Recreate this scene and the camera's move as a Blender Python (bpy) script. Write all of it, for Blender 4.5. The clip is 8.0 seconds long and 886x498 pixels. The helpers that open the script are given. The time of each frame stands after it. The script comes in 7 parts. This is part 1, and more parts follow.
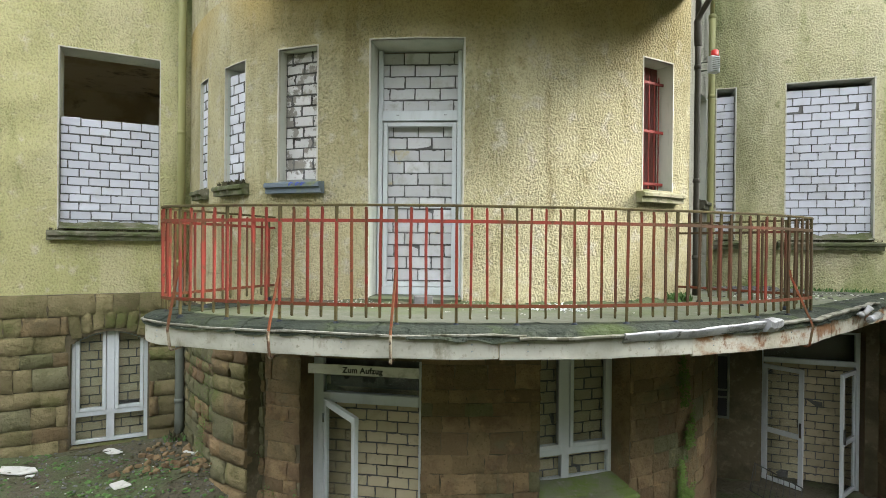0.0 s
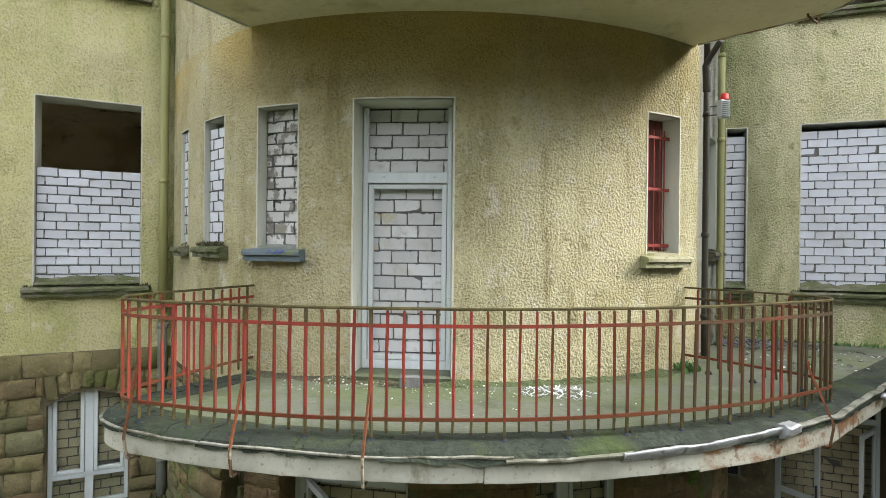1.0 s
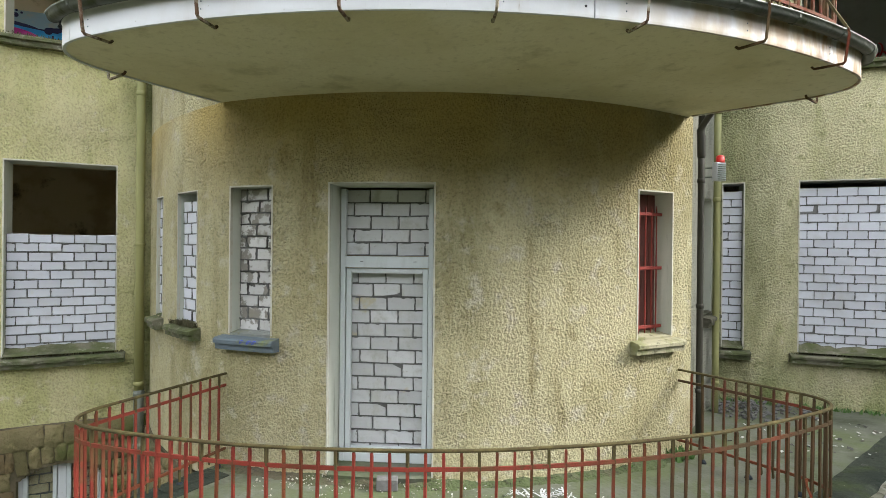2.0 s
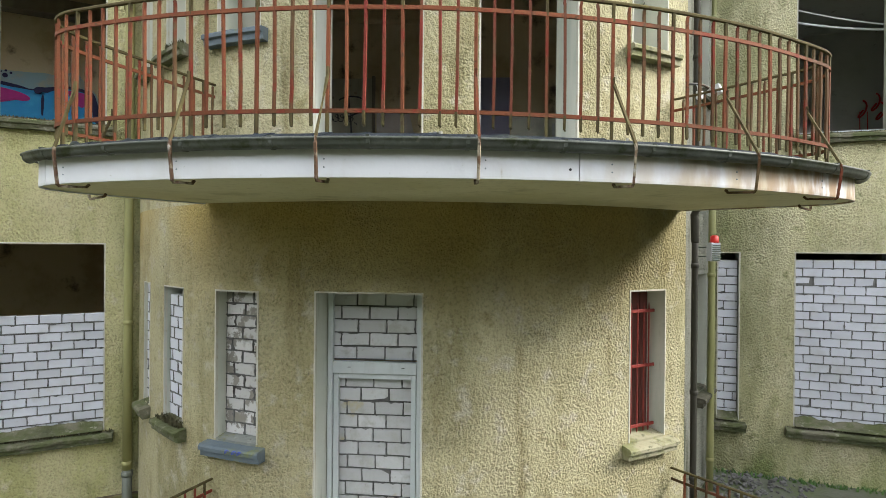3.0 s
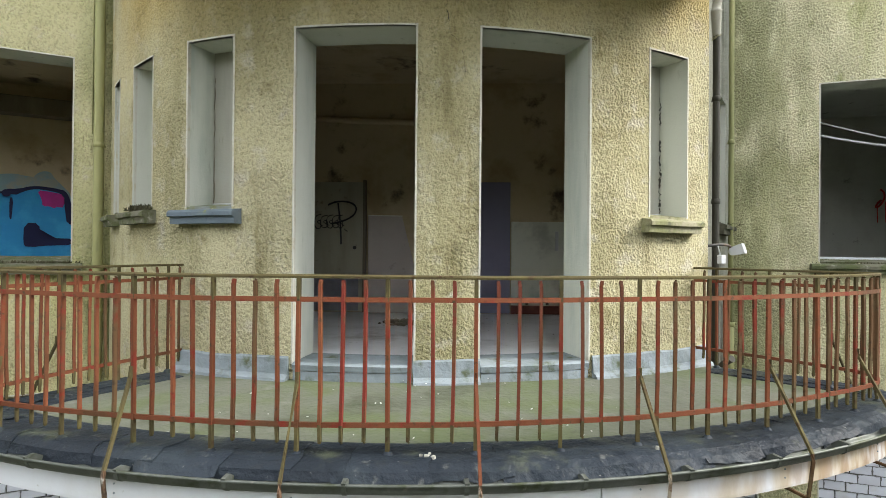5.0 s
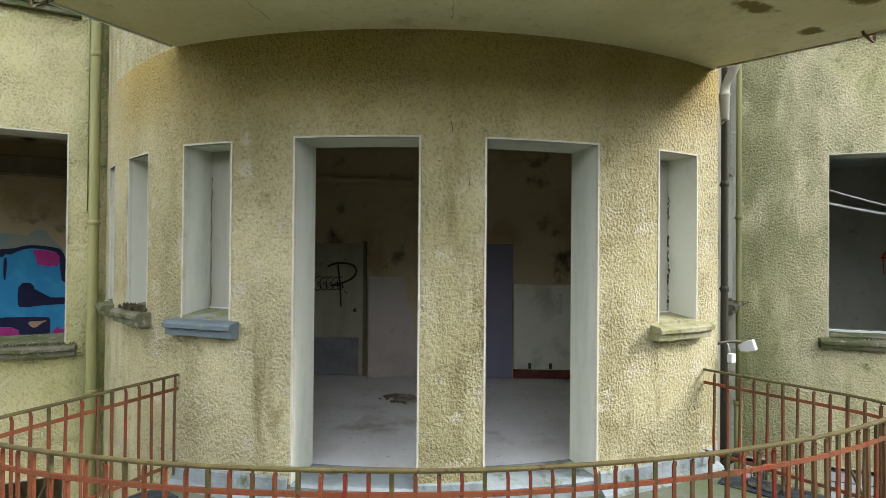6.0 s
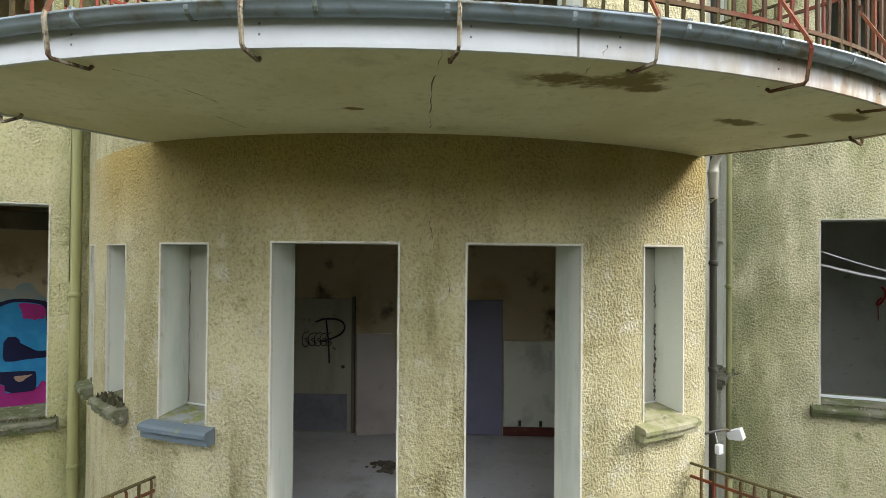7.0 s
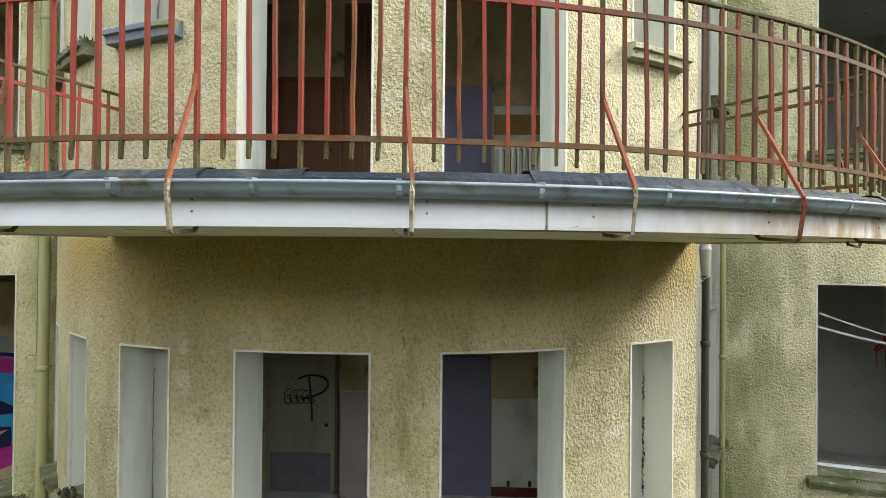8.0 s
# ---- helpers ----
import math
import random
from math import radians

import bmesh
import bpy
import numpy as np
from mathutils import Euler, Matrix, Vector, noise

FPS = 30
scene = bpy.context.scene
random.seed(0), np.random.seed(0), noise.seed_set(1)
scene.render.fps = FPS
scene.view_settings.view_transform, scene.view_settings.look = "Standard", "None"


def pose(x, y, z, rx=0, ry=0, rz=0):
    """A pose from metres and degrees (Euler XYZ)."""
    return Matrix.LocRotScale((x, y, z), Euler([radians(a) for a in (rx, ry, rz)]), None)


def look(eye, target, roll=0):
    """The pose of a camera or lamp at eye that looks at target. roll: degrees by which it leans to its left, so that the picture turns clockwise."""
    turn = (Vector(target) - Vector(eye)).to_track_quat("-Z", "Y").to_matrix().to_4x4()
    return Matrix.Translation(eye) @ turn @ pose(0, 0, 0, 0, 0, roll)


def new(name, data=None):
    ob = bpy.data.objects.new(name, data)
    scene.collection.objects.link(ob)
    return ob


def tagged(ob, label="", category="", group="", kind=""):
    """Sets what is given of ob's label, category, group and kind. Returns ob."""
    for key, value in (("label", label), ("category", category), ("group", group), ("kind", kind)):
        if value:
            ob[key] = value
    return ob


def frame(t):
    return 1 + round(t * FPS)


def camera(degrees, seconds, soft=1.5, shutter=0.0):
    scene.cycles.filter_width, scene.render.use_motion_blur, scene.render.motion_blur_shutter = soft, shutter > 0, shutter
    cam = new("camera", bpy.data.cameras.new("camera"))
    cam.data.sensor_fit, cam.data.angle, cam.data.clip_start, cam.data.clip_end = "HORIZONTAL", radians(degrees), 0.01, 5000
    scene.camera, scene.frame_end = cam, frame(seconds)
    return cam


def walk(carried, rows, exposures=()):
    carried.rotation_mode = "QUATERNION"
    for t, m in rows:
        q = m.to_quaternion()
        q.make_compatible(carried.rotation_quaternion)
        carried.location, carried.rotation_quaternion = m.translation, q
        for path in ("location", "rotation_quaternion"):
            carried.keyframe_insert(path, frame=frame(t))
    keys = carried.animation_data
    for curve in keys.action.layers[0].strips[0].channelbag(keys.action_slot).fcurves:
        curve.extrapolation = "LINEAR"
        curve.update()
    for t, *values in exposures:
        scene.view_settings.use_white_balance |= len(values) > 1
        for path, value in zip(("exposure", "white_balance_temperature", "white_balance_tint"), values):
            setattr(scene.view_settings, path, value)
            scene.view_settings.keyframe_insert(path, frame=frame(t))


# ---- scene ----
cam = camera(78.3, 8.0, soft=0.5)
PATH = [
    (0, (0.149, -0.557, 3.701), (0.098, 1.443, 3.695), 0.6),
    (0.5, (0.22, -0.374, 4.028), (0.149, 1.625, 4.024), 0.6),
    (1, (0.329, -0.151, 4.445), (0.249, 1.847, 4.442), 0.6),
    (1.5, (0.416, 0.018, 4.855), (0.336, 2.016, 4.853), 0.6),
    (3, (0.608, 0.208, 6.388), (0.527, 2.206, 6.385), 0.5),
    (3.5, (0.606, 0.235, 6.867), (0.525, 2.233, 6.871), 0.5),
    (4, (0.603, 0.321, 7.297), (0.523, 2.319, 7.301), 0.45),
    (4.5, (0.621, 0.575, 7.691), (0.544, 2.574, 7.699), 0.5),
    (5.8, (0.525, 0.924, 8.931), (0.46, 2.923, 8.95), 0.45),
    (6, (0.539, 0.92, 9.102), (0.471, 2.918, 9.122), 0.5),
    (6.5, (0.61, 0.934, 9.518), (0.542, 2.932, 9.536), 0.5),
    (7, (0.691, 0.999, 9.965), (0.624, 2.998, 9.986), 0.5),
    (7.5, (0.759, 1.049, 10.376), (0.694, 3.048, 10.392), 0.5),
    (8, (0.87, 1.243, 10.813), (0.806, 3.241, 10.829), 0.5),
]
walk(cam, [(t, look(eye, target, roll)) for t, eye, target, roll in PATH],
     exposures=[(0.0, 2.70), (1.0, 2.52), (1.7, 2.42), (3.0, 2.29), (5.0, 2.25), (6.5, 2.24), (8.0, 2.15)])

# ---- world and light ----
SUN_AZ, SUN_EL = 88.0, 32.2
world = bpy.data.worlds.new("world")
scene.world = world
world.use_nodes = True
wn = world.node_tree.nodes
sky = wn.new("ShaderNodeTexSky")
sky.sky_type, sky.sun_disc = "NISHITA", False
sky.sun_elevation, sky.sun_rotation = radians(SUN_EL), radians(180 - SUN_AZ)
sky.dust_density = 1.5
wn["Background"].inputs["Strength"].default_value = 0.15
veil = wn.new("ShaderNodeHueSaturation")
veil.inputs["Saturation"].default_value = 0.42
world.node_tree.links.new(sky.outputs[0], veil.inputs["Color"])
cloud = wn.new("ShaderNodeMix")  # an even veil of thin cloud
cloud.data_type = "RGBA"
cloud.inputs["Factor"].default_value = 0.6
cloud.inputs[7].default_value = (6.45, 6.5, 6.7, 1)
world.node_tree.links.new(veil.outputs[0], cloud.inputs[6])
world.node_tree.links.new(cloud.outputs[2], wn["Background"].inputs["Color"])
sun = new("sun", bpy.data.lights.new("sun", "SUN"))
sun.data.energy, sun.data.angle, sun.data.color = 1.2, radians(14), (1.0, 0.965, 0.91)
toward = Vector((math.sin(radians(SUN_AZ)) * math.cos(radians(SUN_EL)), -math.cos(radians(SUN_AZ)) * math.cos(radians(SUN_EL)), math.sin(radians(SUN_EL))))
sun.matrix_world = look(toward * 40, (0, 0, 0))

# ---- materials ----
ONE = (1, 1, 1)
DRIP = (1, 1, 0.18)
TALL = (1, 1, 0.85)


def surface(name, base, rough=0.85, metal=0.0, layers=(), bumps=(), vary=0.0, stretch=(1, 1, 1), spec=0.3, pits=None, zones=()):
    """layers: (scale, colour, low, high, stretch) noise masks laid over the base; bumps: (scale, distance, kind)."""
    m = bpy.data.materials.new(name)
    m.use_nodes = True
    nt = m.node_tree
    nd, ln = nt.nodes, nt.links
    b = nd["Principled BSDF"]
    b.inputs["Roughness"].default_value, b.inputs["Metallic"].default_value = rough, metal
    b.inputs["Specular IOR Level"].default_value = spec
    geo = nd.new("ShaderNodeNewGeometry")

    def coords(s):
        mp = nd.new("ShaderNodeMapping")
        mp.inputs["Scale"].default_value = s
        ln.new(geo.outputs["Position"], mp.inputs["Vector"])
        return mp.outputs[0]

    rgb = nd.new("ShaderNodeRGB")
    rgb.outputs[0].default_value = (*base, 1)
    col = rgb.outputs[0]
    if vary:
        info = nd.new("ShaderNodeObjectInfo")
        mr = nd.new("ShaderNodeMapRange")
        mr.inputs["To Min"].default_value, mr.inputs["To Max"].default_value = 1 - vary, 1 + vary
        ln.new(info.outputs["Random"], mr.inputs["Value"])
        hsv = nd.new("ShaderNodeHueSaturation")
        ln.new(mr.outputs[0], hsv.inputs["Value"])
        ln.new(col, hsv.inputs["Color"])
        col = hsv.outputs[0]
    for k, (sc, c, lo, hi, st) in enumerate(layers):
        n = nd.new("ShaderNodeTexNoise")
        n.inputs["Scale"].default_value, n.inputs["Detail"].default_value, n.inputs["Roughness"].default_value = sc, 6, 0.62
        off = nd.new("ShaderNodeVectorMath")
        off.operation = "ADD"
        off.inputs[1].default_value = (3.7 * k, 9.1 * k, 5.3 * k)
        ln.new(coords(st), off.inputs[0])
        ln.new(off.outputs[0], n.inputs["Vector"])
        r = nd.new("ShaderNodeMapRange")
        r.interpolation_type = "SMOOTHSTEP"
        r.inputs["From Min"].default_value, r.inputs["From Max"].default_value = lo, hi
        ln.new(n.outputs["Fac"], r.inputs["Value"])
        mix = nd.new("ShaderNodeMix")
        mix.data_type = "RGBA"
        ln.new(r.outputs[0], mix.inputs["Factor"])
        ln.new(col, mix.inputs[6])
        mix.inputs[7].default_value = (*c, 1)
        col = mix.outputs[2]
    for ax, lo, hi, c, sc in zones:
        # zones of other colour broken up by noise: algae, paint wear, soffit shade
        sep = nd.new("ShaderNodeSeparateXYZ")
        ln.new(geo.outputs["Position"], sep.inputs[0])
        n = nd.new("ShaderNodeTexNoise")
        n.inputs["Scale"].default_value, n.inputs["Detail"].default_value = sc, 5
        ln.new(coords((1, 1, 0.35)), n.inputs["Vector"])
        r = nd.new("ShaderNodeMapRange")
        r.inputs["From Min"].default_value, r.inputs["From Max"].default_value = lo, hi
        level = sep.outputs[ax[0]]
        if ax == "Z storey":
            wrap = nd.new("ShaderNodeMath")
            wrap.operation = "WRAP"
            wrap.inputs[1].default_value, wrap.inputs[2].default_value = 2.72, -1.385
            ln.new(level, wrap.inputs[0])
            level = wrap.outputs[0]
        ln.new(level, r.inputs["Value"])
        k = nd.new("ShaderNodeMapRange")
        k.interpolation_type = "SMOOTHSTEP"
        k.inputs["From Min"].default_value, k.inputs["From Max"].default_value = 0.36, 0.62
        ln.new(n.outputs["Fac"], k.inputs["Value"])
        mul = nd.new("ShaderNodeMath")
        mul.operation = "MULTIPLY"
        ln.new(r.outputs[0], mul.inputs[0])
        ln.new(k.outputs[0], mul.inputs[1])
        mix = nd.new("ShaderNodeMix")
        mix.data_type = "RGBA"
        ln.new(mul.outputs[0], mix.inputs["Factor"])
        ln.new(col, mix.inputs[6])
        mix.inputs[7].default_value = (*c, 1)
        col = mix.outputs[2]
    normal = None
    if pits:
        # coarse grain: the shade of its hollows is put into the colour
        sc, dist, shade = pits
        n = nd.new("ShaderNodeTexNoise")
        n.inputs["Scale"].default_value, n.inputs["Detail"].default_value, n.inputs["Roughness"].default_value, n.inputs["Distortion"].default_value = sc, 2.2, 0.55, 0.15
        ln.new(coords(stretch), n.inputs["Vector"])
        r = nd.new("ShaderNodeMapRange")
        r.interpolation_type = "SMOOTHSTEP"
        r.inputs["From Min"].default_value, r.inputs["From Max"].default_value = 0.26, 0.56
        r.inputs["To Min"].default_value, r.inputs["To Max"].default_value = shade, 1.08
        ln.new(n.outputs["Fac"], r.inputs["Value"])
        hsv = nd.new("ShaderNodeHueSaturation")
        ln.new(r.outputs[0], hsv.inputs["Value"])
        ln.new(col, hsv.inputs["Color"])
        col = hsv.outputs[0]
        # worn smoother in broad patches
        worn = nd.new("ShaderNodeTexNoise")
        worn.inputs["Scale"].default_value, worn.inputs["Detail"].default_value = 2.3, 4
        ln.new(coords(ONE), worn.inputs["Vector"])
        keep = nd.new("ShaderNodeMapRange")
        keep.inputs["From Min"].default_value, keep.inputs["From Max"].default_value = 0.36, 0.60
        keep.inputs["To Min"].default_value, keep.inputs["To Max"].default_value = 0.45, 1.0
        ln.new(worn.outputs["Fac"], keep.inputs["Value"])
        bp = nd.new("ShaderNodeBump")
        bp.inputs["Distance"].default_value = dist
        ln.new(keep.outputs[0], bp.inputs["Strength"])
        ln.new(n.outputs["Fac"], bp.inputs["Height"])
        normal = bp.outputs[0]
    ln.new(col, b.inputs["Base Color"])
    for sc, dist, kind in bumps:
        if kind == "grain":
            n = nd.new("ShaderNodeTexVoronoi")
            n.feature = "SMOOTH_F1"
            out = n.outputs["Distance"]
        else:
            n = nd.new("ShaderNodeTexNoise")
            n.inputs["Detail"].default_value = 3
            out = n.outputs["Fac"]
        n.inputs["Scale"].default_value = sc
        ln.new(coords(stretch), n.inputs["Vector"])
        bp = nd.new("ShaderNodeBump")
        bp.inputs["Distance"].default_value, bp.inputs["Strength"].default_value = dist, 1.0
        ln.new(out, bp.inputs["Height"])
        if normal:
            ln.new(normal, bp.inputs["Normal"])
        normal = bp.outputs[0]
    if normal:
        ln.new(normal, b.inputs["Normal"])
    return m


GRAIN = (40, 0.062, 0.77)
# the Z storey zones put the warm shade under each slab into the colour
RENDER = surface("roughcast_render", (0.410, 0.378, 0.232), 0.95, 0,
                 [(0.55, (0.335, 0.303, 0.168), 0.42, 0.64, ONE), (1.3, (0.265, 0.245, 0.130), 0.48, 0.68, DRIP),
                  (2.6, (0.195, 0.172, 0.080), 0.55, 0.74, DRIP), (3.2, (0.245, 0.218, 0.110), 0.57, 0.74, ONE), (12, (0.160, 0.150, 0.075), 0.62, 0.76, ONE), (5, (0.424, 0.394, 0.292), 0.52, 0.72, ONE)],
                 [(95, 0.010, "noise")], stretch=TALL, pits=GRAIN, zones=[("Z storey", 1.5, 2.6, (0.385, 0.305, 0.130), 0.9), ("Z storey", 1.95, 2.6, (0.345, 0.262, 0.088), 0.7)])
# the X zone by the drainpipe paints algae and the corner's shade together
RENDER_GREEN = surface("algae_tinged_roughcast_render", (0.50, 0.465, 0.27), 0.95, 0,
                       [(0.55, (0.44, 0.42, 0.205), 0.40, 0.64, ONE), (1.3, (0.38, 0.375, 0.165), 0.48, 0.70, DRIP),
                        (2.6, (0.27, 0.28, 0.115), 0.56, 0.74, DRIP), (5, (0.55, 0.51, 0.36), 0.56, 0.76, ONE)],
                       [(95, 0.010, "noise")], stretch=TALL, pits=GRAIN, zones=[("X", -4.25, -3.85, (0.14, 0.16, 0.055), 2.2)])
RENDER_DAMP = surface("damp_roughcast_render", (0.52, 0.49, 0.315), 0.95, 0,
                      [(0.7, (0.46, 0.435, 0.25), 0.42, 0.64, ONE), (1.1, (0.36, 0.355, 0.175), 0.50, 0.70, DRIP), (2.4, (0.27, 0.28, 0.125), 0.56, 0.72, (1, 1, 0.5)), (6, (0.19, 0.205, 0.09), 0.58, 0.74, ONE), (9, (0.58, 0.54, 0.40), 0.58, 0.78, ONE)],
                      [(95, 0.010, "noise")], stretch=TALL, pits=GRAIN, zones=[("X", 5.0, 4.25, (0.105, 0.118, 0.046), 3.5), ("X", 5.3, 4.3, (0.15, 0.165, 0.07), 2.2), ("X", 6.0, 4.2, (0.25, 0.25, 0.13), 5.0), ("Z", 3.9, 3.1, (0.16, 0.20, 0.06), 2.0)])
RENDER_GREY = surface("grey_mottled_flank_render", (0.26, 0.26, 0.215), 0.95, 0, [(1.2, (0.22, 0.23, 0.19), 0.44, 0.64, DRIP), (3, (0.11, 0.12, 0.08), 0.50, 0.70, DRIP), (7, (0.30, 0.29, 0.20), 0.60, 0.78, ONE)], [(30, 0.05, "noise")], spec=0.15)
REVEAL = surface("painted_plaster_reveal", (0.54, 0.555, 0.485), 0.8, 0, [(2.5, (0.42, 0.46, 0.40), 0.48, 0.70, DRIP), (9, (0.27, 0.29, 0.22), 0.60, 0.8, DRIP), (1.1, (0.44, 0.45, 0.36), 0.52, 0.72, DRIP)], [(60, 0.002, "noise"), (7, 0.006, "noise")])
BOARD = surface("warm_grey_painted_board", (0.35, 0.345, 0.29), 0.8, 0, [(2.5, (0.29, 0.285, 0.235), 0.46, 0.68, DRIP), (9, (0.24, 0.22, 0.16), 0.62, 0.78, DRIP), (1.2, (0.34, 0.36, 0.32), 0.5, 0.7, ONE)], [(60, 0.002, "noise"), (5, 0.006, "noise")])
SILL_BLACK = surface("blackened_mossy_sill", (0.085, 0.08, 0.058), 0.95, 0, [(4, (0.045, 0.048, 0.028), 0.42, 0.62, ONE), (12, (0.17, 0.16, 0.12), 0.58, 0.74, ONE)], [(18, 0.02, "noise")])
TRIM = surface("pale_plaster_edge", (0.50, 0.49, 0.42), 0.85, 0, [(9, (0.44, 0.41, 0.31), 0.48, 0.68, ONE), (30, (0.28, 0.26, 0.18), 0.62, 0.76, ONE)], [(40, 0.006, "noise")])
SOFFIT = surface("painted_concrete_soffit", (0.70, 0.655, 0.47), 0.85, 0, [(0.9, (0.62, 0.57, 0.37), 0.42, 0.66, ONE), (2.2, (0.46, 0.42, 0.26), 0.56, 0.76, ONE), (14, (0.56, 0.51, 0.35), 0.5, 0.75, ONE), (9, (0.22, 0.19, 0.11), 0.70, 0.76, ONE)], [(30, 0.004, "noise"), (4, 0.01, "noise")])
def damp_spots(base, name, spots, colour):
    """A copy of a material with feathered damp stains (x, y, length, width, turn) of their own outline."""
    m = base.copy()
    m.name = name
    nd, ln = m.node_tree.nodes, m.node_tree.links
    b = nd["Principled BSDF"]
    col = b.inputs["Base Color"].links[0].from_socket
    geo = nd.new("ShaderNodeNewGeometry")
    n = nd.new("ShaderNodeTexNoise")
    n.inputs["Scale"].default_value, n.inputs["Detail"].default_value, n.inputs["Roughness"].default_value = 7.0, 6, 0.65
    ln.new(geo.outputs["Position"], n.inputs["Vector"])
    for x, y, w, h, turn in spots:
        mp = nd.new("ShaderNodeMapping")
        mp.vector_type = "TEXTURE"
        mp.inputs["Location"].default_value = (x, y, 10.93)
        mp.inputs["Rotation"].default_value = (0, 0, radians(turn))
        mp.inputs["Scale"].default_value = (w / 2, h / 2, 1)
        ln.new(geo.outputs["Position"], mp.inputs["Vector"])
        length = nd.new("ShaderNodeVectorMath")
        length.operation = "LENGTH"
        ln.new(mp.outputs[0], length.inputs[0])
        ragged = nd.new("ShaderNodeMath")
        ragged.operation = "MULTIPLY_ADD"
        ragged.inputs[1].default_value = 2.4
        ln.new(n.outputs["Fac"], ragged.inputs[0])
        ln.new(length.outputs["Value"], ragged.inputs[2])
        r = nd.new("ShaderNodeMapRange")
        r.interpolation_type = "SMOOTHSTEP"
        r.inputs["From Min"].default_value, r.inputs["From Max"].default_value = 2.35, 1.75
        ln.new(ragged.outputs[0], r.inputs["Value"])
        mix = nd.new("ShaderNodeMix")
        mix.data_type = "RGBA"
        mix.inputs[7].default_value = (*colour, 1)
        ln.new(r.outputs[0], mix.inputs["Factor"])
        ln.new(col, mix.inputs[6])
        col = mix.outputs[2]
    ln.new(col, b.inputs["Base Color"])
    return m


SOFFIT_DAMP = damp_spots(SOFFIT, "damp_stained_soffit", [(1.20, 3.98, 0.32, 0.24, 20), (1.58, 4.02, 0.44, 0.28, -15), (1.75, 4.16, 0.24, 0.18, 0), (2.66, 4.95, 0.46, 0.15, 25), (3.33, 5.38, 0.22, 0.16, 30), (3.34, 4.80, 0.40, 0.20, 30), (-0.03, 4.58, 0.15, 0.08, 10)], (0.20, 0.155, 0.06))
MOSS = surface("mossy_concrete_floor", (0.108, 0.115, 0.088), 0.85, 0,
               [(1.3, (0.088, 0.108, 0.052), 0.40, 0.64, ONE), (3.4, (0.14, 0.145, 0.12), 0.55, 0.72, ONE), (0.8, (0.050, 0.060, 0.034), 0.52, 0.70, ONE), (26, (0.075, 0.085, 0.055), 0.56, 0.72, ONE), (60, (0.3, 0.3, 0.27), 0.72, 0.8, ONE)], [(26, 0.008, "noise"), (5, 0.02, "noise")])
LEDGE = surface("green_mossy_ledge", (0.15, 0.165, 0.10), 0.95, 0, [(2.5, (0.12, 0.17, 0.045), 0.42, 0.60, ONE), (9, (0.20, 0.20, 0.16), 0.58, 0.72, ONE)], [(25, 0.01, "noise")])
MEMBRANE = surface("slate_grey_roofing_felt", (0.016, 0.021, 0.027), 0.55, 0, [(2.2, (0.026, 0.034, 0.040), 0.48, 0.68, ONE), (3, (0.058, 0.066, 0.045), 0.54, 0.70, ONE), (12, (0.085, 0.09, 0.085), 0.60, 0.72, DRIP), (9, (0.022, 0.026, 0.028), 0.56, 0.70, ONE), (34, (0.2, 0.2, 0.185), 0.66, 0.76, ONE)], [(5, 0.03, "noise"), (14, 0.018, "noise"), (70, 0.003, "noise")], spec=0.12, vary=0.3)
FELT_MOSSY = surface("mossy_roofing_felt", (0.036, 0.043, 0.033), 0.8, 0, [(1.5, (0.050, 0.066, 0.027), 0.52, 0.72, ONE), (4, (0.080, 0.090, 0.066), 0.56, 0.74, ONE), (1.1, (0.026, 0.033, 0.026), 0.46, 0.64, ONE), (34, (0.270, 0.290, 0.187), 0.66, 0.78, ONE)], [(5, 0.05, "noise"), (14, 0.03, "noise"), (50, 0.008, "noise")], spec=0.08, vary=0.12)
FLASH = surface("blue_grey_flashing", (0.215, 0.25, 0.265), 0.7, 0, [(2.5, (0.15, 0.18, 0.185), 0.45, 0.68, ONE), (5, (0.075, 0.09, 0.045), 0.52, 0.70, ONE), (24, (0.2, 0.21, 0.2), 0.64, 0.78, ONE)], [(9, 0.02, "noise"), (50, 0.004, "noise")], spec=0.25)
FASCIA = surface("white_painted_fascia", (0.60, 0.615, 0.63), 0.5, 0, [(2.0, (0.55, 0.55, 0.54), 0.50, 0.74, DRIP), (2.3, (0.40, 0.32, 0.20), 0.64, 0.80, (1, 1, 0.5)), (9, (0.34, 0.30, 0.22), 0.66, 0.80, (1, 1, 0.3)), (30, (0.40, 0.39, 0.34), 0.66, 0.8, ONE)], [(8, 0.005, "noise")], spec=0.4, zones=[("X", 0.9, 2.6, (0.44, 0.37, 0.26), 5.0), ("X", 1.6, 3.2, (0.30, 0.20, 0.11), 11.0)])
ZINC_MOSSY = surface("mossy_dark_zinc", (0.085, 0.094, 0.080), 0.5, 0.4, [(2.2, (0.125, 0.135, 0.12), 0.48, 0.68, ONE), (5, (0.040, 0.048, 0.022), 0.50, 0.68, ONE), (16, (0.15, 0.15, 0.13), 0.60, 0.74, ONE)], [(12, 0.006, "noise")])
FLAKED = surface("flaking_pale_iron", (0.25, 0.215, 0.15), 0.8, 0, [(9, (0.10, 0.055, 0.030), 0.46, 0.56, ONE), (30, (0.05, 0.035, 0.022), 0.54, 0.66, ONE), (16, (0.33, 0.32, 0.28), 0.58, 0.70, ONE)], [(50, 0.006, "noise")])
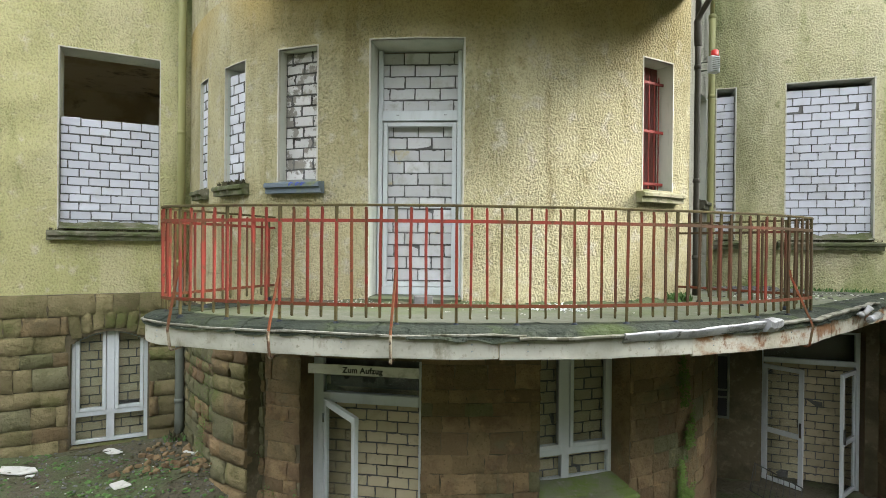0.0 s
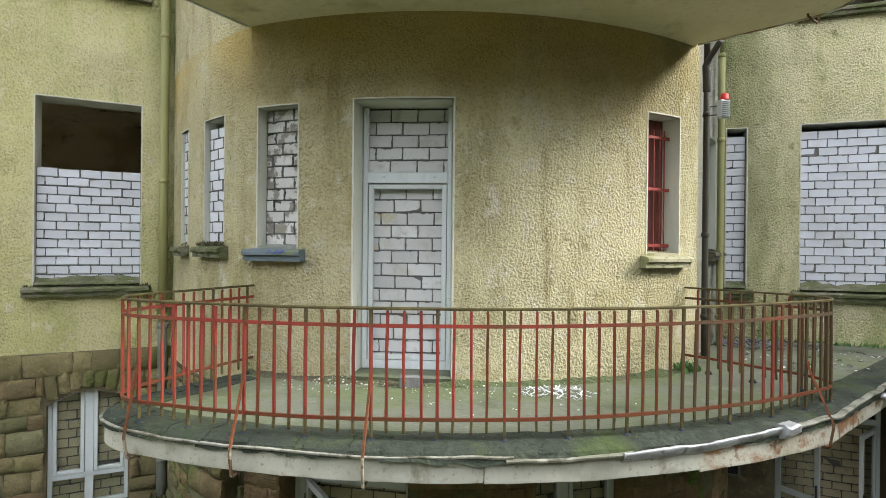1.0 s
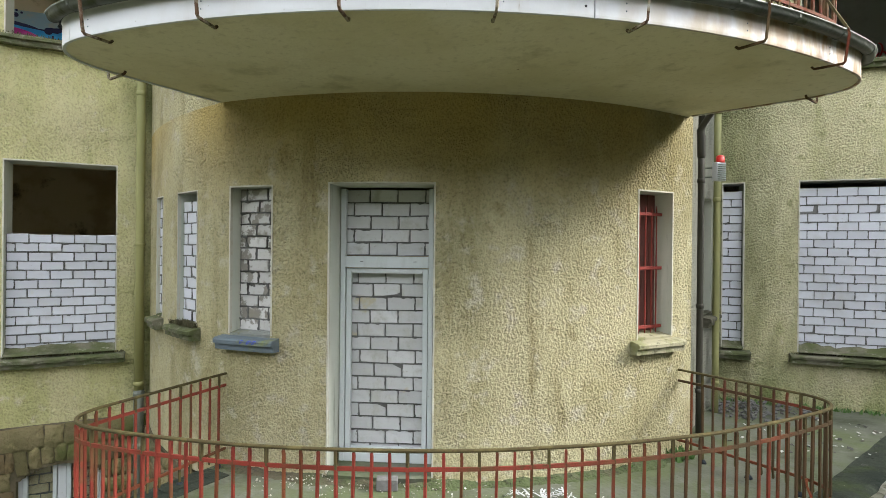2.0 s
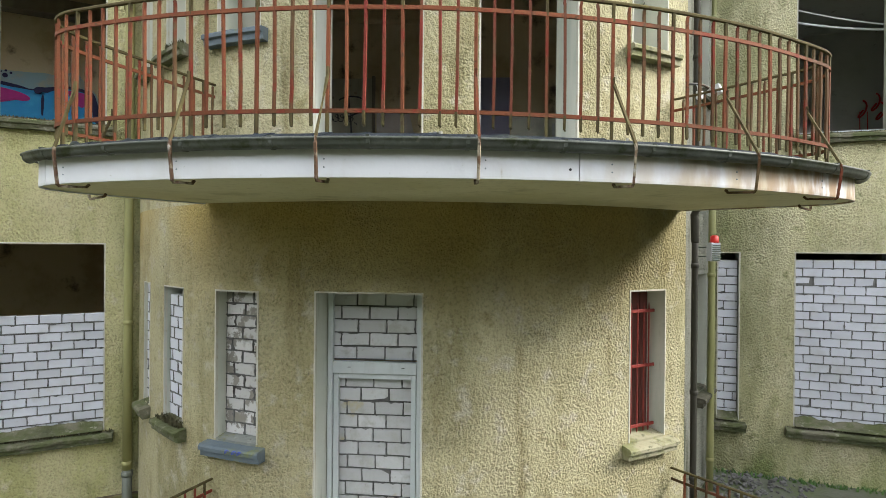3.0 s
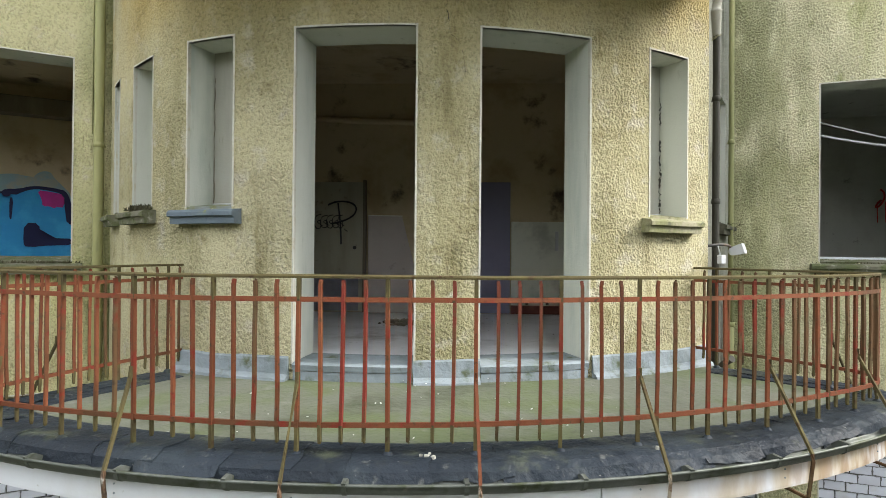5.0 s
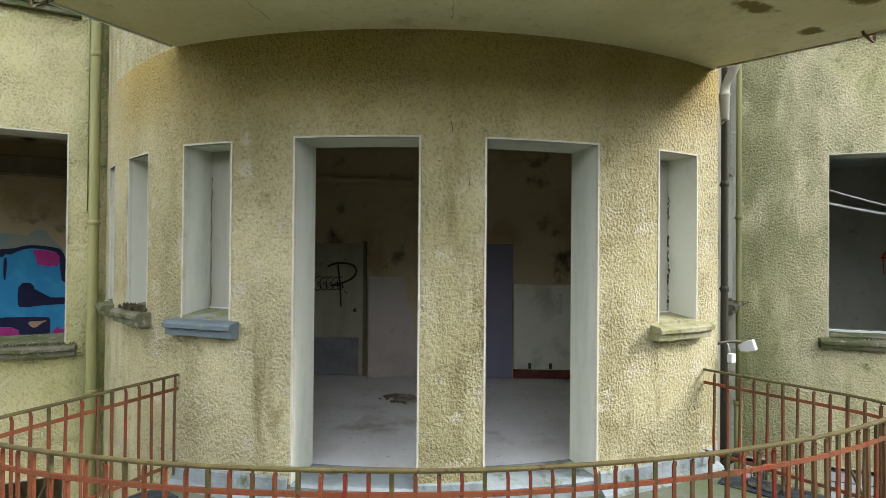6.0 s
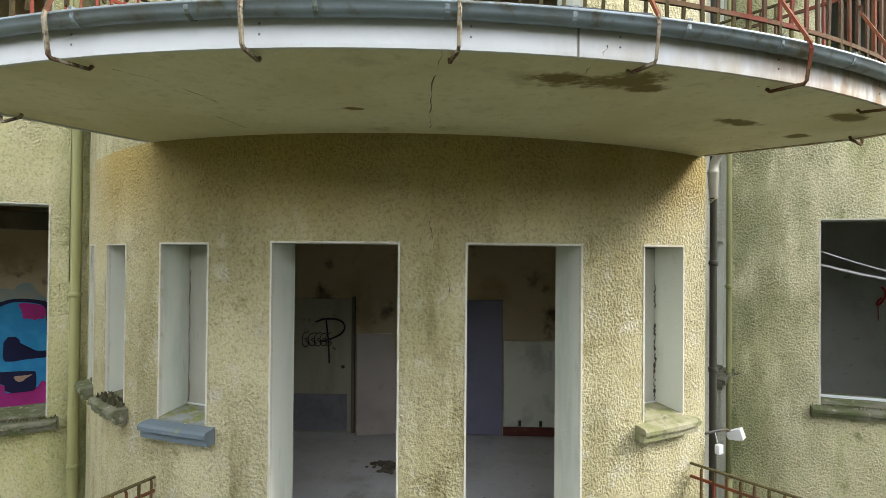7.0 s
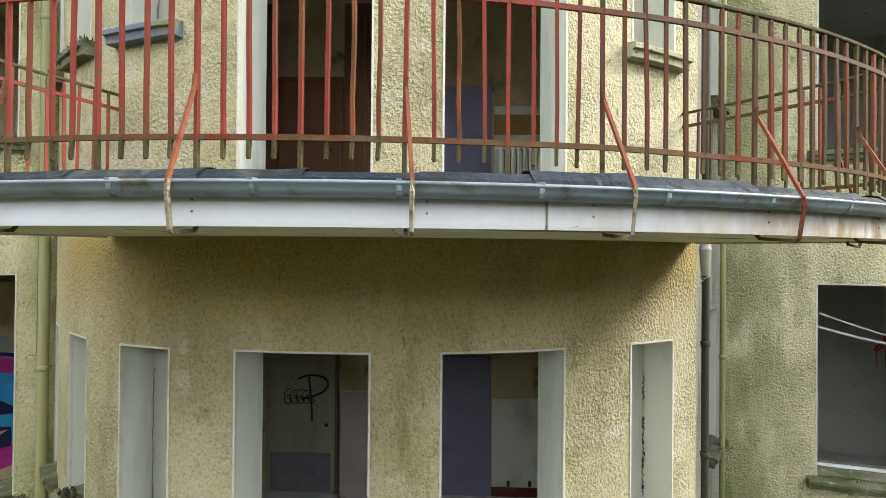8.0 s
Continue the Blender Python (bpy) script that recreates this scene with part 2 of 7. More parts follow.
OLIVE = surface("weathered_olive_rail_paint", (0.068, 0.056, 0.026), 0.85, 0, [(6, (0.10, 0.085, 0.035), 0.46, 0.66, ONE), (18, (0.05, 0.028, 0.016), 0.55, 0.7, ONE)], [(60, 0.003, "noise")], vary=0.2, spec=0.1)
ZINC = surface("weathered_zinc", (0.21, 0.255, 0.28), 0.45, 0.45, [(2.2, (0.17, 0.19, 0.19), 0.45, 0.68, ONE), (7, (0.12, 0.105, 0.065), 0.54, 0.72, ONE), (1.3, (0.085, 0.09, 0.05), 0.54, 0.70, ONE)], [(12, 0.004, "noise")])
RED = surface("flaking_red_rail_paint", (0.20, 0.036, 0.025), 0.7, 0, [(1.5, (0.145, 0.034, 0.021), 0.42, 0.62, ONE), (2.1, (0.12, 0.052, 0.026), 0.52, 0.64, ONE), (16, (0.11, 0.05, 0.026), 0.54, 0.68, ONE)], [(60, 0.003, "noise")], vary=0.25, spec=0.12, zones=[("X", 0.4, 1.7, (0.085, 0.050, 0.027), 1.2), ("X", 0.8, 2.0, (0.070, 0.044, 0.024), 3.0), ("X", 1.3, 2.3, (0.062, 0.042, 0.022), 2.0)])
BAR_RED = surface("dark_red_iron_paint", (0.23, 0.038, 0.030), 0.6, 0, [(3, (0.17, 0.034, 0.026), 0.45, 0.66, ONE), (18, (0.11, 0.05, 0.03), 0.58, 0.74, ONE)], [(60, 0.002, "noise")], spec=0.2)
RUST = surface("rusty_brown_rail_paint", (0.090, 0.050, 0.024), 0.8, 0, [(1.4, (0.14, 0.028, 0.016), 0.50, 0.60, ONE), (5, (0.10, 0.072, 0.036), 0.48, 0.66, ONE), (20, (0.055, 0.034, 0.018), 0.55, 0.7, ONE)], [(60, 0.003, "noise")], vary=0.25, spec=0.12)
RED_DULL = surface("faded_red_brown_rail_paint", (0.145, 0.049, 0.023), 0.75, 0, [(1.8, (0.095, 0.045, 0.022), 0.50, 0.64, ONE), (9, (0.16, 0.025, 0.016), 0.54, 0.68, ONE), (22, (0.065, 0.038, 0.02), 0.56, 0.7, ONE)], [(60, 0.003, "noise")], vary=0.25, spec=0.12)
SHEET = surface("white_coated_sheet", (0.36, 0.37, 0.38), 0.35, 0.35, [(3, (0.20, 0.21, 0.215), 0.44, 0.62, ONE), (9, (0.10, 0.095, 0.08), 0.54, 0.68, ONE)], [(9, 0.012, "noise")], spec=0.5)
FASCIA_OLD = surface("dirty_peeling_fascia", (0.37, 0.365, 0.305), 0.75, 0, [(1.6, (0.27, 0.27, 0.22), 0.45, 0.66, ONE), (4.5, (0.18, 0.17, 0.12), 0.54, 0.70, (1, 1, 0.6)), (2.6, (0.24, 0.12, 0.055), 0.62, 0.74, ONE), (26, (0.22, 0.21, 0.16), 0.56, 0.72, ONE)], [(6, 0.012, "noise")])
FASCIA_RUST = surface("rust_streaked_fascia", (0.42, 0.40, 0.33), 0.75, 0, [(1.6, (0.32, 0.30, 0.22), 0.45, 0.66, ONE), (2.2, (0.22, 0.11, 0.045), 0.48, 0.60, (1, 1, 1.6)), (7, (0.15, 0.07, 0.03), 0.54, 0.66, ONE), (26, (0.18, 0.15, 0.10), 0.56, 0.72, ONE)], [(6, 0.015, "noise"), (40, 0.004, "noise")])
DRIP_STRIP = surface("stained_pale_strip", (0.22, 0.22, 0.185), 0.75, 0, [(3, (0.13, 0.13, 0.095), 0.42, 0.60, ONE), (8, (0.06, 0.057, 0.036), 0.50, 0.64, ONE), (30, (0.34, 0.34, 0.32), 0.60, 0.75, ONE)], [(20, 0.01, "noise")])
PIPE = surface("yellow_painted_pipe", (0.27, 0.265, 0.115), 0.6, 0, [(1.6, (0.20, 0.205, 0.085), 0.45, 0.68, DRIP), (6, (0.16, 0.17, 0.075), 0.56, 0.74, DRIP)], [(20, 0.002, "noise")])
PIPE_DARK = surface("dark_iron_drainpipe", (0.040, 0.038, 0.028), 0.7, 0, [(2, (0.062, 0.058, 0.042), 0.5, 0.7, DRIP), (7, (0.14, 0.13, 0.09), 0.58, 0.74, DRIP)], [(20, 0.002, "noise")])
PIPE_GREY = surface("old_grey_green_pipe", (0.13, 0.145, 0.12), 0.6, 0.2, [(2, (0.12, 0.13, 0.09), 0.5, 0.7, DRIP), (7, (0.34, 0.33, 0.24), 0.55, 0.72, DRIP)], [(20, 0.002, "noise")])
BLOCK = surface("white_sand_lime_block", (0.50, 0.52, 0.57), 0.9, 0, [(5, (0.48, 0.49, 0.52), 0.5, 0.7, ONE), (30, (0.42, 0.42, 0.42), 0.62, 0.78, ONE), (1.4, (0.42, 0.43, 0.43), 0.58, 0.78, ONE), (3, (0.46, 0.43, 0.34), 0.64, 0.76, ONE)], [(70, 0.003, "noise")], vary=0.08)
BLOCK_DULL = surface("smeared_grey_block", (0.52, 0.52, 0.51), 0.92, 0, [(5, (0.22, 0.21, 0.185), 0.52, 0.57, ONE), (22, (0.36, 0.35, 0.32), 0.56, 0.72, ONE), (2.5, (0.22, 0.21, 0.17), 0.56, 0.66, ONE)], [(50, 0.006, "noise"), (12, 0.01, "noise")], vary=0.15)
BLOCK_DOOR = surface("greyish_white_block", (0.52, 0.53, 0.535), 0.92, 0, [(6, (0.42, 0.42, 0.40), 0.5, 0.68, ONE), (1.6, (0.46, 0.42, 0.29), 0.60, 0.66, ONE), (22, (0.38, 0.37, 0.34), 0.60, 0.76, ONE)], [(50, 0.004, "noise"), (9, 0.006, "noise")], vary=0.12)
SHUTTER = surface("red_brown_shutter_paint", (0.125, 0.038, 0.030), 0.6, 0, [(3, (0.09, 0.032, 0.025), 0.45, 0.68, DRIP), (20, (0.08, 0.045, 0.035), 0.58, 0.74, ONE)], [(40, 0.002, "noise")])
BLOCK_WARM = surface("beige_block", (0.46, 0.40, 0.27), 0.92, 0, [(5, (0.37, 0.32, 0.21), 0.5, 0.7, ONE), (30, (0.28, 0.24, 0.16), 0.6, 0.76, ONE)], [(60, 0.003, "noise")], vary=0.12)
MORTAR = surface("grey_mortar", (0.125, 0.125, 0.122), 0.95, 0, [(8, (0.17, 0.17, 0.165), 0.50, 0.70, ONE), (2.2, (0.05, 0.048, 0.045), 0.50, 0.66, ONE)], [(40, 0.006, "noise")])
SILL = surface("mossy_stone_sill", (0.135, 0.13, 0.092), 0.92, 0, [(4, (0.075, 0.088, 0.036), 0.40, 0.58, ONE), (11, (0.27, 0.265, 0.21), 0.56, 0.73, ONE), (2.2, (0.06, 0.066, 0.034), 0.50, 0.70, ONE)], [(25, 0.016, "noise")])
SILL_PALE = surface("pale_weathered_sill", (0.28, 0.265, 0.175), 0.9, 0, [(4, (0.19, 0.195, 0.09), 0.44, 0.64, ONE), (13, (0.12, 0.12, 0.07), 0.54, 0.70, ONE)], [(30, 0.010, "noise")])
SILL_BLUE = surface("blue_grey_painted_sill", (0.105, 0.135, 0.155), 0.7, 0, [(3, (0.13, 0.155, 0.17), 0.45, 0.7, ONE), (3.0, (0.17, 0.19, 0.06), 0.54, 0.70, ONE), (16, (0.075, 0.095, 0.12), 0.56, 0.72, ONE), (40, (0.26, 0.27, 0.25), 0.68, 0.8, ONE)], [(30, 0.005, "noise")], spec=0.2)
SILL_TOP = surface("mossy_grey_sill_top", (0.19, 0.205, 0.19), 0.9, 0, [(4, (0.15, 0.16, 0.045), 0.46, 0.62, ONE), (9, (0.27, 0.28, 0.26), 0.56, 0.72, ONE), (20, (0.08, 0.08, 0.055), 0.60, 0.74, ONE)], [(25, 0.01, "noise")])
SMUT = surface("sandstone", (0.178, 0.150, 0.078), 0.95, 0, [(2.2, (0.106, 0.097, 0.042), 0.42, 0.66, ONE), (6, (0.258, 0.220, 0.110), 0.56, 0.74, ONE), (1.2, (0.087, 0.099, 0.029), 0.50, 0.68, ONE), (30, (0.123, 0.099, 0.048), 0.54, 0.72, ONE)], [(16, 0.03, "noise"), (60, 0.012, "noise")], vary=0.35)
STONE_RUST = surface("rust_brown_sandstone", (0.160, 0.116, 0.060), 0.95, 0, [(2.2, (0.105, 0.086, 0.045), 0.42, 0.66, ONE), (6, (0.224, 0.171, 0.081), 0.56, 0.74, ONE), (30, (0.101, 0.073, 0.034), 0.54, 0.72, ONE)], [(16, 0.03, "noise"), (60, 0.012, "noise")], vary=0.25)
STONE_GREY = surface("grey_green_sandstone", (0.135, 0.128, 0.072), 0.95, 0, [(2.2, (0.101, 0.101, 0.047), 0.42, 0.66, ONE), (6, (0.235, 0.218, 0.112), 0.56, 0.74, ONE), (30, (0.095, 0.090, 0.043), 0.54, 0.72, ONE)], [(16, 0.03, "noise"), (60, 0.012, "noise")], vary=0.25)
STONE_BROWN = surface("plain_brown_sandstone", (0.180, 0.128, 0.068), 0.95, 0, [(2.2, (0.125, 0.083, 0.046), 0.42, 0.66, ONE), (6, (0.260, 0.165, 0.080), 0.57, 0.75, ONE), (1.4, (0.120, 0.112, 0.062), 0.52, 0.70, ONE), (30, (0.115, 0.082, 0.045), 0.54, 0.72, ONE)], [(16, 0.03, "noise"), (60, 0.012, "noise")], vary=0.4)
STONE_JOINT = surface("brown_stone_joint", (0.105, 0.088, 0.055), 0.97, 0, [(9, (0.17, 0.145, 0.095), 0.50, 0.70, ONE), (1.5, (0.055, 0.048, 0.027), 0.45, 0.65, ONE)], [(12, 0.02, "noise")])
FRAME = surface("white_window_frame", (0.52, 0.56, 0.57), 0.45, 0, [(5, (0.42, 0.45, 0.45), 0.52, 0.75, DRIP), (26, (0.34, 0.34, 0.30), 0.64, 0.78, ONE)], [(30, 0.001, "noise")], spec=0.5)
DARK_METAL = surface("dark_metal", (0.06, 0.06, 0.055), 0.6, 0.5, [(9, (0.11, 0.08, 0.05), 0.5, 0.7, ONE)])
EARTH = surface("mossy_earth", (0.082, 0.074, 0.048), 0.95, 0, [(0.8, (0.070, 0.092, 0.038), 0.42, 0.58, ONE), (3.5, (0.115, 0.108, 0.08), 0.54, 0.7, ONE), (22, (0.04, 0.036, 0.025), 0.52, 0.7, ONE), (60, (0.20, 0.19, 0.165), 0.67, 0.78, ONE)], [(9, 0.05, "noise"), (50, 0.02, "noise")])
PALE = surface("broken_white_board", (0.52, 0.52, 0.49), 0.8, 0, [(9, (0.36, 0.36, 0.32), 0.48, 0.68, ONE)])
ROOM = surface("old_room_paint", (0.50, 0.42, 0.265), 0.8, 0, [(1.1, (0.38, 0.30, 0.17), 0.46, 0.66, ONE), (1.5, (0.10, 0.08, 0.055), 0.56, 0.70, ONE)], [(30, 0.002, "noise")])
ROOM_GREY = surface("grey_room_paint", (0.56, 0.575, 0.51), 0.7, 0, [(1.4, (0.47, 0.48, 0.42), 0.45, 0.7, ONE), (5, (0.2, 0.19, 0.15), 0.62, 0.78, ONE)])
ROOM_PALE = surface("pale_panel_paint", (0.64, 0.66, 0.56), 0.6, 0, [(2, (0.44, 0.46, 0.39), 0.48, 0.7, ONE), (12, (0.3, 0.3, 0.24), 0.66, 0.8, ONE)])
ROOM_FLOOR = surface("dusty_grey_floor", (0.66, 0.67, 0.68), 0.45, 0, [(1.5, (0.56, 0.565, 0.56), 0.45, 0.68, ONE), (0.9, (0.30, 0.29, 0.26), 0.54, 0.72, ONE), (14, (0.24, 0.24, 0.22), 0.60, 0.76, ONE), (50, (0.5, 0.5, 0.47), 0.66, 0.78, ONE)], [(40, 0.002, "noise")], spec=0.5)
LILAC = surface("lilac_grey_door_paint", (0.22, 0.22, 0.31), 0.6, 0, [(2, (0.18, 0.18, 0.25), 0.45, 0.7, ONE)])
DOOR_DARK = surface("dark_stained_door", (0.13, 0.115, 0.08), 0.6, 0, [(3, (0.18, 0.16, 0.115), 0.45, 0.7, DRIP)])
DOOR_OLD = surface("dull_olive_grey_door_paint", (0.36, 0.35, 0.26), 0.6, 0, [(2, (0.28, 0.27, 0.19), 0.45, 0.7, DRIP), (7, (0.20, 0.18, 0.12), 0.60, 0.76, ONE)])
KICK = surface("slate_grey_kick_plate", (0.20, 0.205, 0.225), 0.5, 0, [(3, (0.15, 0.15, 0.165), 0.45, 0.7, ONE)])
MAUVE = surface("mauve_grey_panel_paint", (0.44, 0.40, 0.36), 0.6, 0, [(1.4, (0.37, 0.335, 0.305), 0.45, 0.7, ONE), (7, (0.27, 0.24, 0.21), 0.62, 0.78, ONE)])
BROWN = surface("red_brown_wood_stain", (0.20, 0.105, 0.058), 0.6, 0, [(3, (0.15, 0.075, 0.04), 0.45, 0.68, DRIP), (22, (0.11, 0.055, 0.03), 0.55, 0.72, DRIP)])
OCHRE = surface("ochre_wall_band", (0.34, 0.22, 0.075), 0.7, 0, [(3, (0.27, 0.17, 0.06), 0.45, 0.68, ONE)])
BASE_RED = surface("red_brown_skirting", (0.12, 0.035, 0.025), 0.5, 0, [(6, (0.17, 0.07, 0.05), 0.5, 0.7, ONE)])
BLACK = surface("black_paint", (0.012, 0.012, 0.016), 0.5)
BLUE = surface("sky_blue_spray_paint", (0.03, 0.30, 0.62), 0.6, 0, [(3, (0.05, 0.38, 0.68), 0.45, 0.7, ONE)])
HAZE_BLUE = surface("thin_blue_overspray", (0.24, 0.36, 0.40), 0.7, 0, [(3, (0.34, 0.36, 0.30), 0.45, 0.62, ONE)])
NAVY = surface("navy_spray_paint", (0.012, 0.014, 0.06), 0.6)
PINK = surface("magenta_spray_paint", (0.48, 0.03, 0.25), 0.6, 0, [(4, (0.38, 0.03, 0.20), 0.45, 0.7, ONE)])
TAN = surface("tan_spray_paint", (0.50, 0.34, 0.22), 0.6)
RED_LAMP = surface("red_lamp_cap", (0.55, 0.02, 0.015), 0.35, 0, spec=0.5)
WHITE = surface("white_plastic", (0.50, 0.52, 0.53), 0.4, 0, [(20, (0.5, 0.5, 0.48), 0.6, 0.75, ONE)], spec=0.5)
BLUE_INK = surface("blue_marker_ink", (0.03, 0.06, 0.42), 0.6)
LEAF = surface("green_weed_leaf", (0.06, 0.13, 0.03), 0.7, 0, [(30, (0.10, 0.17, 0.05), 0.45, 0.7, ONE)])
LEAF_BRIGHT = surface("bright_moss", (0.10, 0.17, 0.03), 0.8, 0, [(30, (0.06, 0.11, 0.02), 0.45, 0.7, ONE)])
LEAF_DRY = surface("dry_brown_moss", (0.055, 0.05, 0.025), 0.95, 0, [(30, (0.10, 0.10, 0.05), 0.5, 0.7, ONE)])
GLASS = bpy.data.materials.new("dusty_window_glass")
GLASS.use_nodes = True
g = GLASS.node_tree.nodes["Principled BSDF"]
g.inputs["Base Color"].default_value, g.inputs["Roughness"].default_value = (0.86, 0.9, 0.88, 1), 0.08
g.inputs["Transmission Weight"].default_value, g.inputs["IOR"].default_value = 1.0, 1.25

# ---- building helpers ----
def empty(name, at, **tags):
    ob = new(name)
    ob.location = at
    return tagged(ob, **tags)


def hang(ob, parent):
    ob.parent = parent
    base = parent
    ob.matrix_parent_inverse = Matrix.Translation(-Vector(base.location)) if base.type == "EMPTY" else Matrix.Identity(4)
    return ob


def part(name, bm, material, parent=None, label="", **tags):
    me = bpy.data.meshes.new(name)
    bm.normal_update()
    bm.to_mesh(me)
    bm.free()
    for m in (material if isinstance(material, (list, tuple)) else [material]):
        me.materials.append(m)
    ob = new(name, me)
    if parent is not None:
        hang(ob, parent)
    return tagged(ob, label=label, **tags)


def piece(name, me, m, parent):
    ob = new(name, me)
    hang(ob, parent)
    ob.matrix_basis = m
    return ob


def box(bm, m, size, bevel=0.0, slot=0):
    """A bevelled box of that size, centred at the pose m."""
    r = bmesh.ops.create_cube(bm, size=1.0, matrix=m @ Matrix.Diagonal((*size, 1)))
    fs = {f for v in r["verts"] for f in v.link_faces}
    for f in fs:
        f.material_index = slot
    if bevel:
        es = list({e for f in fs for e in f.edges})
        out = bmesh.ops.bevel(bm, geom=es, offset=bevel, segments=1, affect="EDGES", clamp_overlap=True)
        for f in out["faces"]:
            f.material_index = slot
    return bm


def sweep(bm, path, profile, closed=False, slot=0, smooth=False):
    """Sweep a profile of (outward, up) along a plan path of (x, y, z); outward is to the right of the way."""
    rows = []
    n = len(path)
    for i, p in enumerate(path):
        a, b = Vector(path[max(i - 1, 0)][:2]), Vector(path[min(i + 1, n - 1)][:2])
        d = (b - a).normalized()
        o = Vector((d.y, -d.x))
        rows.append([bm.verts.new((p[0] + o.x * u, p[1] + o.y * u, p[2] + v)) for u, v in profile])
    k = len(profile)
    for i in range(n - 1):
        for j in range(k if closed else k - 1):
            f = bm.faces.new((rows[i][j], rows[i + 1][j], rows[i + 1][(j + 1) % k], rows[i][(j + 1) % k]))
            f.material_index, f.smooth = slot, smooth
    if closed:
        bm.faces.new(rows[0][::-1]).material_index = slot
        bm.faces.new(rows[-1]).material_index = slot
    return bm


def tube(bm, pts, radius, sides=8, smooth=True, twist=0.0, flat=1.0):
    """A bar along a bent line of points."""
    pts = [Vector(p) for p in pts]
    rings = []
    up = Vector((0, 0, 1))
    for i, p in enumerate(pts):
        d = (pts[min(i + 1, len(pts) - 1)] - pts[max(i - 1, 0)]).normalized()
        ref = up if abs(d.z) < 0.9 else Vector((0.3, 1, 0))
        s = d.cross(ref).normalized()
        t = s.cross(d).normalized()
        r = radius[i] if isinstance(radius, (list, tuple)) else radius
        rings.append([bm.verts.new(p + s * r * math.cos(twist + 2 * math.pi * k / sides) + t * r * flat * math.sin(twist + 2 * math.pi * k / sides)) for k in range(sides)])
    for a, b in zip(rings, rings[1:]):
        for k in range(sides):
            bm.faces.new((a[k], a[(k + 1) % sides], b[(k + 1) % sides], b[k])).smooth = smooth
    bm.faces.new(rings[0][::-1])
    bm.faces.new(rings[-1])
    return bm


# ---- plan of the house ----
class Arc:
    """A piece of round wall; u runs along it in metres from its first end."""
    def __init__(self, c, r, a0, a1):
        self.c, self.r, self.a0, self.len = Vector(c), r, a0, r * (a1 - a0)

    def at(self, u, depth=0.0):
        a = self.a0 + u / self.r
        o = Vector((math.sin(a), -math.cos(a)))
        p = self.c + o * (self.r - depth)
        return p, o

    def of(self, x):
        """u at which the wall has that x."""
        return (math.asin((x - self.c.x) / self.r) - self.a0) * self.r


class Line:
    def __init__(self, a, b):
        self.a, self.d = Vector(a), (Vector(b) - Vector(a)).normalized()
        self.len = (Vector(b) - Vector(a)).length
        self.o = Vector((self.d.y, -self.d.x))

    def at(self, u, depth=0.0):
        return self.a + self.d * u - self.o * depth, self.o

    def of(self, x):
        return (x - self.a.x) / self.d.x


def arc_through(p, q, r):
    """The arc of radius r from p to q that bulges towards the viewer."""
    p, q = Vector(p), Vector(q)
    mid, d = (p + q) / 2, q - p
    nrm = Vector((-d.y, d.x)).normalized()
    c = mid + nrm * math.sqrt(r * r - d.length_squared / 4)
    a = [math.atan2(v.x - c.x, -(v.y - c.y)) for v in (p, q)]
    return Arc(c, r, *a)


BAY_C, BAY_R = (-0.09, 10.5), 5.2
def bay_angle(x):
    return math.asin((x - BAY_C[0]) / BAY_R)
BAY = Arc(BAY_C, BAY_R, bay_angle(-2.02), bay_angle(3.06))
P0, P1 = BAY.at(0)[0], BAY.at(BAY.len)[0]
BAY_L = arc_through((-3.88, 7.55), P0, 6.0)
BAY_R2 = Line((2.95, 6.46), (4.36, 8.575))
WING_L = Line((-9.0, 4.717), (-3.53, 7.743))
WING_R = Line((4.02, 8.680), (10.0, 6.84))

# storeys: floor heights of the three balconies and the levels of the openings
SOFFITS = (2.88, 6.825, 10.93, 15.0)
FLOORS = (3.10, 7.09, 11.15)
RAILS = (4.025, 8.025, 12.095)
TOP = 15.4


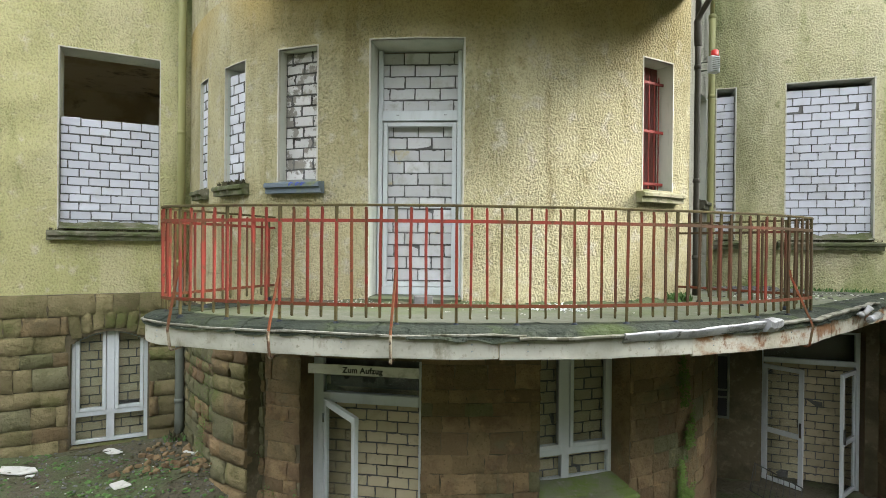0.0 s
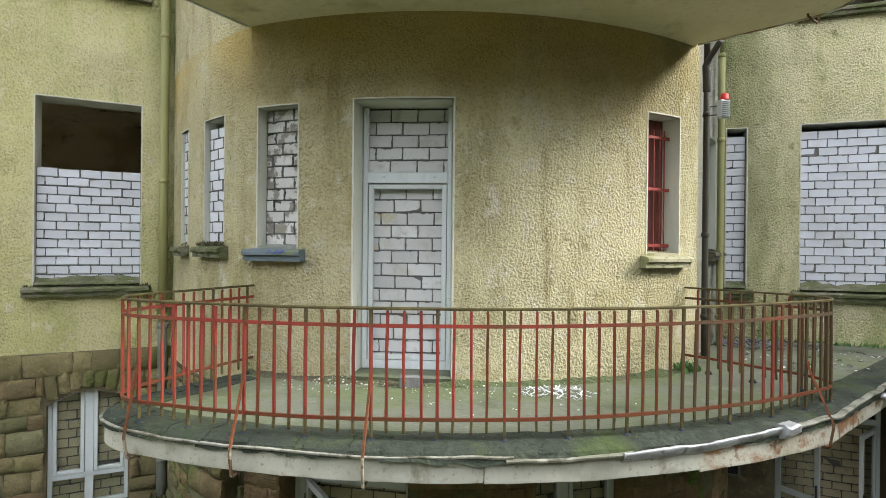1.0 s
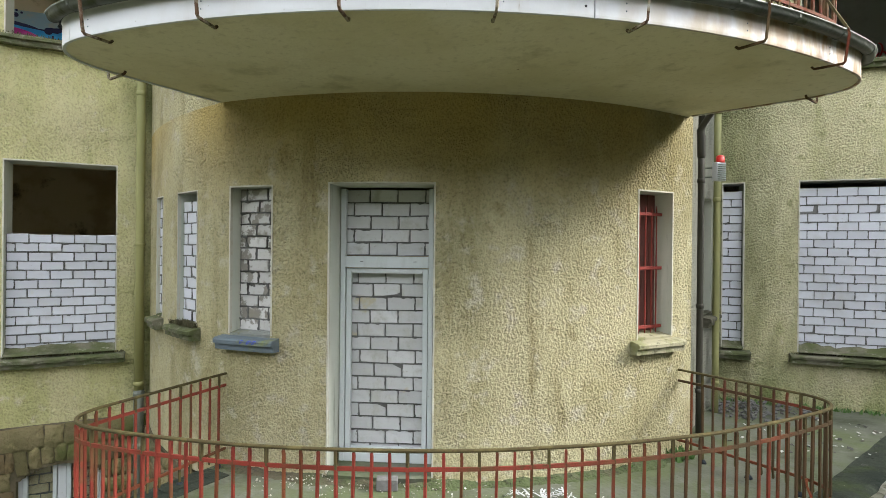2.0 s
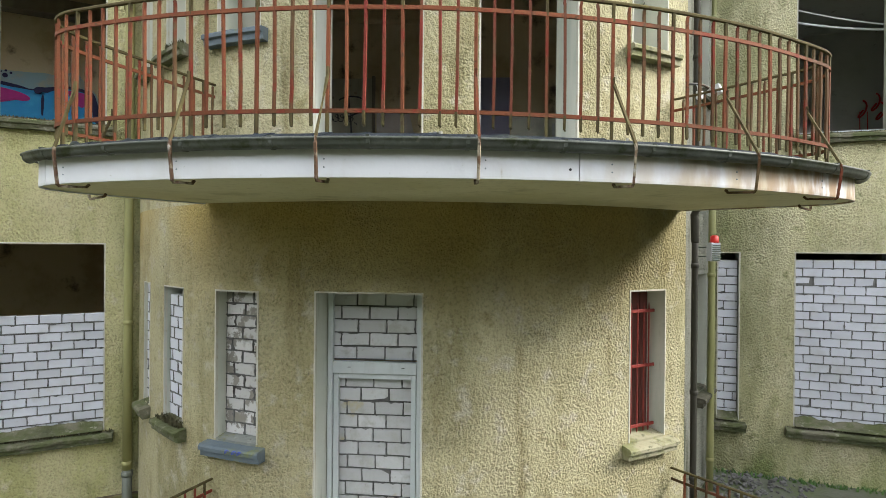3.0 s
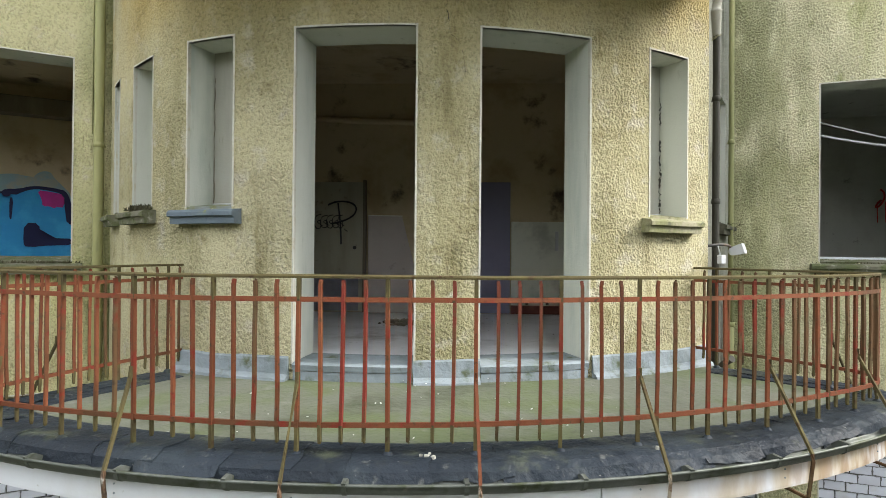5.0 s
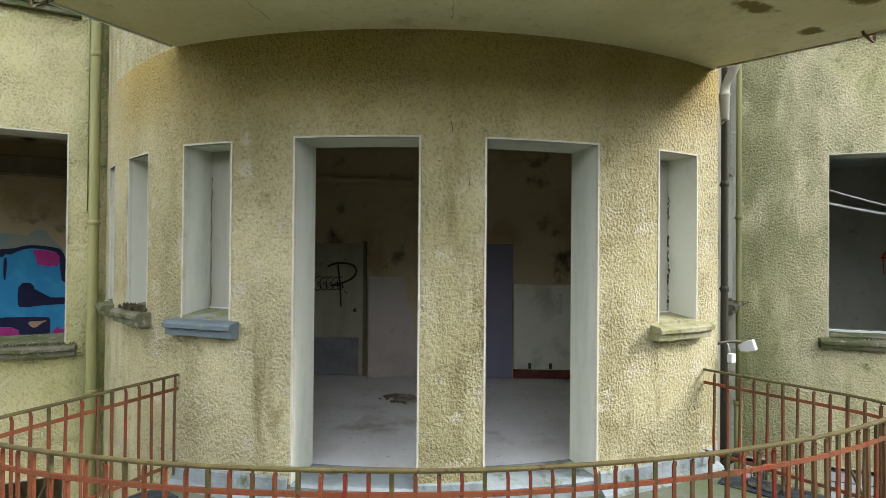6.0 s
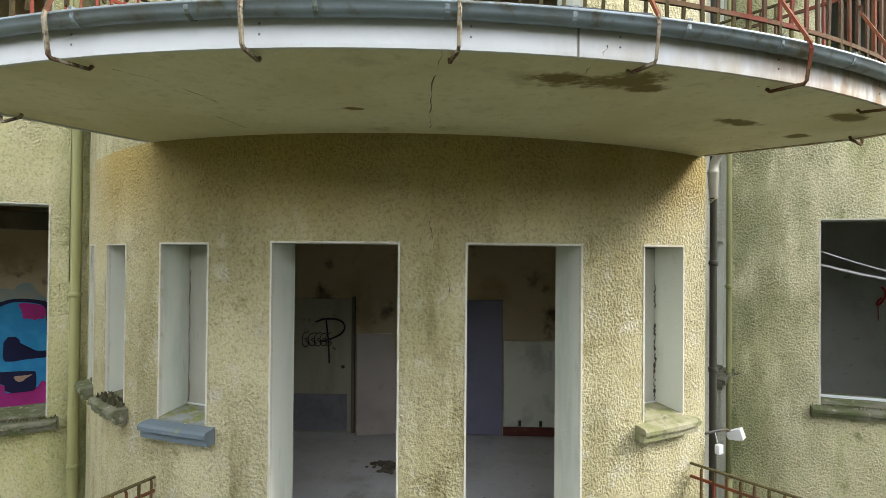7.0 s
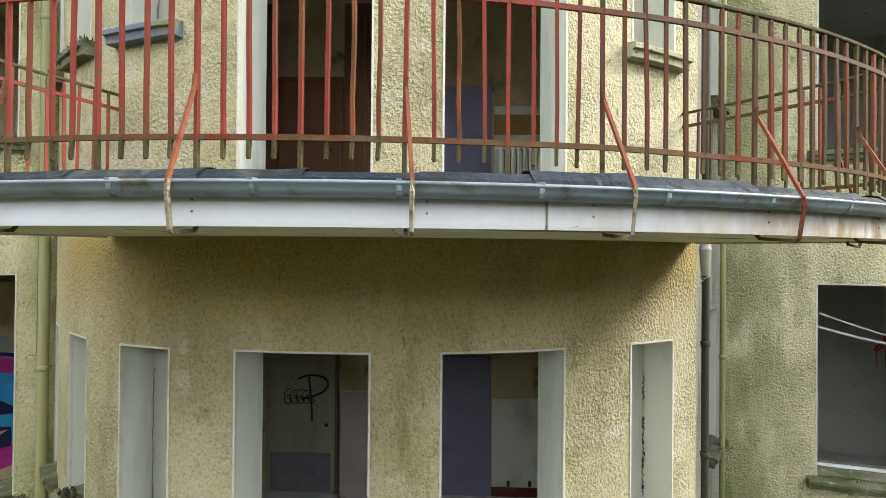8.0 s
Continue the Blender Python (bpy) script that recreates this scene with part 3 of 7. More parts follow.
def wall(name, curve, u0, u1, z0, z1, openings, thick, outer, label, seg=0.15, parent=None, caps=True, inner=None):
    """A wall with thickness along a curve, with openings (ua, ub, za, zb) that go through it."""
    us = {round(u0, 4), round(u1, 4)}
    k = max(1, math.ceil((u1 - u0) / seg)) if isinstance(curve, Arc) else 1
    us |= {round(u0 + (u1 - u0) * i / k, 4) for i in range(k + 1)}
    for o in openings:
        us |= {round(o[0], 4), round(o[1], 4)}
    us = sorted(u for u in us if u0 - 1e-3 <= u <= u1 + 1e-3)
    zs = sorted({z0, z1} | {z for o in openings for z in o[2:4] if z0 < z < z1})
    bm = bmesh.new()
    grid = {}

    def v(i, j, d):
        if (i, j, d) not in grid:
            p, _ = curve.at(us[i], thick * d)
            grid[i, j, d] = bm.verts.new((p.x, p.y, zs[j]))
        return grid[i, j, d]

    def solid(i, j):
        if not (0 <= i < len(us) - 1 and 0 <= j < len(zs) - 1):
            return None
        u, z = (us[i] + us[i + 1]) / 2, (zs[j] + zs[j + 1]) / 2
        return not any(o[0] < u < o[1] and o[2] < z < o[3] for o in openings)

    for i in range(len(us) - 1):
        for j in range(len(zs) - 1):
            if not solid(i, j):
                continue
            bm.faces.new((v(i, j, 0), v(i + 1, j, 0), v(i + 1, j + 1, 0), v(i, j + 1, 0)))
            f = bm.faces.new((v(i, j, 1), v(i, j + 1, 1), v(i + 1, j + 1, 1), v(i + 1, j, 1)))
            f.material_index = 2
            for di, dj, a, b in ((-1, 0, (i, j + 1), (i, j)), (1, 0, (i + 1, j), (i + 1, j + 1)), (0, -1, (i, j), (i + 1, j)), (0, 1, (i + 1, j + 1), (i, j + 1))):
                s = solid(i + di, j + dj)
                if s:
                    continue
                f = bm.faces.new((v(*b, 0), v(*a, 0), v(*a, 1), v(*b, 1)))
                f.material_index = 1 if s is False else 0
    return part(name, bm, [outer, inner or REVEAL, ROOM], parent, label, category="wall", kind="structure")


def plane_pose(curve, ua, ub, z, depth):
    """A pose on the chord between ua and ub, set back by depth: x along the wall, y into it, z up; and the chord's length."""
    p, _ = curve.at(ua, depth)
    q, _ = curve.at(ub, depth)
    d = (q - p).normalized()
    m = Matrix(((d.x, -d.y, 0, p.x), (d.y, d.x, 0, p.y), (0, 0, 1, z), (0, 0, 0, 1)))
    return m, (q - p).length


def surround(curve, ua, ub, za, zb, parent, w=0.016, proud=0.006, bottom=False):
    """The smooth plaster edge round an opening."""
    bm = bmesh.new()

    def strip(a, b, c, d):
        n = max(1, math.ceil((b - a) / 0.15))
        pts = [curve.at(a + (b - a) * i / n)[0] for i in range(n + 1)]
        sweep(bm, [(p.x, p.y, 0) for p in pts], [(-0.03, c), (proud, c), (proud, d), (-0.03, d)], closed=True)
    strip(ua - w, ua, za, zb + w)
    strip(ub, ub + w, za, zb + w)
    strip(ua, ub, zb, zb + w)
    return part("window_surround", bm, TRIM, parent, "thin pale plaster edge")


def block_mesh(name, w, d, h, seed, mat, rough=0.007):
    rnd = random.Random(seed)
    bm = bmesh.new()
    box(bm, Matrix.Identity(4), (w, d, h), min(0.006, h * 0.1))
    for vv in bm.verts:
        vv.co += Vector((rnd.uniform(-rough, rough) * 0.8, rnd.uniform(-rough, rough) * 0.7, rnd.uniform(-rough, rough) * 0.8))
    me = bpy.data.meshes.new(name)
    bm.to_mesh(me)
    bm.free()
    me.materials.append(mat)
    return me


def infill(curve, ua, ub, za, zb, depth, seed, mat, label, bw=0.25, bh=0.125, joint=0.011, top_gap=0.0, skip=0.0, tops=True, bed=False):
    """A walled-up opening: a mortar core with every block as a piece before it."""
    m, width = plane_pose(curve, ua, ub, za, depth)
    rnd = random.Random(seed)
    zt = zb - top_gap
    at = m @ Vector((width / 2, 0.05, 0))
    wall_ob = empty("block_wall", at, label=label, category="block wall", kind="structure")
    bm = bmesh.new()
    box(bm, m @ pose(width / 2, 0.070, (zt - za) / 2 - 0.006), (width - 0.004, 0.120, zt - za - 0.012))
    part("mortar_core", bm, MORTAR, wall_ob)
    meshes = [block_mesh("block", bw - joint, 0.10, bh - joint, seed * 10 + k, mat) for k in range(4)]
    rows = int(round((zt - za) / bh))
    hh = (zt - za) / rows
    uprights = []
    for r in range(rows):
        u = -(bw * (0.5 if r % 2 else 0.0)) - rnd.uniform(0, 0.05)
        while u < width:
            a, b = max(u, 0.004), min(u + bw, width - 0.004)
            if width - b < 0.06:
                b = width - 0.004
            if u < 0 and u + bw < 0.06:
                u += bw
                continue
            if a < 0.07:
                a = 0.004
            if b - a > 0.05 and rnd.random() >= skip:
                mm = m @ pose((a + b) / 2, 0.052 + rnd.uniform(-0.004, 0.005), hh * (r + 0.5) + rnd.uniform(-0.003, 0.003), 0, rnd.uniform(-0.6, 0.6), rnd.uniform(-0.5, 0.5))
                piece("block", rnd.choice(meshes), mm @ Matrix.Diagonal(((b - a - joint) / (bw - joint), 1, (hh - joint) / (bh - joint), 1)), wall_ob)
                if b < width - 0.05:
                    uprights.append((b, r))
            u += bw
    # mortar squeezed out of the bed joints
    bm = bmesh.new()
    n = max(6, round(width / 0.022))
    for r in range(1, rows):
        last = None
        for i in range(n + 1):
            u, z = 0.004 + (width - 0.008) * i / n, hh * r
            drop = max(0.0, noise.noise(Vector((u * 17, r * 7.3, seed)))) * (0.040 if mat is BLOCK_DULL else 0.028) + 0.001
            if noise.noise(Vector((u * 2.2, r * 3.1, seed + 50))) < -0.12:
                drop = 0.001
            row = [bm.verts.new(m @ Vector(q)) for q in ((u, 0.006, z + 0.005), (u, -0.005, z + 0.002), (u, -0.004, z - drop), (u, 0.006, z - drop - 0.002))]
            if last:
                for k in range(3):
                    bm.faces.new((last[k], last[k + 1], row[k + 1], row[k]))
            last = row
    # and smeared along the upright joints
    spread = 0.045 if mat is BLOCK_DULL else 0.016
    for b, r in uprights:
        last = None
        for i in range(7):
            z = hh * (r + i / 6)
            lo = 0.002 + spread * max(0.0, noise.noise(Vector((b * 9, z * 22, seed))))
            hi = 0.002 + spread * max(0.0, noise.noise(Vector((b * 9, z * 22, seed + 9))))
            row = [bm.verts.new(m @ Vector(q)) for q in ((b - lo - 0.002, 0.006, z), (b - lo, -0.004, z), (b + hi, -0.004, z), (b + hi + 0.002, 0.006, z))]
            if last:
                for k in range(3):
                    bm.faces.new((last[k], last[k + 1], row[k + 1], row[k]))
            last = row
    bmesh.ops.recalc_face_normals(bm, faces=bm.faces[:])
    part("squeezed_mortar", bm, MORTAR, wall_ob)
    if bed:
        bm = bmesh.new()
        last = None
        for i in range(n + 1):
            u = width * i / n
            k = noise.noise(Vector((u * 3, seed, 1.0))) + 0.5 * noise.noise(Vector((u * 11, seed, 4.0)))
            row = [bm.verts.new(m @ Vector(q)) for q in ((u, -0.16, -0.01), (u, -0.13, 0.012 + 0.01 * k), (u, -0.06, 0.03 + 0.018 * k), (u, -0.012, 0.085 + 0.04 * k), (u, 0.01, 0.09 + 0.04 * k))]
            if last:
                for j in range(4):
                    bm.faces.new((last[j], last[j + 1], row[j + 1], row[j]))
            last = row
        bmesh.ops.recalc_face_normals(bm, faces=bm.faces[:])
        part("mortar_bed", bm, SILL, wall_ob, "rough mossy mortar bed on the sill")
    return wall_ob


def sill(curve, ua, ub, z, mat, label, over=0.10, out=0.13, h=0.13, depth=0.40, seed=0):
    """A projecting window sill with a drip edge, its top at z."""
    rnd = random.Random(seed)
    bm = bmesh.new()
    n = 6
    pts = [curve.at(ua - over + (ub - ua + 2 * over) * i / n)[0] for i in range(n + 1)]
    prof = [(0.0, -h), (out - 0.035, -h), (out - 0.03, -h * 0.55), (out, -h * 0.5), (out, -0.03), (out - 0.02, -0.012), (0.0, 0.002)]
    sweep(bm, [(p.x, p.y, z) for p in pts], prof, closed=True)
    pts = [curve.at(ua + 0.004 + (ub - ua - 0.008) * i / n)[0] for i in range(n + 1)]
    sweep(bm, [(p.x, p.y, z) for p in pts], [(-depth, -0.02), (0.0, -0.02), (0.004, 0.026), (-depth, 0.085)], closed=True, slot=1)
    bmesh.ops.subdivide_edges(bm, edges=[e for e in bm.edges if e.calc_length() > 0.1], cuts=1)
    for vv in bm.verts:
        vv.co += Vector((rnd.uniform(-1, 1), rnd.uniform(-1, 1), rnd.uniform(-1, 1))) * (0.006 if mat is SILL else 0.0025)
    return part("window_sill", bm, [mat, SILL_TOP if mat is SILL_BLUE else mat], None, label, category="window sill", group="window sills of the house")


# ---- walls of the bay ----
NW, MW = (BAY.of(-1.906), BAY.of(-1.427)), (BAY_L.of(-2.80), BAY_L.of(-2.42))
TW = (BAY_L.of(-3.42), BAY_L.of(-3.205))
RW = (BAY.of(2.32), BAY.of(2.758))
D1 = (BAY.of(-0.81), BAY.of(0.205))
DA, DB = (BAY.of(-0.838), BAY.of(0.19)), (BAY.of(0.741), BAY.of(1.70))
SW = (1.36, 2.02)
UP = (0.0, 4.10, 8.20)
bay_open, left_open, side_open = [], [], []
for k, dz in enumerate(UP):
    bay_open += [(*NW, 4.44 + dz, 5.935 + dz), (*RW, 4.40 + dz, 5.955 + dz)]
    left_open += [(*MW, 4.46 + dz, 5.93 + dz), (*TW, 4.46 + dz, 5.93 + dz)]
    side_open += [(*SW, 4.45 + dz, 6.06 + dz)]
bay_open += [(*D1, 3.14, 5.95)]
for z0, z1 in ((7.20, 10.05), (11.32, 14.15)):
    bay_open += [(*DA, z0, z1), (*DB, z0, z1)]
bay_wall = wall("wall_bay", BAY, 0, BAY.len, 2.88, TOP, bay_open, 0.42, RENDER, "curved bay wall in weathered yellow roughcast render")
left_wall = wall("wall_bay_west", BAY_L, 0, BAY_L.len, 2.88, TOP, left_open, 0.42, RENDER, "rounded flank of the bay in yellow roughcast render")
wall("wall_bay_east", BAY_R2, 0, BAY_R2.len, 2.88, TOP, side_open, 0.42, RENDER_GREY, "grey flank of the bay behind the drainpipes")

# ---- walls of the two wings ----
LWIN = (WING_L.of(-5.312), WING_L.of(-4.246))
LWIN2 = (WING_L.of(-7.35), WING_L.of(-5.98))
BIG = (WING_R.of(5.38), WING_R.of(6.50))
SMALL = (WING_R.of(4.42), WING_R.of(4.685))
lw_open, rw_open = [], []
for k, dz in enumerate((0, 4.10, 8.2)):
    lw_open += [(*LWIN, 3.90 + dz, 6.40 + dz + 0.02 * k), (*LWIN2, 3.90 + dz, 6.40 + dz)]
    rw_open += [(*BIG, 3.87 + dz + 0.1 * (k > 0), 6.36 + dz)]
rw_open += [(*SMALL, 3.87, 6.355)]
wall("wall_wing_west", WING_L, 0, WING_L.len, 3.0, TOP, lw_open, 0.42, RENDER_GREEN, "flat wing wall in yellow roughcast render with green algae")
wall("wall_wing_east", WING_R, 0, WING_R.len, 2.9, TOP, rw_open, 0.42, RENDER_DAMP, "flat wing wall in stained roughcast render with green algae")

# ---- stone basement ----
LB = Line(WING_L.at(0, -0.05)[0], WING_L.at(WING_L.len, -0.05)[0])
ARCHWIN = (LB.of(-5.15), LB.of(-4.33))
u_a, u_b = ARCHWIN
arch_open = []
for i in range(20):
    s0, s1 = i / 20, (i + 1) / 20
    h = 2.30 + 0.17 * (1 - (2 * (s0 + s1) / 2 - 1) ** 2)
    arch_open.append((u_a + (u_b - u_a) * s0, u_a + (u_b - u_a) * s1, 0.86, h))
BB = Arc(BAY_C, BAY_R + 0.03, BAY.a0, BAY.a0 + BAY.len / BAY.r)
BDOOR, BWIN = (BB.of(-1.585), BB.of(-0.216)), (BB.of(1.075), BB.of(2.166))
wl = wall("wall_basement_west", LB, 0, LB.len, -0.6, 3.0, arch_open, 0.45, STONE_JOINT, "brown sandstone basement wall of the wing", inner=SMUT)
wb = wall("wall_basement_bay", BB, 0, BB.len, -0.6, 2.878, [(*BDOOR, -0.02, 2.47), (*BWIN, 0.94, 2.80)], 0.45, STONE_JOINT, "shaded brown sandstone basement wall of the bay", inner=STONE_BROWN)
BL = Arc(BAY_L.c, BAY_L.r + 0.03, BAY_L.a0, BAY_L.a0 + BAY_L.len / BAY_L.r)
SLIT = (BL.of(-2.369), BL.of(-2.205))
wbl = wall("wall_basement_flank", BL, 0, BL.len, -0.6, 2.878, [(*SLIT, 0.80, 2.72)], 0.45, STONE_JOINT, "narrow sandstone basement flank")
BP = Arc(BAY_L.c, BAY_L.r + 0.22, BAY_L.a0, BAY_L.a0 + BAY_L.len / BAY_L.r)
PIER = (BP.of(-2.75), BP.of(-2.19))
pier = wall("wall_pier", BP, PIER[0], PIER[1], -0.6, 2.878, [], 0.23, STONE_JOINT, "rough projecting sandstone pier beside the slit")
BE = arc_through(P1, (4.42, 8.53), 5.53)
wbe = wall("wall_basement_east_flank", BE, 0, BE.len, -0.6, 2.878, [], 0.45, STONE_JOINT, "mossy sandstone basement flank in deep shade")
EDOOR = (WING_R.of(5.094), WING_R.of(6.43))
# guessed return wall, added to keep eastern light out of the porch
PS = Line(WING_R.at(WING_R.of(6.6))[0], WING_R.at(WING_R.of(6.6), -1.0)[0])
wps = wall("wall_porch_side", PS, 0.0, PS.len, -0.6, 2.878, [], 0.3, STONE_JOINT, "sandstone side wall added to block eastern light from the porch")
wall("wall_basement_east", WING_R, 0, WING_R.len, -0.6, 2.878, [(*EDOOR, -0.08, 2.45)], 0.45, STONE_JOINT, "dark sandstone wall round the porch entrance", inner=STONE_BROWN)


def stone_mesh(seed, mat):
    """A hewn stone of one metre's size: a rough face with worn arrises."""
    rnd = random.Random(seed)
    bm = bmesh.new()
    n = 3
    front = [[None] * (n + 1) for _ in range(n + 1)]
    for i in range(n + 1):
        for j in range(n + 1):
            edge = i in (0, n) or j in (0, n)
            front[i][j] = bm.verts.new((i / n - 0.5 + rnd.uniform(-0.035, 0.035), (-0.26 + rnd.uniform(-0.12, 0.12) if edge else -0.48 + rnd.uniform(-0.16, 0.16)), j / n - 0.5 + rnd.uniform(-0.035, 0.035)))
    for i in range(n):
        for j in range(n):
            bm.faces.new((front[i][j], front[i + 1][j], front[i + 1][j + 1], front[i][j + 1])).smooth = True
    ring = [front[i][0] for i in range(n + 1)] + [front[n][j] for j in range(1, n + 1)] + [front[i][n] for i in range(n - 1, -1, -1)] + [front[0][j] for j in range(n - 1, 0, -1)]
    back = [bm.verts.new((v.co.x * 0.98, 0.5, v.co.z * 0.98)) for v in ring]
    for k in range(len(ring)):
        bm.faces.new((ring[k], back[k], back[(k + 1) % len(ring)], ring[(k + 1) % len(ring)]))
    bm.normal_update()
    bmesh.ops.recalc_face_normals(bm, faces=bm.faces[:])
    me = bpy.data.meshes.new("stone")
    bm.to_mesh(me)
    bm.free()
    me.materials.append(mat)
    return me


STONES = [stone_mesh(k, (SMUT, SMUT, STONE_GREY, SMUT, STONE_RUST, SMUT, SMUT, SMUT)[k]) for k in range(8)]
STONES_FLANK = [stone_mesh(k + 20, (STONE_GREY, STONE_BROWN, SMUT, STONE_GREY)[k % 4]) for k in range(8)]
STONES_PIER = [stone_mesh(k + 40, (SMUT, STONE_BROWN, STONE_GREY, STONE_RUST)[k % 4]) for k in range(8)]
STONES_BAY = [stone_mesh(k + 8, (STONE_BROWN, STONE_BROWN, STONE_RUST, STONE_BROWN, STONE_GREY, STONE_BROWN, STONE_BROWN, STONE_RUST)[k]) for k in range(8)]


def stonework(curve, u0, u1, z0, z1, parent, openings, seed, wmin=0.22, wmax=0.62, hmin=0.16, hmax=0.33, stones=STONES, proud=0.05, gap=0.010):
    rnd = random.Random(seed)
    z = z1
    while z > z0 + 0.05:
        h = min(rnd.uniform(hmin, hmax), z - z0)
        if z == z1 and z1 > 2.9:
            h = 0.30
        u = u0 - rnd.uniform(0, 0.2)
        while u < u1:
            w = rnd.uniform(wmin, wmax)
            a, b = max(u, u0), min(u + w, u1)
            u += w
            cuts = [(a, b)]
            for o in openings:
                if o[2] < z - 0.04 and o[3] > z - h + 0.04:
                    nxt = []
                    for p, q in cuts:
                        if o[1] <= p or o[0] >= q:
                            nxt.append((p, q))
                        else:
                            if o[0] - p > 0.04:
                                nxt.append((p, o[0]))
                            if q - o[1] > 0.04:
                                nxt.append((o[1], q))
                    cuts = nxt
            for p, q in cuts:
                if q - p < 0.05:
                    continue
                hh = h if rnd.random() > 0.25 else h * 0.97
                pt, o = curve.at((p + q) / 2)
                d = Vector((-o.y, o.x))
                m = Matrix(((d.x, -o.x, 0, pt.x), (d.y, -o.y, 0, pt.y), (0, 0, 1, z - h / 2), (0, 0, 0, 1)))
                piece("stone", rnd.choice(stones), m @ pose(0, 0.0, 0, rnd.uniform(-1, 1), rnd.uniform(-1.2, 1.2), rnd.uniform(-1.5, 1.5)) @ Matrix.Diagonal((q - p - gap, proud * rnd.uniform(0.6, 1.5), hh - gap, 1)), parent)
        z -= h


# ---- balconies ----
ARC_C, R_RAIL = Vector((-0.2, 10.2)), 6.585
EDGE_C, R_EDGE = Vector((-0.03, 9.64)), 6.138


def outline(a, b, r, start, end, fillet, mid=ARC_C):
    """The plan of a balcony edge: a straight return from the wall, a rounded corner, the front arc, a rounded corner, a return."""
    a, b, start, end = Vector(a), Vector(b), Vector(start), Vector(end)
    ang = [math.atan2(v.x - mid.x, -(v.y - mid.y)) for v in (a, b)]
    arc = lambda t: mid + Vector((math.sin(t), -math.cos(t))) * r
    da = fillet / r
    A, B = arc(ang[0]), arc(ang[1])
    pts = [start + (A + (start - A).normalized() * fillet - start) * (i / 6) for i in range(7)]
    s, e = pts[-1], arc(ang[0] + da)
    pts += [s * (1 - t) ** 2 + A * 2 * t * (1 - t) + e * t * t for t in [i / 10 for i in range(1, 10)]]
    n = 64
    pts += [arc(ang[0] + da + (ang[1] - ang[0] - 2 * da) * i / n) for i in range(n + 1)]
    s, e = arc(ang[1] - da), B + (end - B).normalized() * fillet
    pts += [s * (1 - t) ** 2 + B * 2 * t * (1 - t) + e * t * t for t in [i / 10 for i in range(1, 10)]]
    pts += [e + (end - e) * (i / 6) for i in range(7)]
    return pts


EDGE = outline((-2.82, 4.16), (4.17, 5.2), R_EDGE, (-2.03, 5.64), (2.98, 6.23), 0.62, EDGE_C)
RAIL = outline((-2.55, 4.05), (3.85, 5.0), R_RAIL, (-1.94, 5.66), (2.88, 6.21), 0.42)
ROOF_END = Vector((7.0, 7.72))


class Way:
    """Distance along a polyline."""
    def __init__(self, pts):
        self.p, self.s = pts, [0.0]
        for a, b in zip(pts, pts[1:]):
            self.s.append(self.s[-1] + (b - a).length)

    def at(self, s):
        i = 1
        while i < len(self.s) - 1 and self.s[i] < s:
            i += 1
        t = (s - self.s[i - 1]) / (self.s[i] - self.s[i - 1])
        d = (self.p[i] - self.p[i - 1]).normalized()
        return self.p[i - 1].lerp(self.p[i], t), d

    def cut(self, a, b, step=0.08):
        n = max(2, round((b - a) / step))
        return [self.at(a + (b - a) * i / n)[0] for i in range(n + 1)]


RAIL_WAY, EDGE_WAY = Way(RAIL), Way(EDGE)
POST0 = min(range(len(RAIL)), key=lambda i: abs(RAIL[i].x - 0.665) if RAIL[i].y < 5.2 else 99)
S0 = RAIL_WAY.s[POST0]


def post_start(x):
    """Distance along the rail of a post that stands at x on the front."""
    p = RAIL[POST0]
    return S0 + (math.asin((x - ARC_C.x) / R_RAIL) - math.atan2(p.x - ARC_C.x, ARC_C.y - p.y)) * R_RAIL


STEP = 0.1166


def edge_gap(p, o):
    """How far the slab's edge lies before a point of the rail, along o."""
    best = 0.2
    for a, b in zip(EDGE, EDGE[1:]):
        d = b - a
        det = d.x * o.y - d.y * o.x
        if abs(det) < 1e-9:
            continue
        w = a - p
        t, u = (d.x * w.y - d.y * w.x) / det, (o.x * w.y - o.y * w.x) / det
        if 0 <= u <= 1 and 0 < t < 0.6:
            best = t
    return best


def lumpy(bm, amount, scale, seed=0.0):
    for v in bm.verts:
        q = v.co * scale + Vector((seed, seed, seed))
        v.co += Vector((noise.noise(q), noise.noise(q + Vector((7, 3, 1))), noise.noise(q + Vector((2, 9, 5))))) * amount


bm = bmesh.new()
bmesh.ops.create_uvsphere(bm, u_segments=6, v_segments=4, radius=0.006)
SCREW = bpy.data.meshes.new("screw")
bm.to_mesh(SCREW)
bm.free()
SCREW.materials.append(ZINC)


def front_at(x):
    """Distance along the slab edge at which its front has that x."""
    i = min((j for j, p in enumerate(EDGE) if p.y < 5.2), key=lambda j: abs(EDGE[j].x - x))
    return EDGE_WAY.s[i] + (x - EDGE[i].x)


FASCIA_JOINTS = {1: (1.9, front_at(1.31), 8.6), 2: (1.9, front_at(1.235), 8.6)}


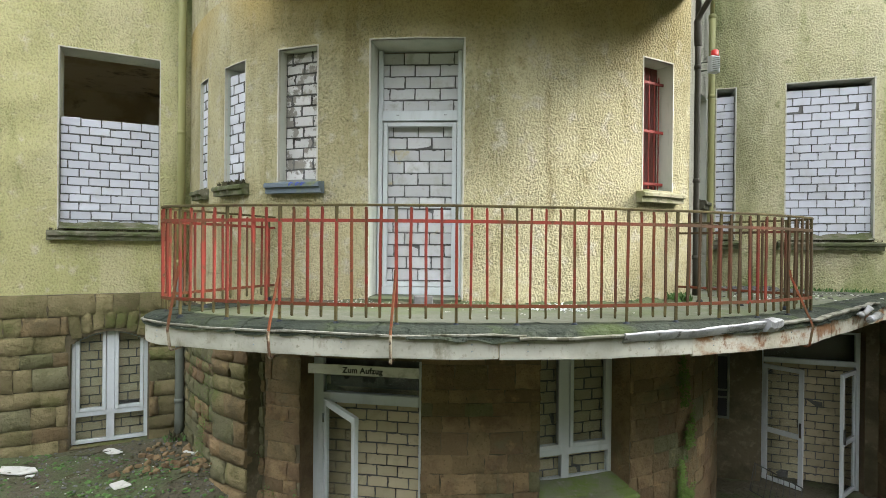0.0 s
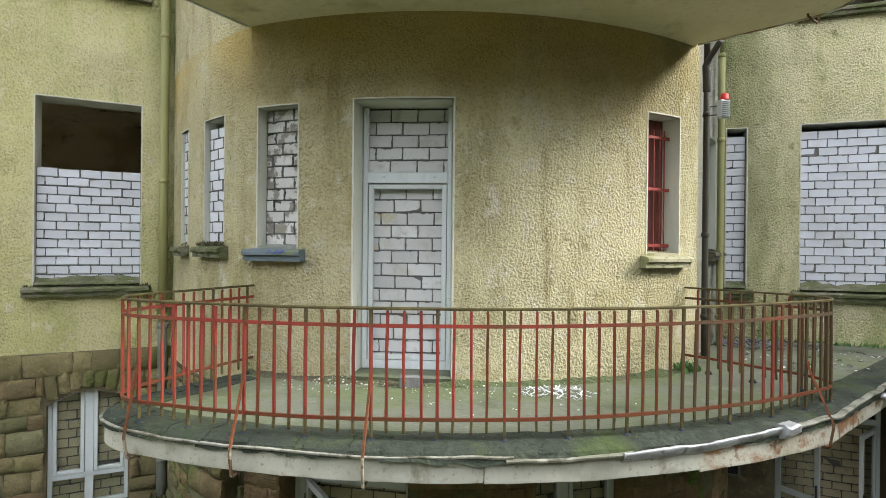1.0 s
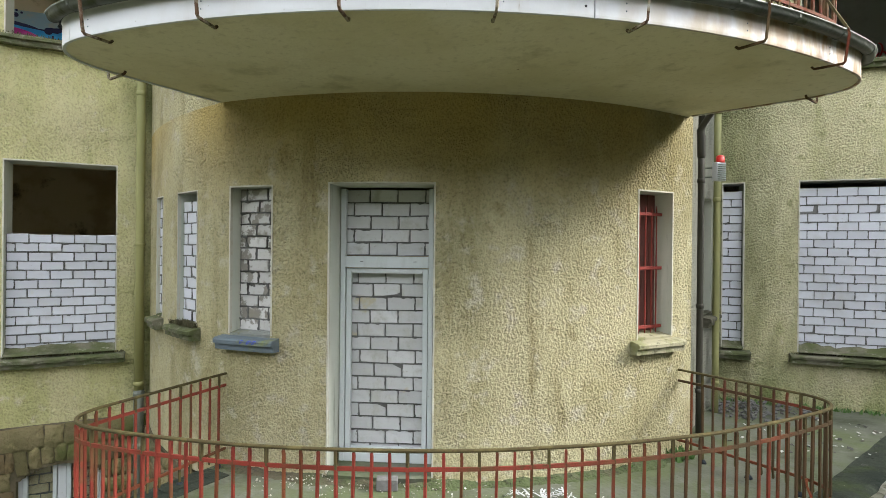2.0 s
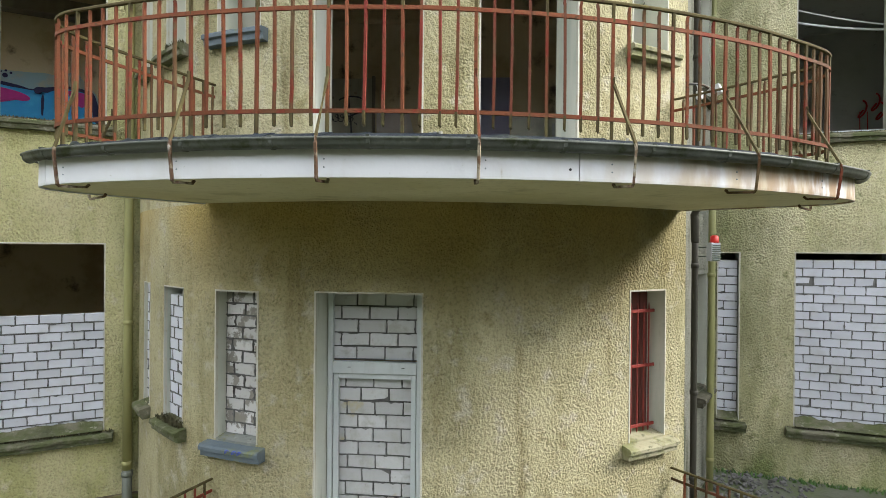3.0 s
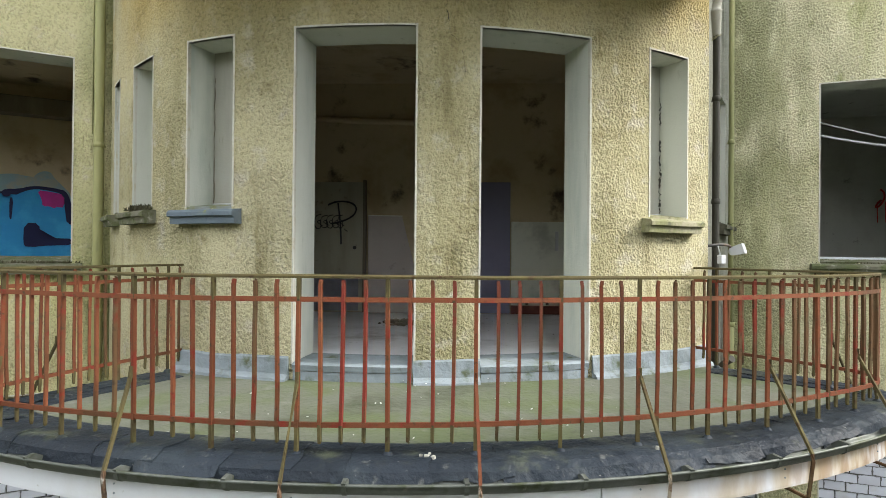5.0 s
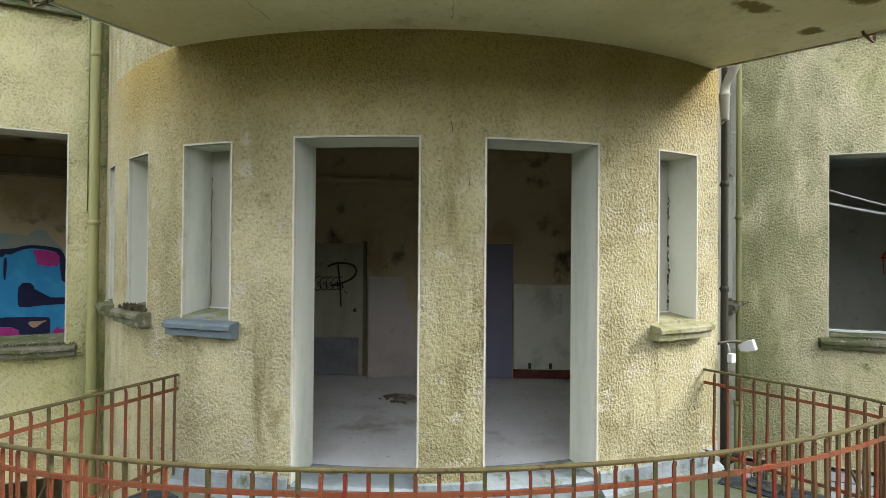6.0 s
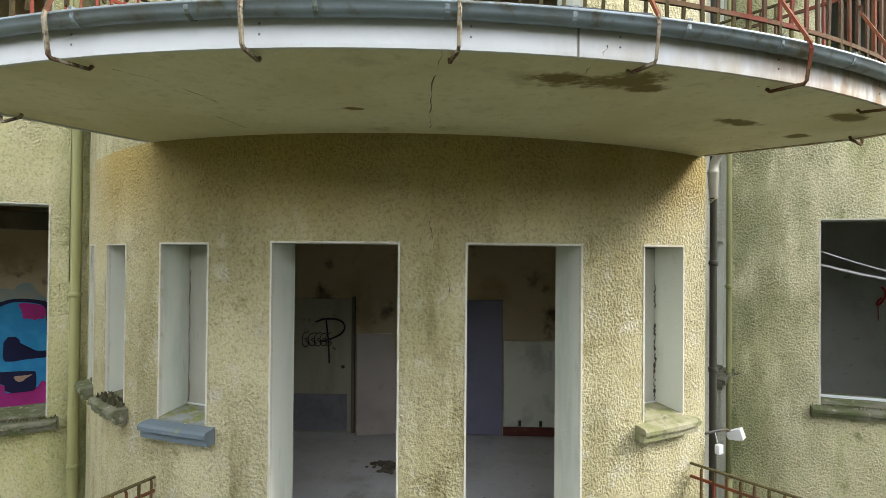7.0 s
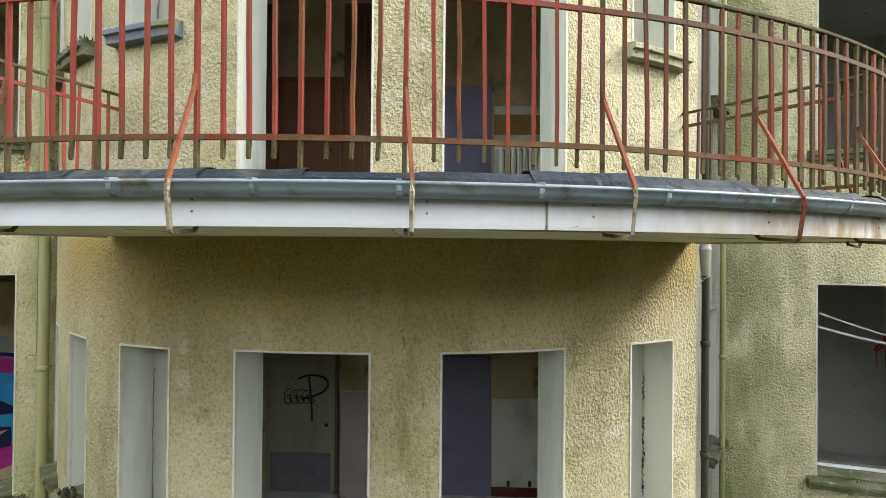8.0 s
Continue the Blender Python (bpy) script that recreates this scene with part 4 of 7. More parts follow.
def balcony(k, label):
    zf, zs = FLOORS[k], SOFFITS[k]
    b = empty("balcony", (0.4, 5.3, zs), label=label, category="balcony", group="stacked balconies")
    way = [p.copy() for p in EDGE]
    if k == 0:
        cutp = max(i for i, p in enumerate(way) if p.x < 3.5 and p.y < 5.2)
        way = way[:cutp] + [way[cutp].lerp(ROOF_END, t / 12) for t in range(13)]
    inner = [BAY.at(BAY.len * (1 - i / 24), 0.06)[0] for i in range(25)]
    if k == 0:
        back = [WING_R.at(WING_R.of(7.0), 0.05)[0], WING_R.at(0.0, 0.05)[0]] + [BAY_R2.at(BAY_R2.len * (1 - i / 10), 0.05)[0] for i in range(10)]
        inner = back + inner
    bm = bmesh.new()
    loop = [p for p in way] + inner
    top = [bm.verts.new((p.x, p.y, zf - 0.02)) for p in loop]
    low = [bm.verts.new((p.x, p.y, zs)) for p in loop]
    f = bm.faces.new(top)
    f.material_index = 1
    bm.faces.new(low[::-1])
    for i in range(len(loop)):
        j = (i + 1) % len(loop)
        bm.faces.new((top[i], low[i], low[j], top[j]))
    bmesh.ops.triangulate(bm, faces=[f for f in bm.faces if len(f.verts) > 4])
    bmesh.ops.recalc_face_normals(bm, faces=bm.faces[:])
    part("slab", bm, [SOFFIT_DAMP if k == 2 else SOFFIT, MOSS], b)
    # fascia in lengths that meet at open joints
    w = Way(way)
    total = w.s[-1]
    joints = [0.0] + [s for s in ((FASCIA_JOINTS[k]) if k else (1.7, 3.4, 4.8, 6.4, 8.5, 10.4)) if s < total] + [total]
    for a, c in zip(joints, joints[1:]):
        bm = bmesh.new()
        drop = 0.0 if k else -0.012 * (a > 6)
        sweep(bm, [(p.x, p.y, zs + drop) for p in w.cut(a + (0.009 if k == 2 else 0.004), c - 0.004)], [(0.0, -0.012), (0.022, -0.012), (0.024, 0.005), (0.022, 0.165), (0.03, 0.18), (0.0, 0.18)], closed=True)
        if not k:
            lumpy(bm, 0.012, 2.2, a)
        fa = part("fascia", bm, FASCIA if k else (FASCIA_OLD if a < 6.3 else FASCIA_RUST), b, "white painted fascia board")
        if a < front_at(1.25) < c:
            fa_front = fa
        s = a + 0.22
        while s < c - 0.1:
            p, d = w.at(s)
            o = Vector((d.y, -d.x))
            for dz in (0.05, 0.10):
                q = p + o * 0.024
                piece("screw", SCREW, Matrix.Translation((q.x, q.y, zs + dz)), fa)
            s += 0.98
    if k == 1:
        p, d = w.at(front_at(1.252))
        o = Vector((d.y, -d.x))
        bm = bmesh.new()
        tube(bm, [(p.x + o.x * 0.018, p.y + o.y * 0.018, zs + 0.057), (p.x + o.x * 0.0245, p.y + o.y * 0.0245, zs + 0.057)], 0.009, sides=12)
        part("drilled_hole", bm, BLACK, fa_front, "dark round hole")
    # roofing felt that laps over the edge
    bm = bmesh.new()
    prof = [(-0.34, 0.0), (-0.20, 0.004), (-0.10, 0.006), (-0.02, -0.004), (0.03, -0.03), (0.03, -0.045), (-0.05, -0.045), (-0.34, -0.03)]
    sweep(bm, [(p.x, p.y, zf - 0.01) for p in w.cut(0.12, total - (0.12 if k else 0.0), 0.06)], prof, closed=True)
    lumpy(bm, 0.008, 5.0, k * 3.0)
    part("felt_edge", bm, MEMBRANE if k else FELT_MOSSY, b, "dark grey roofing felt lapped over the edge")
    # gutter
    zg = zf - 0.10
    if k:
        bm = bmesh.new()
        n = 8
        arc = [(0.076 + 0.046 * math.cos(math.pi + math.pi * i / n), 0.046 * math.sin(math.pi + math.pi * i / n) + 0.02) for i in range(n + 1)]
        inn = [(0.076 + 0.040 * math.cos(2 * math.pi - math.pi * i / n), 0.040 * math.sin(2 * math.pi - math.pi * i / n) + 0.02) for i in range(n + 1)]
        bead = [(0.128, 0.024), (0.133, 0.036), (0.123, 0.042), (0.116, 0.034)]
        path = [(p.x, p.y, zg + 0.012) for p in w.cut(w.s[13], w.s[84], 0.08)]
        sweep(bm, path, arc + bead + inn, closed=True, smooth=True)
        gut = part("gutter", bm, ZINC if k == 2 else ZINC_MOSSY, b, "weathered half-round zinc gutter")
        s = w.s[16]
        while s < w.s[82]:
            bm = bmesh.new()
            p, d = w.at(s)
            q, _ = w.at(s + 0.022)
            clip = [(0.076 + 0.050 * math.cos(math.pi + math.pi * i / n), 0.050 * math.sin(math.pi + math.pi * i / n) + 0.02) for i in range(n + 1)]
            sweep(bm, [(p.x, p.y, zg + 0.012), (q.x, q.y, zg + 0.012)], clip + [(0.134, 0.048), (0.08, 0.052)], closed=True)
            part("gutter_clip", bm, FLASH if k == 2 else ZINC_MOSSY, gut)
            s += 0.58
    else:
        # the old gutter has gone; a bent white strip hangs at the edge
        rnd = random.Random(5)
        bm = bmesh.new()
        path = [(p.x, p.y, zs + 0.165 + 0.006 * math.sin(3.1 * i * 0.1) - 0.015 * (i > 70)) for i, p in enumerate(w.cut(0.1, 5.0, 0.07))]
        sweep(bm, path, [(0.02, -0.004), (0.045, -0.012), (0.058, -0.004), (0.060, 0.008), (0.05, 0.012), (0.02, 0.008)], closed=True)
        lumpy(bm, 0.010, 4.0, 1.0)
        part("drip_strip", bm, DRIP_STRIP, b, "torn white drip strip")
        for a, c, rise in ((4.95, 5.85, 0.02), (7.25, 10.2, 0.03)):
            bm = bmesh.new()
            pts = w.cut(a, c, 0.06)
            path = [(p.x, p.y, zs + 0.15 + (0.045 if a > 7 else 0.0) + rise * i / len(pts) + 0.016 * noise.noise(Vector((a + i * 0.17, 1, 0)))) for i, p in enumerate(pts)]
            sweep(bm, path, [(0.02, -0.01), (0.06, -0.02), (0.075, -0.008), (0.078, 0.006), (0.066, 0.012), (0.02, 0.010)], closed=True)
            lumpy(bm, 0.018, 3.5, a)
            part("drip_strip", bm, DRIP_STRIP, b, "torn white drip strip")
        # the crumpled length: a curled sheet under a bead
        bm = bmesh.new()
        pts = w.cut(5.75, 7.25, 0.05)
        path = [(p.x, p.y, zs + 0.165 + 0.05 * i / len(pts) + 0.012 * noise.noise(Vector((i * 0.12, 4, 0)))) for i, p in enumerate(pts)]
        sweep(bm, path, [(0.028, -0.055), (0.045, -0.058), (0.066, -0.04), (0.078, -0.014), (0.088, 0.006), (0.086, 0.020), (0.072, 0.022), (0.064, 0.008), (0.058, -0.028), (0.036, -0.046)], closed=True, smooth=True)
        lumpy(bm, 0.014, 4.0, 4.0)
        lumpy(bm, 0.006, 12.0, 2.0)
        part("bent_gutter", bm, SHEET, b, "crumpled white gutter coming loose")
        bm = bmesh.new()
        pts = w.cut(7.15, 7.33, 0.02)
        sweep(bm, [(p.x, p.y, zs + 0.21) for p in pts], [(0.03, -0.075), (0.07, -0.08), (0.115, -0.03), (0.12, 0.02), (0.10, 0.032), (0.03, 0.03)], closed=True)
        lumpy(bm, 0.02, 14.0, 7.0)
        part("gutter_wrap", bm, SHEET, b, "torn cloth wrapped round the gutter joint")
    # torn sheets of felt lapped one over the other
    rnd = random.Random(60 + k)
    s = 0.25
    while s < total - 0.5:
        ln = rnd.uniform(0.3, 0.75)
        bm = bmesh.new()
        nu, inner = max(4, round(ln / 0.06)), rnd.uniform(-0.30, -0.16)
        offs = [inner, inner * 0.6, -0.06, -0.015, 0.030, 0.050 + rnd.uniform(-0.01, 0.02)]
        up = rnd.uniform(0.004, 0.030) if k == 2 else 0.0
        lift = [0.004, 0.010 + up * 0.7, 0.012 + up, 0.004 + up, -0.022 + up * 0.4, -0.055 - rnd.uniform(0.0, 0.03)]
        rows = []
        for i in range(nu + 1):
            p, d = w.at(min(s + ln * i / nu, total - 0.05))
            o = Vector((d.y, -d.x))
            curl = 0.008 * max(0.0, (i / nu - 0.75) * 4) + 0.003
            row = []
            for a, z in zip(offs, lift):
                tear = noise.noise(Vector((s * 3 + i * 0.55, a * 9, k))) * (0.035 if a in (offs[0], offs[-1]) else 0.006)
                q = p + o * (a + (tear if a == offs[0] else 0.0)) + d * noise.noise(Vector((a * 14, s, k + (i > nu / 2)))) * (0.05 if i in (0, nu) else 0.01)
                row.append(bm.verts.new((q.x, q.y, zf - 0.008 + z + curl + (tear * 0.7 if a == offs[-1] else tear * 0.3))))
            rows.append(row)
        for r0, r1 in zip(rows, rows[1:]):
            for x in range(len(offs) - 1):
                bm.faces.new((r0[x], r1[x], r1[x + 1], r0[x + 1]))
        bmesh.ops.recalc_face_normals(bm, faces=bm.faces[:])
        bmesh.ops.solidify(bm, geom=bm.faces[:], thickness=0.005)
        part("felt_sheet", bm, MEMBRANE if k else FELT_MOSSY, b)
        s += ln * rnd.uniform(0.80, 0.95)
    if k == 1:
        rnd = random.Random(14)
        bm = bmesh.new()
        for dx, dy, rr in ((0.0, 0.0, 0.018), (0.035, 0.012, 0.012), (-0.03, -0.01, 0.010), (0.015, -0.03, 0.008), (1.25, 0.02, 0.010)):
            p, d = w.at(front_at(0.42 + dx))
            o = Vector((d.y, -d.x))
            c = p - o * (0.075 - dy)
            ring = [bm.verts.new((c.x + rr * math.cos(a) * rnd.uniform(0.5, 1.3), c.y + rr * math.sin(a) * rnd.uniform(0.4, 0.9), zf + 0.022)) for a in [j * 0.7 for j in range(9)]]
            low = [bm.verts.new((v.co.x, v.co.y, zf - 0.004)) for v in ring]
            bm.faces.new(ring)
            for j in range(9):
                bm.faces.new((ring[j], low[j], low[(j + 1) % 9], ring[(j + 1) % 9]))
        part("white_splash", bm, BOARD, b, "white bird droppings on the felt", kind="stuff")
    # flashing where the floor meets the wall
    if k:
        for ua, ub in ((0.05, DA[0] - 0.03), (DA[1] + 0.0, DB[0] - 0.0), (DB[1] + 0.03, BAY.len - 0.05)):
            bm = bmesh.new()
            n = max(2, round((ub - ua) / 0.12))
            sweep(bm, [(*BAY.at(ua + (ub - ua) * i / n)[0], zf) for i in range(n + 1)], [(0.004, -0.03), (0.10, -0.03), (0.09, 0.0), (0.035, 0.03), (0.022, 0.155), (0.004, 0.17)], closed=True)
            lumpy(bm, 0.014, 5.0, 2.0)
            part("flashing", bm, FLASH, b, "blue-grey felt flashing against the wall")
    return b


def railing(k, label, braced):
    """Top rail, two flat bars, posts every fourth bar, balusters and raking braces that hook under the slab."""
    zt, zf = RAILS[k], FLOORS[k]
    r = empty("balcony_railing", (RAIL[POST0].x, RAIL[POST0].y, zf), label=label, category="railing", group="balcony railings")
    main = RUST if k else RED
    total = RAIL_WAY.s[-1]
    path = RAIL_WAY.cut(-0.03, total + 0.03, 0.06)
    bm = bmesh.new()
    sweep(bm, [(p.x, p.y, zt) for p in path], [(-0.012, -0.012), (0.012, -0.012), (0.014, 0.0), (0.009, 0.008), (-0.009, 0.008), (-0.014, 0.0)], closed=True)
    lumpy(bm, 0.004, 1.5, k)
    part("top_rail", bm, OLIVE, r, "thin rusty top rail")
    for nm, dz in (("upper_bar", -0.122), ("lower_bar", -0.775)):
        bm = bmesh.new()
        sweep(bm, [(p.x, p.y, zt + dz) for p in path], [(-0.006, -0.013), (0.010, -0.013), (0.010, 0.013), (-0.006, 0.013)], closed=True)
        lumpy(bm, 0.004, 1.5, k + dz)
        part(nm, bm, RED if nm == "upper_bar" and k != 1 else RED_DULL if nm == "upper_bar" or k != 2 else RUST, r)
    bars = []
    for seed in range(3):
        rnd = random.Random(seed + 20 * k)
        bm = bmesh.new()
        tube(bm, [(rnd.uniform(-0.003, 0.003), rnd.uniform(-0.003, 0.003), z) for z in (-0.872, -0.862, -0.775, -0.6, -0.35, -0.05, -0.028, -0.018)], [0.0095, 0.0115, 0.0125, 0.0125, 0.0125, 0.0125, 0.0122, 0.0105], sides=4, smooth=False, twist=math.pi / 4)
        for f in bm.faces:
            if f.calc_center_median().z < -0.77:
                f.material_index = 1
        me = bpy.data.meshes.new("baluster")
        bm.to_mesh(me)
        bm.free()
        me.materials.append((RUST, RED_DULL, RED)[seed] if k == 1 else RED if seed else RED_DULL)
        me.materials.append(OLIVE)
        bars.append(me)
    bm = bmesh.new()
    tube(bm, [(0, 0, zf - zt - 0.02), (0, 0, -0.79), (0, 0, -0.13), (0, 0, -0.004)], 0.0138, sides=4, smooth=False, twist=math.pi / 4)
    for f in bm.faces:
        if f.calc_center_median().z < -0.79 or f.calc_center_median().z > -0.12:
            f.material_index = 2
    nf = len(bm.faces)
    tube(bm, [(0, 0, zf - zt - 0.03), (0, 0, zf - zt + 0.008), (0, 0, zf - zt + 0.022)], [0.045, 0.028, 0.011], sides=8)
    bm.faces.ensure_lookup_table()
    for f in bm.faces[nf:]:
        f.material_index = 1
    posts = []
    post_me = bpy.data.meshes.new("post")
    bm.to_mesh(post_me)
    bm.free()
    post_me.materials.append(RED_DULL if k == 1 else RED)
    post_me.materials.append(MEMBRANE)
    post_me.materials.append(OLIVE)
    rnd = random.Random(50 + k)
    first = post_start((0.611, 0.666, 0.624)[k])
    i = -int(first / STEP)
    while first + i * STEP < total - 0.04:
        s = first + i * STEP
        if s > 0.04:
            p, d = RAIL_WAY.at(s)
            m = Matrix.Translation((p.x, p.y, zt)) @ pose(0, 0, 0, rnd.uniform(-0.5, 0.5), rnd.uniform(-0.6, 0.6), math.degrees(math.atan2(d.y, d.x)))
            if i % 4 == 0:
                posts.append((i, p, d, piece("post", post_me, m, r)))
            else:
                # the paint holds best in the middle of the front and has gone at the far corner
                if k == 1:
                    kind = 2 if -0.1 < p.x < 1.7 and p.y < 5.0 and rnd.random() > 0.25 else 0 if p.x > 2.3 or rnd.random() < 0.35 else 1
                else:
                    kind = 1 + rnd.randrange(2) if rnd.random() > 0.2 else 0
                piece("baluster", bars[kind], m, r)
        i += 1
    for i, p, d, post_ob in posts:
        if i not in braced:
            continue
        o = Vector((d.y, -d.x))
        gap = edge_gap(p, o)
        q = p + o * (gap + (0.136 if k else 0.085))
        lean = d * random.Random(i + k).uniform(-0.02, 0.02)
        foot = SOFFITS[k] - 0.03
        pts = [(p.x + o.x * 0.012, p.y + o.y * 0.012, zt - 0.50), (p.x + o.x * 0.02, p.y + o.y * 0.02, zt - 0.56),
               (q.x + lean.x, q.y + lean.y, zf - 0.05), (q.x + lean.x + o.x * 0.006, q.y + lean.y + o.y * 0.006, zf - 0.09), (q.x + lean.x - o.x * 0.02, q.y + lean.y - o.y * 0.02, foot),
               (q.x - o.x * 0.035 + lean.x, q.y - o.y * 0.035 + lean.y, foot - 0.012), (q.x - o.x * 0.24, q.y - o.y * 0.24, foot + 0.004), (q.x - o.x * 0.26, q.y - o.y * 0.26, foot + 0.026)]
        bm = bmesh.new()
        tube(bm, pts, 0.0115, sides=4, smooth=False, twist=math.pi / 4)
        for f in bm.faces:
            if f.calc_center_median().z < zf - 0.04:
                f.material_index = 1
        part("brace", bm, [RED_DULL if i == 0 or k != 1 else OLIVE, FLAKED if i <= 8 else RUST], r, "bent iron brace hooked under the slab")
    return r


balcony(0, "lowest balcony slab with mossy floor and torn white fascia")
balcony(1, "round-fronted balcony slab with white fascia and zinc gutter")
balcony(2, "upper round-fronted balcony slab with cracked pale soffit")
ALL = tuple(range(-32, 33, 8))
railing(0, "bright red flaking iron railing on the lowest balcony", (-24, -16, -8, 24))
railing(1, "rusty red iron railing with raking braces on the balcony", ALL)
railing(2, "red iron railing with rusty lower bar on the top balcony", ALL)

# ---- walled-up openings ----
infill(BAY, *NW, 4.46, 5.93, 0.13, 3, BLOCK_DULL, "mortar-smeared block infill in a narrow window", bw=0.26, bh=0.118, joint=0.015)
infill(BAY_L, *MW, 4.48, 5.92, 0.06, 4, BLOCK, "block infill in a narrow bay window", bw=0.25, bh=0.122, joint=0.014, top_gap=0.08)
infill(BAY_L, *TW, 4.48, 5.92, 0.035, 5, BLOCK, "block infill in a slit-like bay window", bw=0.25, bh=0.122, joint=0.014)
infill(WING_L, *LWIN, 3.92, 5.47, 0.10, 6, BLOCK, "white block infill filling the lower part of a window", bh=0.119, joint=0.008, bed=True)
infill(WING_R, *BIG, 3.89, 6.34, 0.08, 7, BLOCK, "white block infill with open joints in a wide window", top_gap=0.07, bh=0.126, joint=0.009, bed=True)
infill(WING_R, *SMALL, 3.89, 6.34, 0.08, 8, BLOCK, "white block infill in a narrow window", top_gap=0.09, bh=0.126, bed=True)
infill(BAY, D1[0] + 0.01, D1[1] - 0.01, 5.25, 5.93, 0.36, 9, BLOCK_DOOR, "grey block infill above the door frame", bw=0.29, bh=0.14)
infill(BAY, D1[0] + 0.05, D1[1] - 0.05, 3.18, 5.12, 0.38, 10, BLOCK_DOOR, "white and buff block infill inside the door frame", bw=0.29, bh=0.14, top_gap=0.02)

# ---- sills ----
for k, dz in enumerate(UP):
    sill(BAY, *NW, 4.42 + dz, SILL_BLUE, "blue-grey painted sill with a mossy top", seed=k)
    sill(BAY, *RW, 4.385 + dz, SILL_PALE, "pale weathered stone sill with yellow lichen", seed=k + 3)
    sill(BAY_L, *MW, 4.44 + dz, SILL, "crumbling mossy stone sill on the bay", seed=k + 6)
    sill(BAY_L, *TW, 4.44 + dz, SILL, "small mossy stone sill on the bay", over=0.06, seed=k + 9)
    sill(BAY_R2, *SW, 4.44 + dz, SILL_BLACK, "blackened mossy sill beside the drainpipe", over=0.06, seed=k + 12)
    sill(WING_L, *LWIN, 3.88 + dz, SILL, "long mossy stone sill under a wing window", over=0.12, seed=k + 15)
    sill(WING_L, *LWIN2, 3.88 + dz, SILL, "long mossy stone sill under a wing window", over=0.14, seed=k + 18)
    sill(WING_R, *BIG, 3.85 + dz + 0.1 * (k > 0), SILL, "long mossy stone sill under a wing window", over=0.12, seed=k + 21)
sill(WING_R, *SMALL, 3.85, SILL, "short mossy stone sill under a narrow window", over=0.10, seed=30)

# ---- plaster edges ----
for k, dz in enumerate(UP):
    surround(BAY, *NW, 4.44 + dz, 5.935 + dz, bay_wall)
    surround(BAY, *RW, 4.40 + dz, 5.955 + dz, bay_wall)
    surround(BAY_L, *MW, 4.46 + dz, 5.93 + dz, left_wall, w=0.012)
    surround(BAY_L, *TW, 4.46 + dz, 5.93 + dz, left_wall, w=0.012)
surround(BAY, *D1, 3.14, 5.95, bay_wall)
for z0, z1 in ((7.20, 10.05), (11.32, 14.15)):
    surround(BAY, *DA, z0, z1, bay_wall)
    surround(BAY, *DB, z0, z1, bay_wall)
wall_lw, wall_rw = bpy.data.objects["wall_wing_west"], bpy.data.objects["wall_wing_east"]
for k, dz in enumerate(UP):
    surround(WING_L, *LWIN, 3.90 + dz, 6.40 + dz + 0.02 * k, wall_lw)
    surround(WING_R, *BIG, 3.87 + dz + 0.1 * (k > 0), 6.36 + dz, wall_rw)
surround(WING_R, *SMALL, 3.87, 6.355, wall_rw)

# ---- ground ----
def ground_z(x, y):
    t = min(max((x + 2.55) / 1.1, 0.0), 1.0)
    t = t * t * (3 - 2 * t)
    base = 0.86 * (1 - t) - 0.06 * t - 0.02 * max(0.0, 6.0 - y) * (1 - t) * 0.6
    far = min(1.0, max(0.0, (abs(x) + abs(y) - 14) / 20))
    return base * (1 - far) + 0.05 * noise.noise(Vector((x * 1.1, y * 1.1, 0))) + 0.02 * noise.noise(Vector((x * 5, y * 5, 2)))


bm = bmesh.new()
xs = [-2000, -600, -150, -60, -25, -14, -10] + [-8.5 + 0.16 * i for i in range(107)] + [10, 14, 25, 60, 150, 600, 2000]
ys = [-2000, -600, -150, -60, -25, -12, -7, -4] + [-2.0 + 0.16 * i for i in range(72)] + [11, 14, 25, 60, 150, 600, 2000]
vs = [[bm.verts.new((x, y, ground_z(x, y))) for x in xs] for y in ys]
for j in range(len(ys) - 1):
    for i in range(len(xs) - 1):
        bm.faces.new((vs[j][i], vs[j][i + 1], vs[j + 1][i + 1], vs[j + 1][i])).smooth = True
part("ground", bm, EARTH, None, "mossy earth yard strewn with grit and litter", category="ground", kind="structure")

# unseen walls added behind and beside the viewer to block low light
LIGHT_BLOCK = surface("dull_green_light_block", (0.055, 0.062, 0.035), 0.95, 0, [(0.5, (0.035, 0.045, 0.022), 0.45, 0.65, ONE), (4, (0.08, 0.085, 0.05), 0.55, 0.72, ONE)], [(6, 0.05, "noise")])
for nm, at, size in (("wall_court_opposite", (-4, -20, 7.4), (60, 0.5, 16.8)), ("wall_court_far_east", (34, -4, 9.0), (0.5, 32, 20.0)), ("wall_court_west", (-34, -6, 6.5), (0.5, 28, 14.6)), ("wall_court_east", (10.2, -3.2, 3.65), (0.4, 19, 8.5))):
    bm = bmesh.new()
    box(bm, pose(*at), size)
    part(nm, bm, LIGHT_BLOCK, None, "unseen dull green-grey wall added to block low light", category="wall", kind="structure")

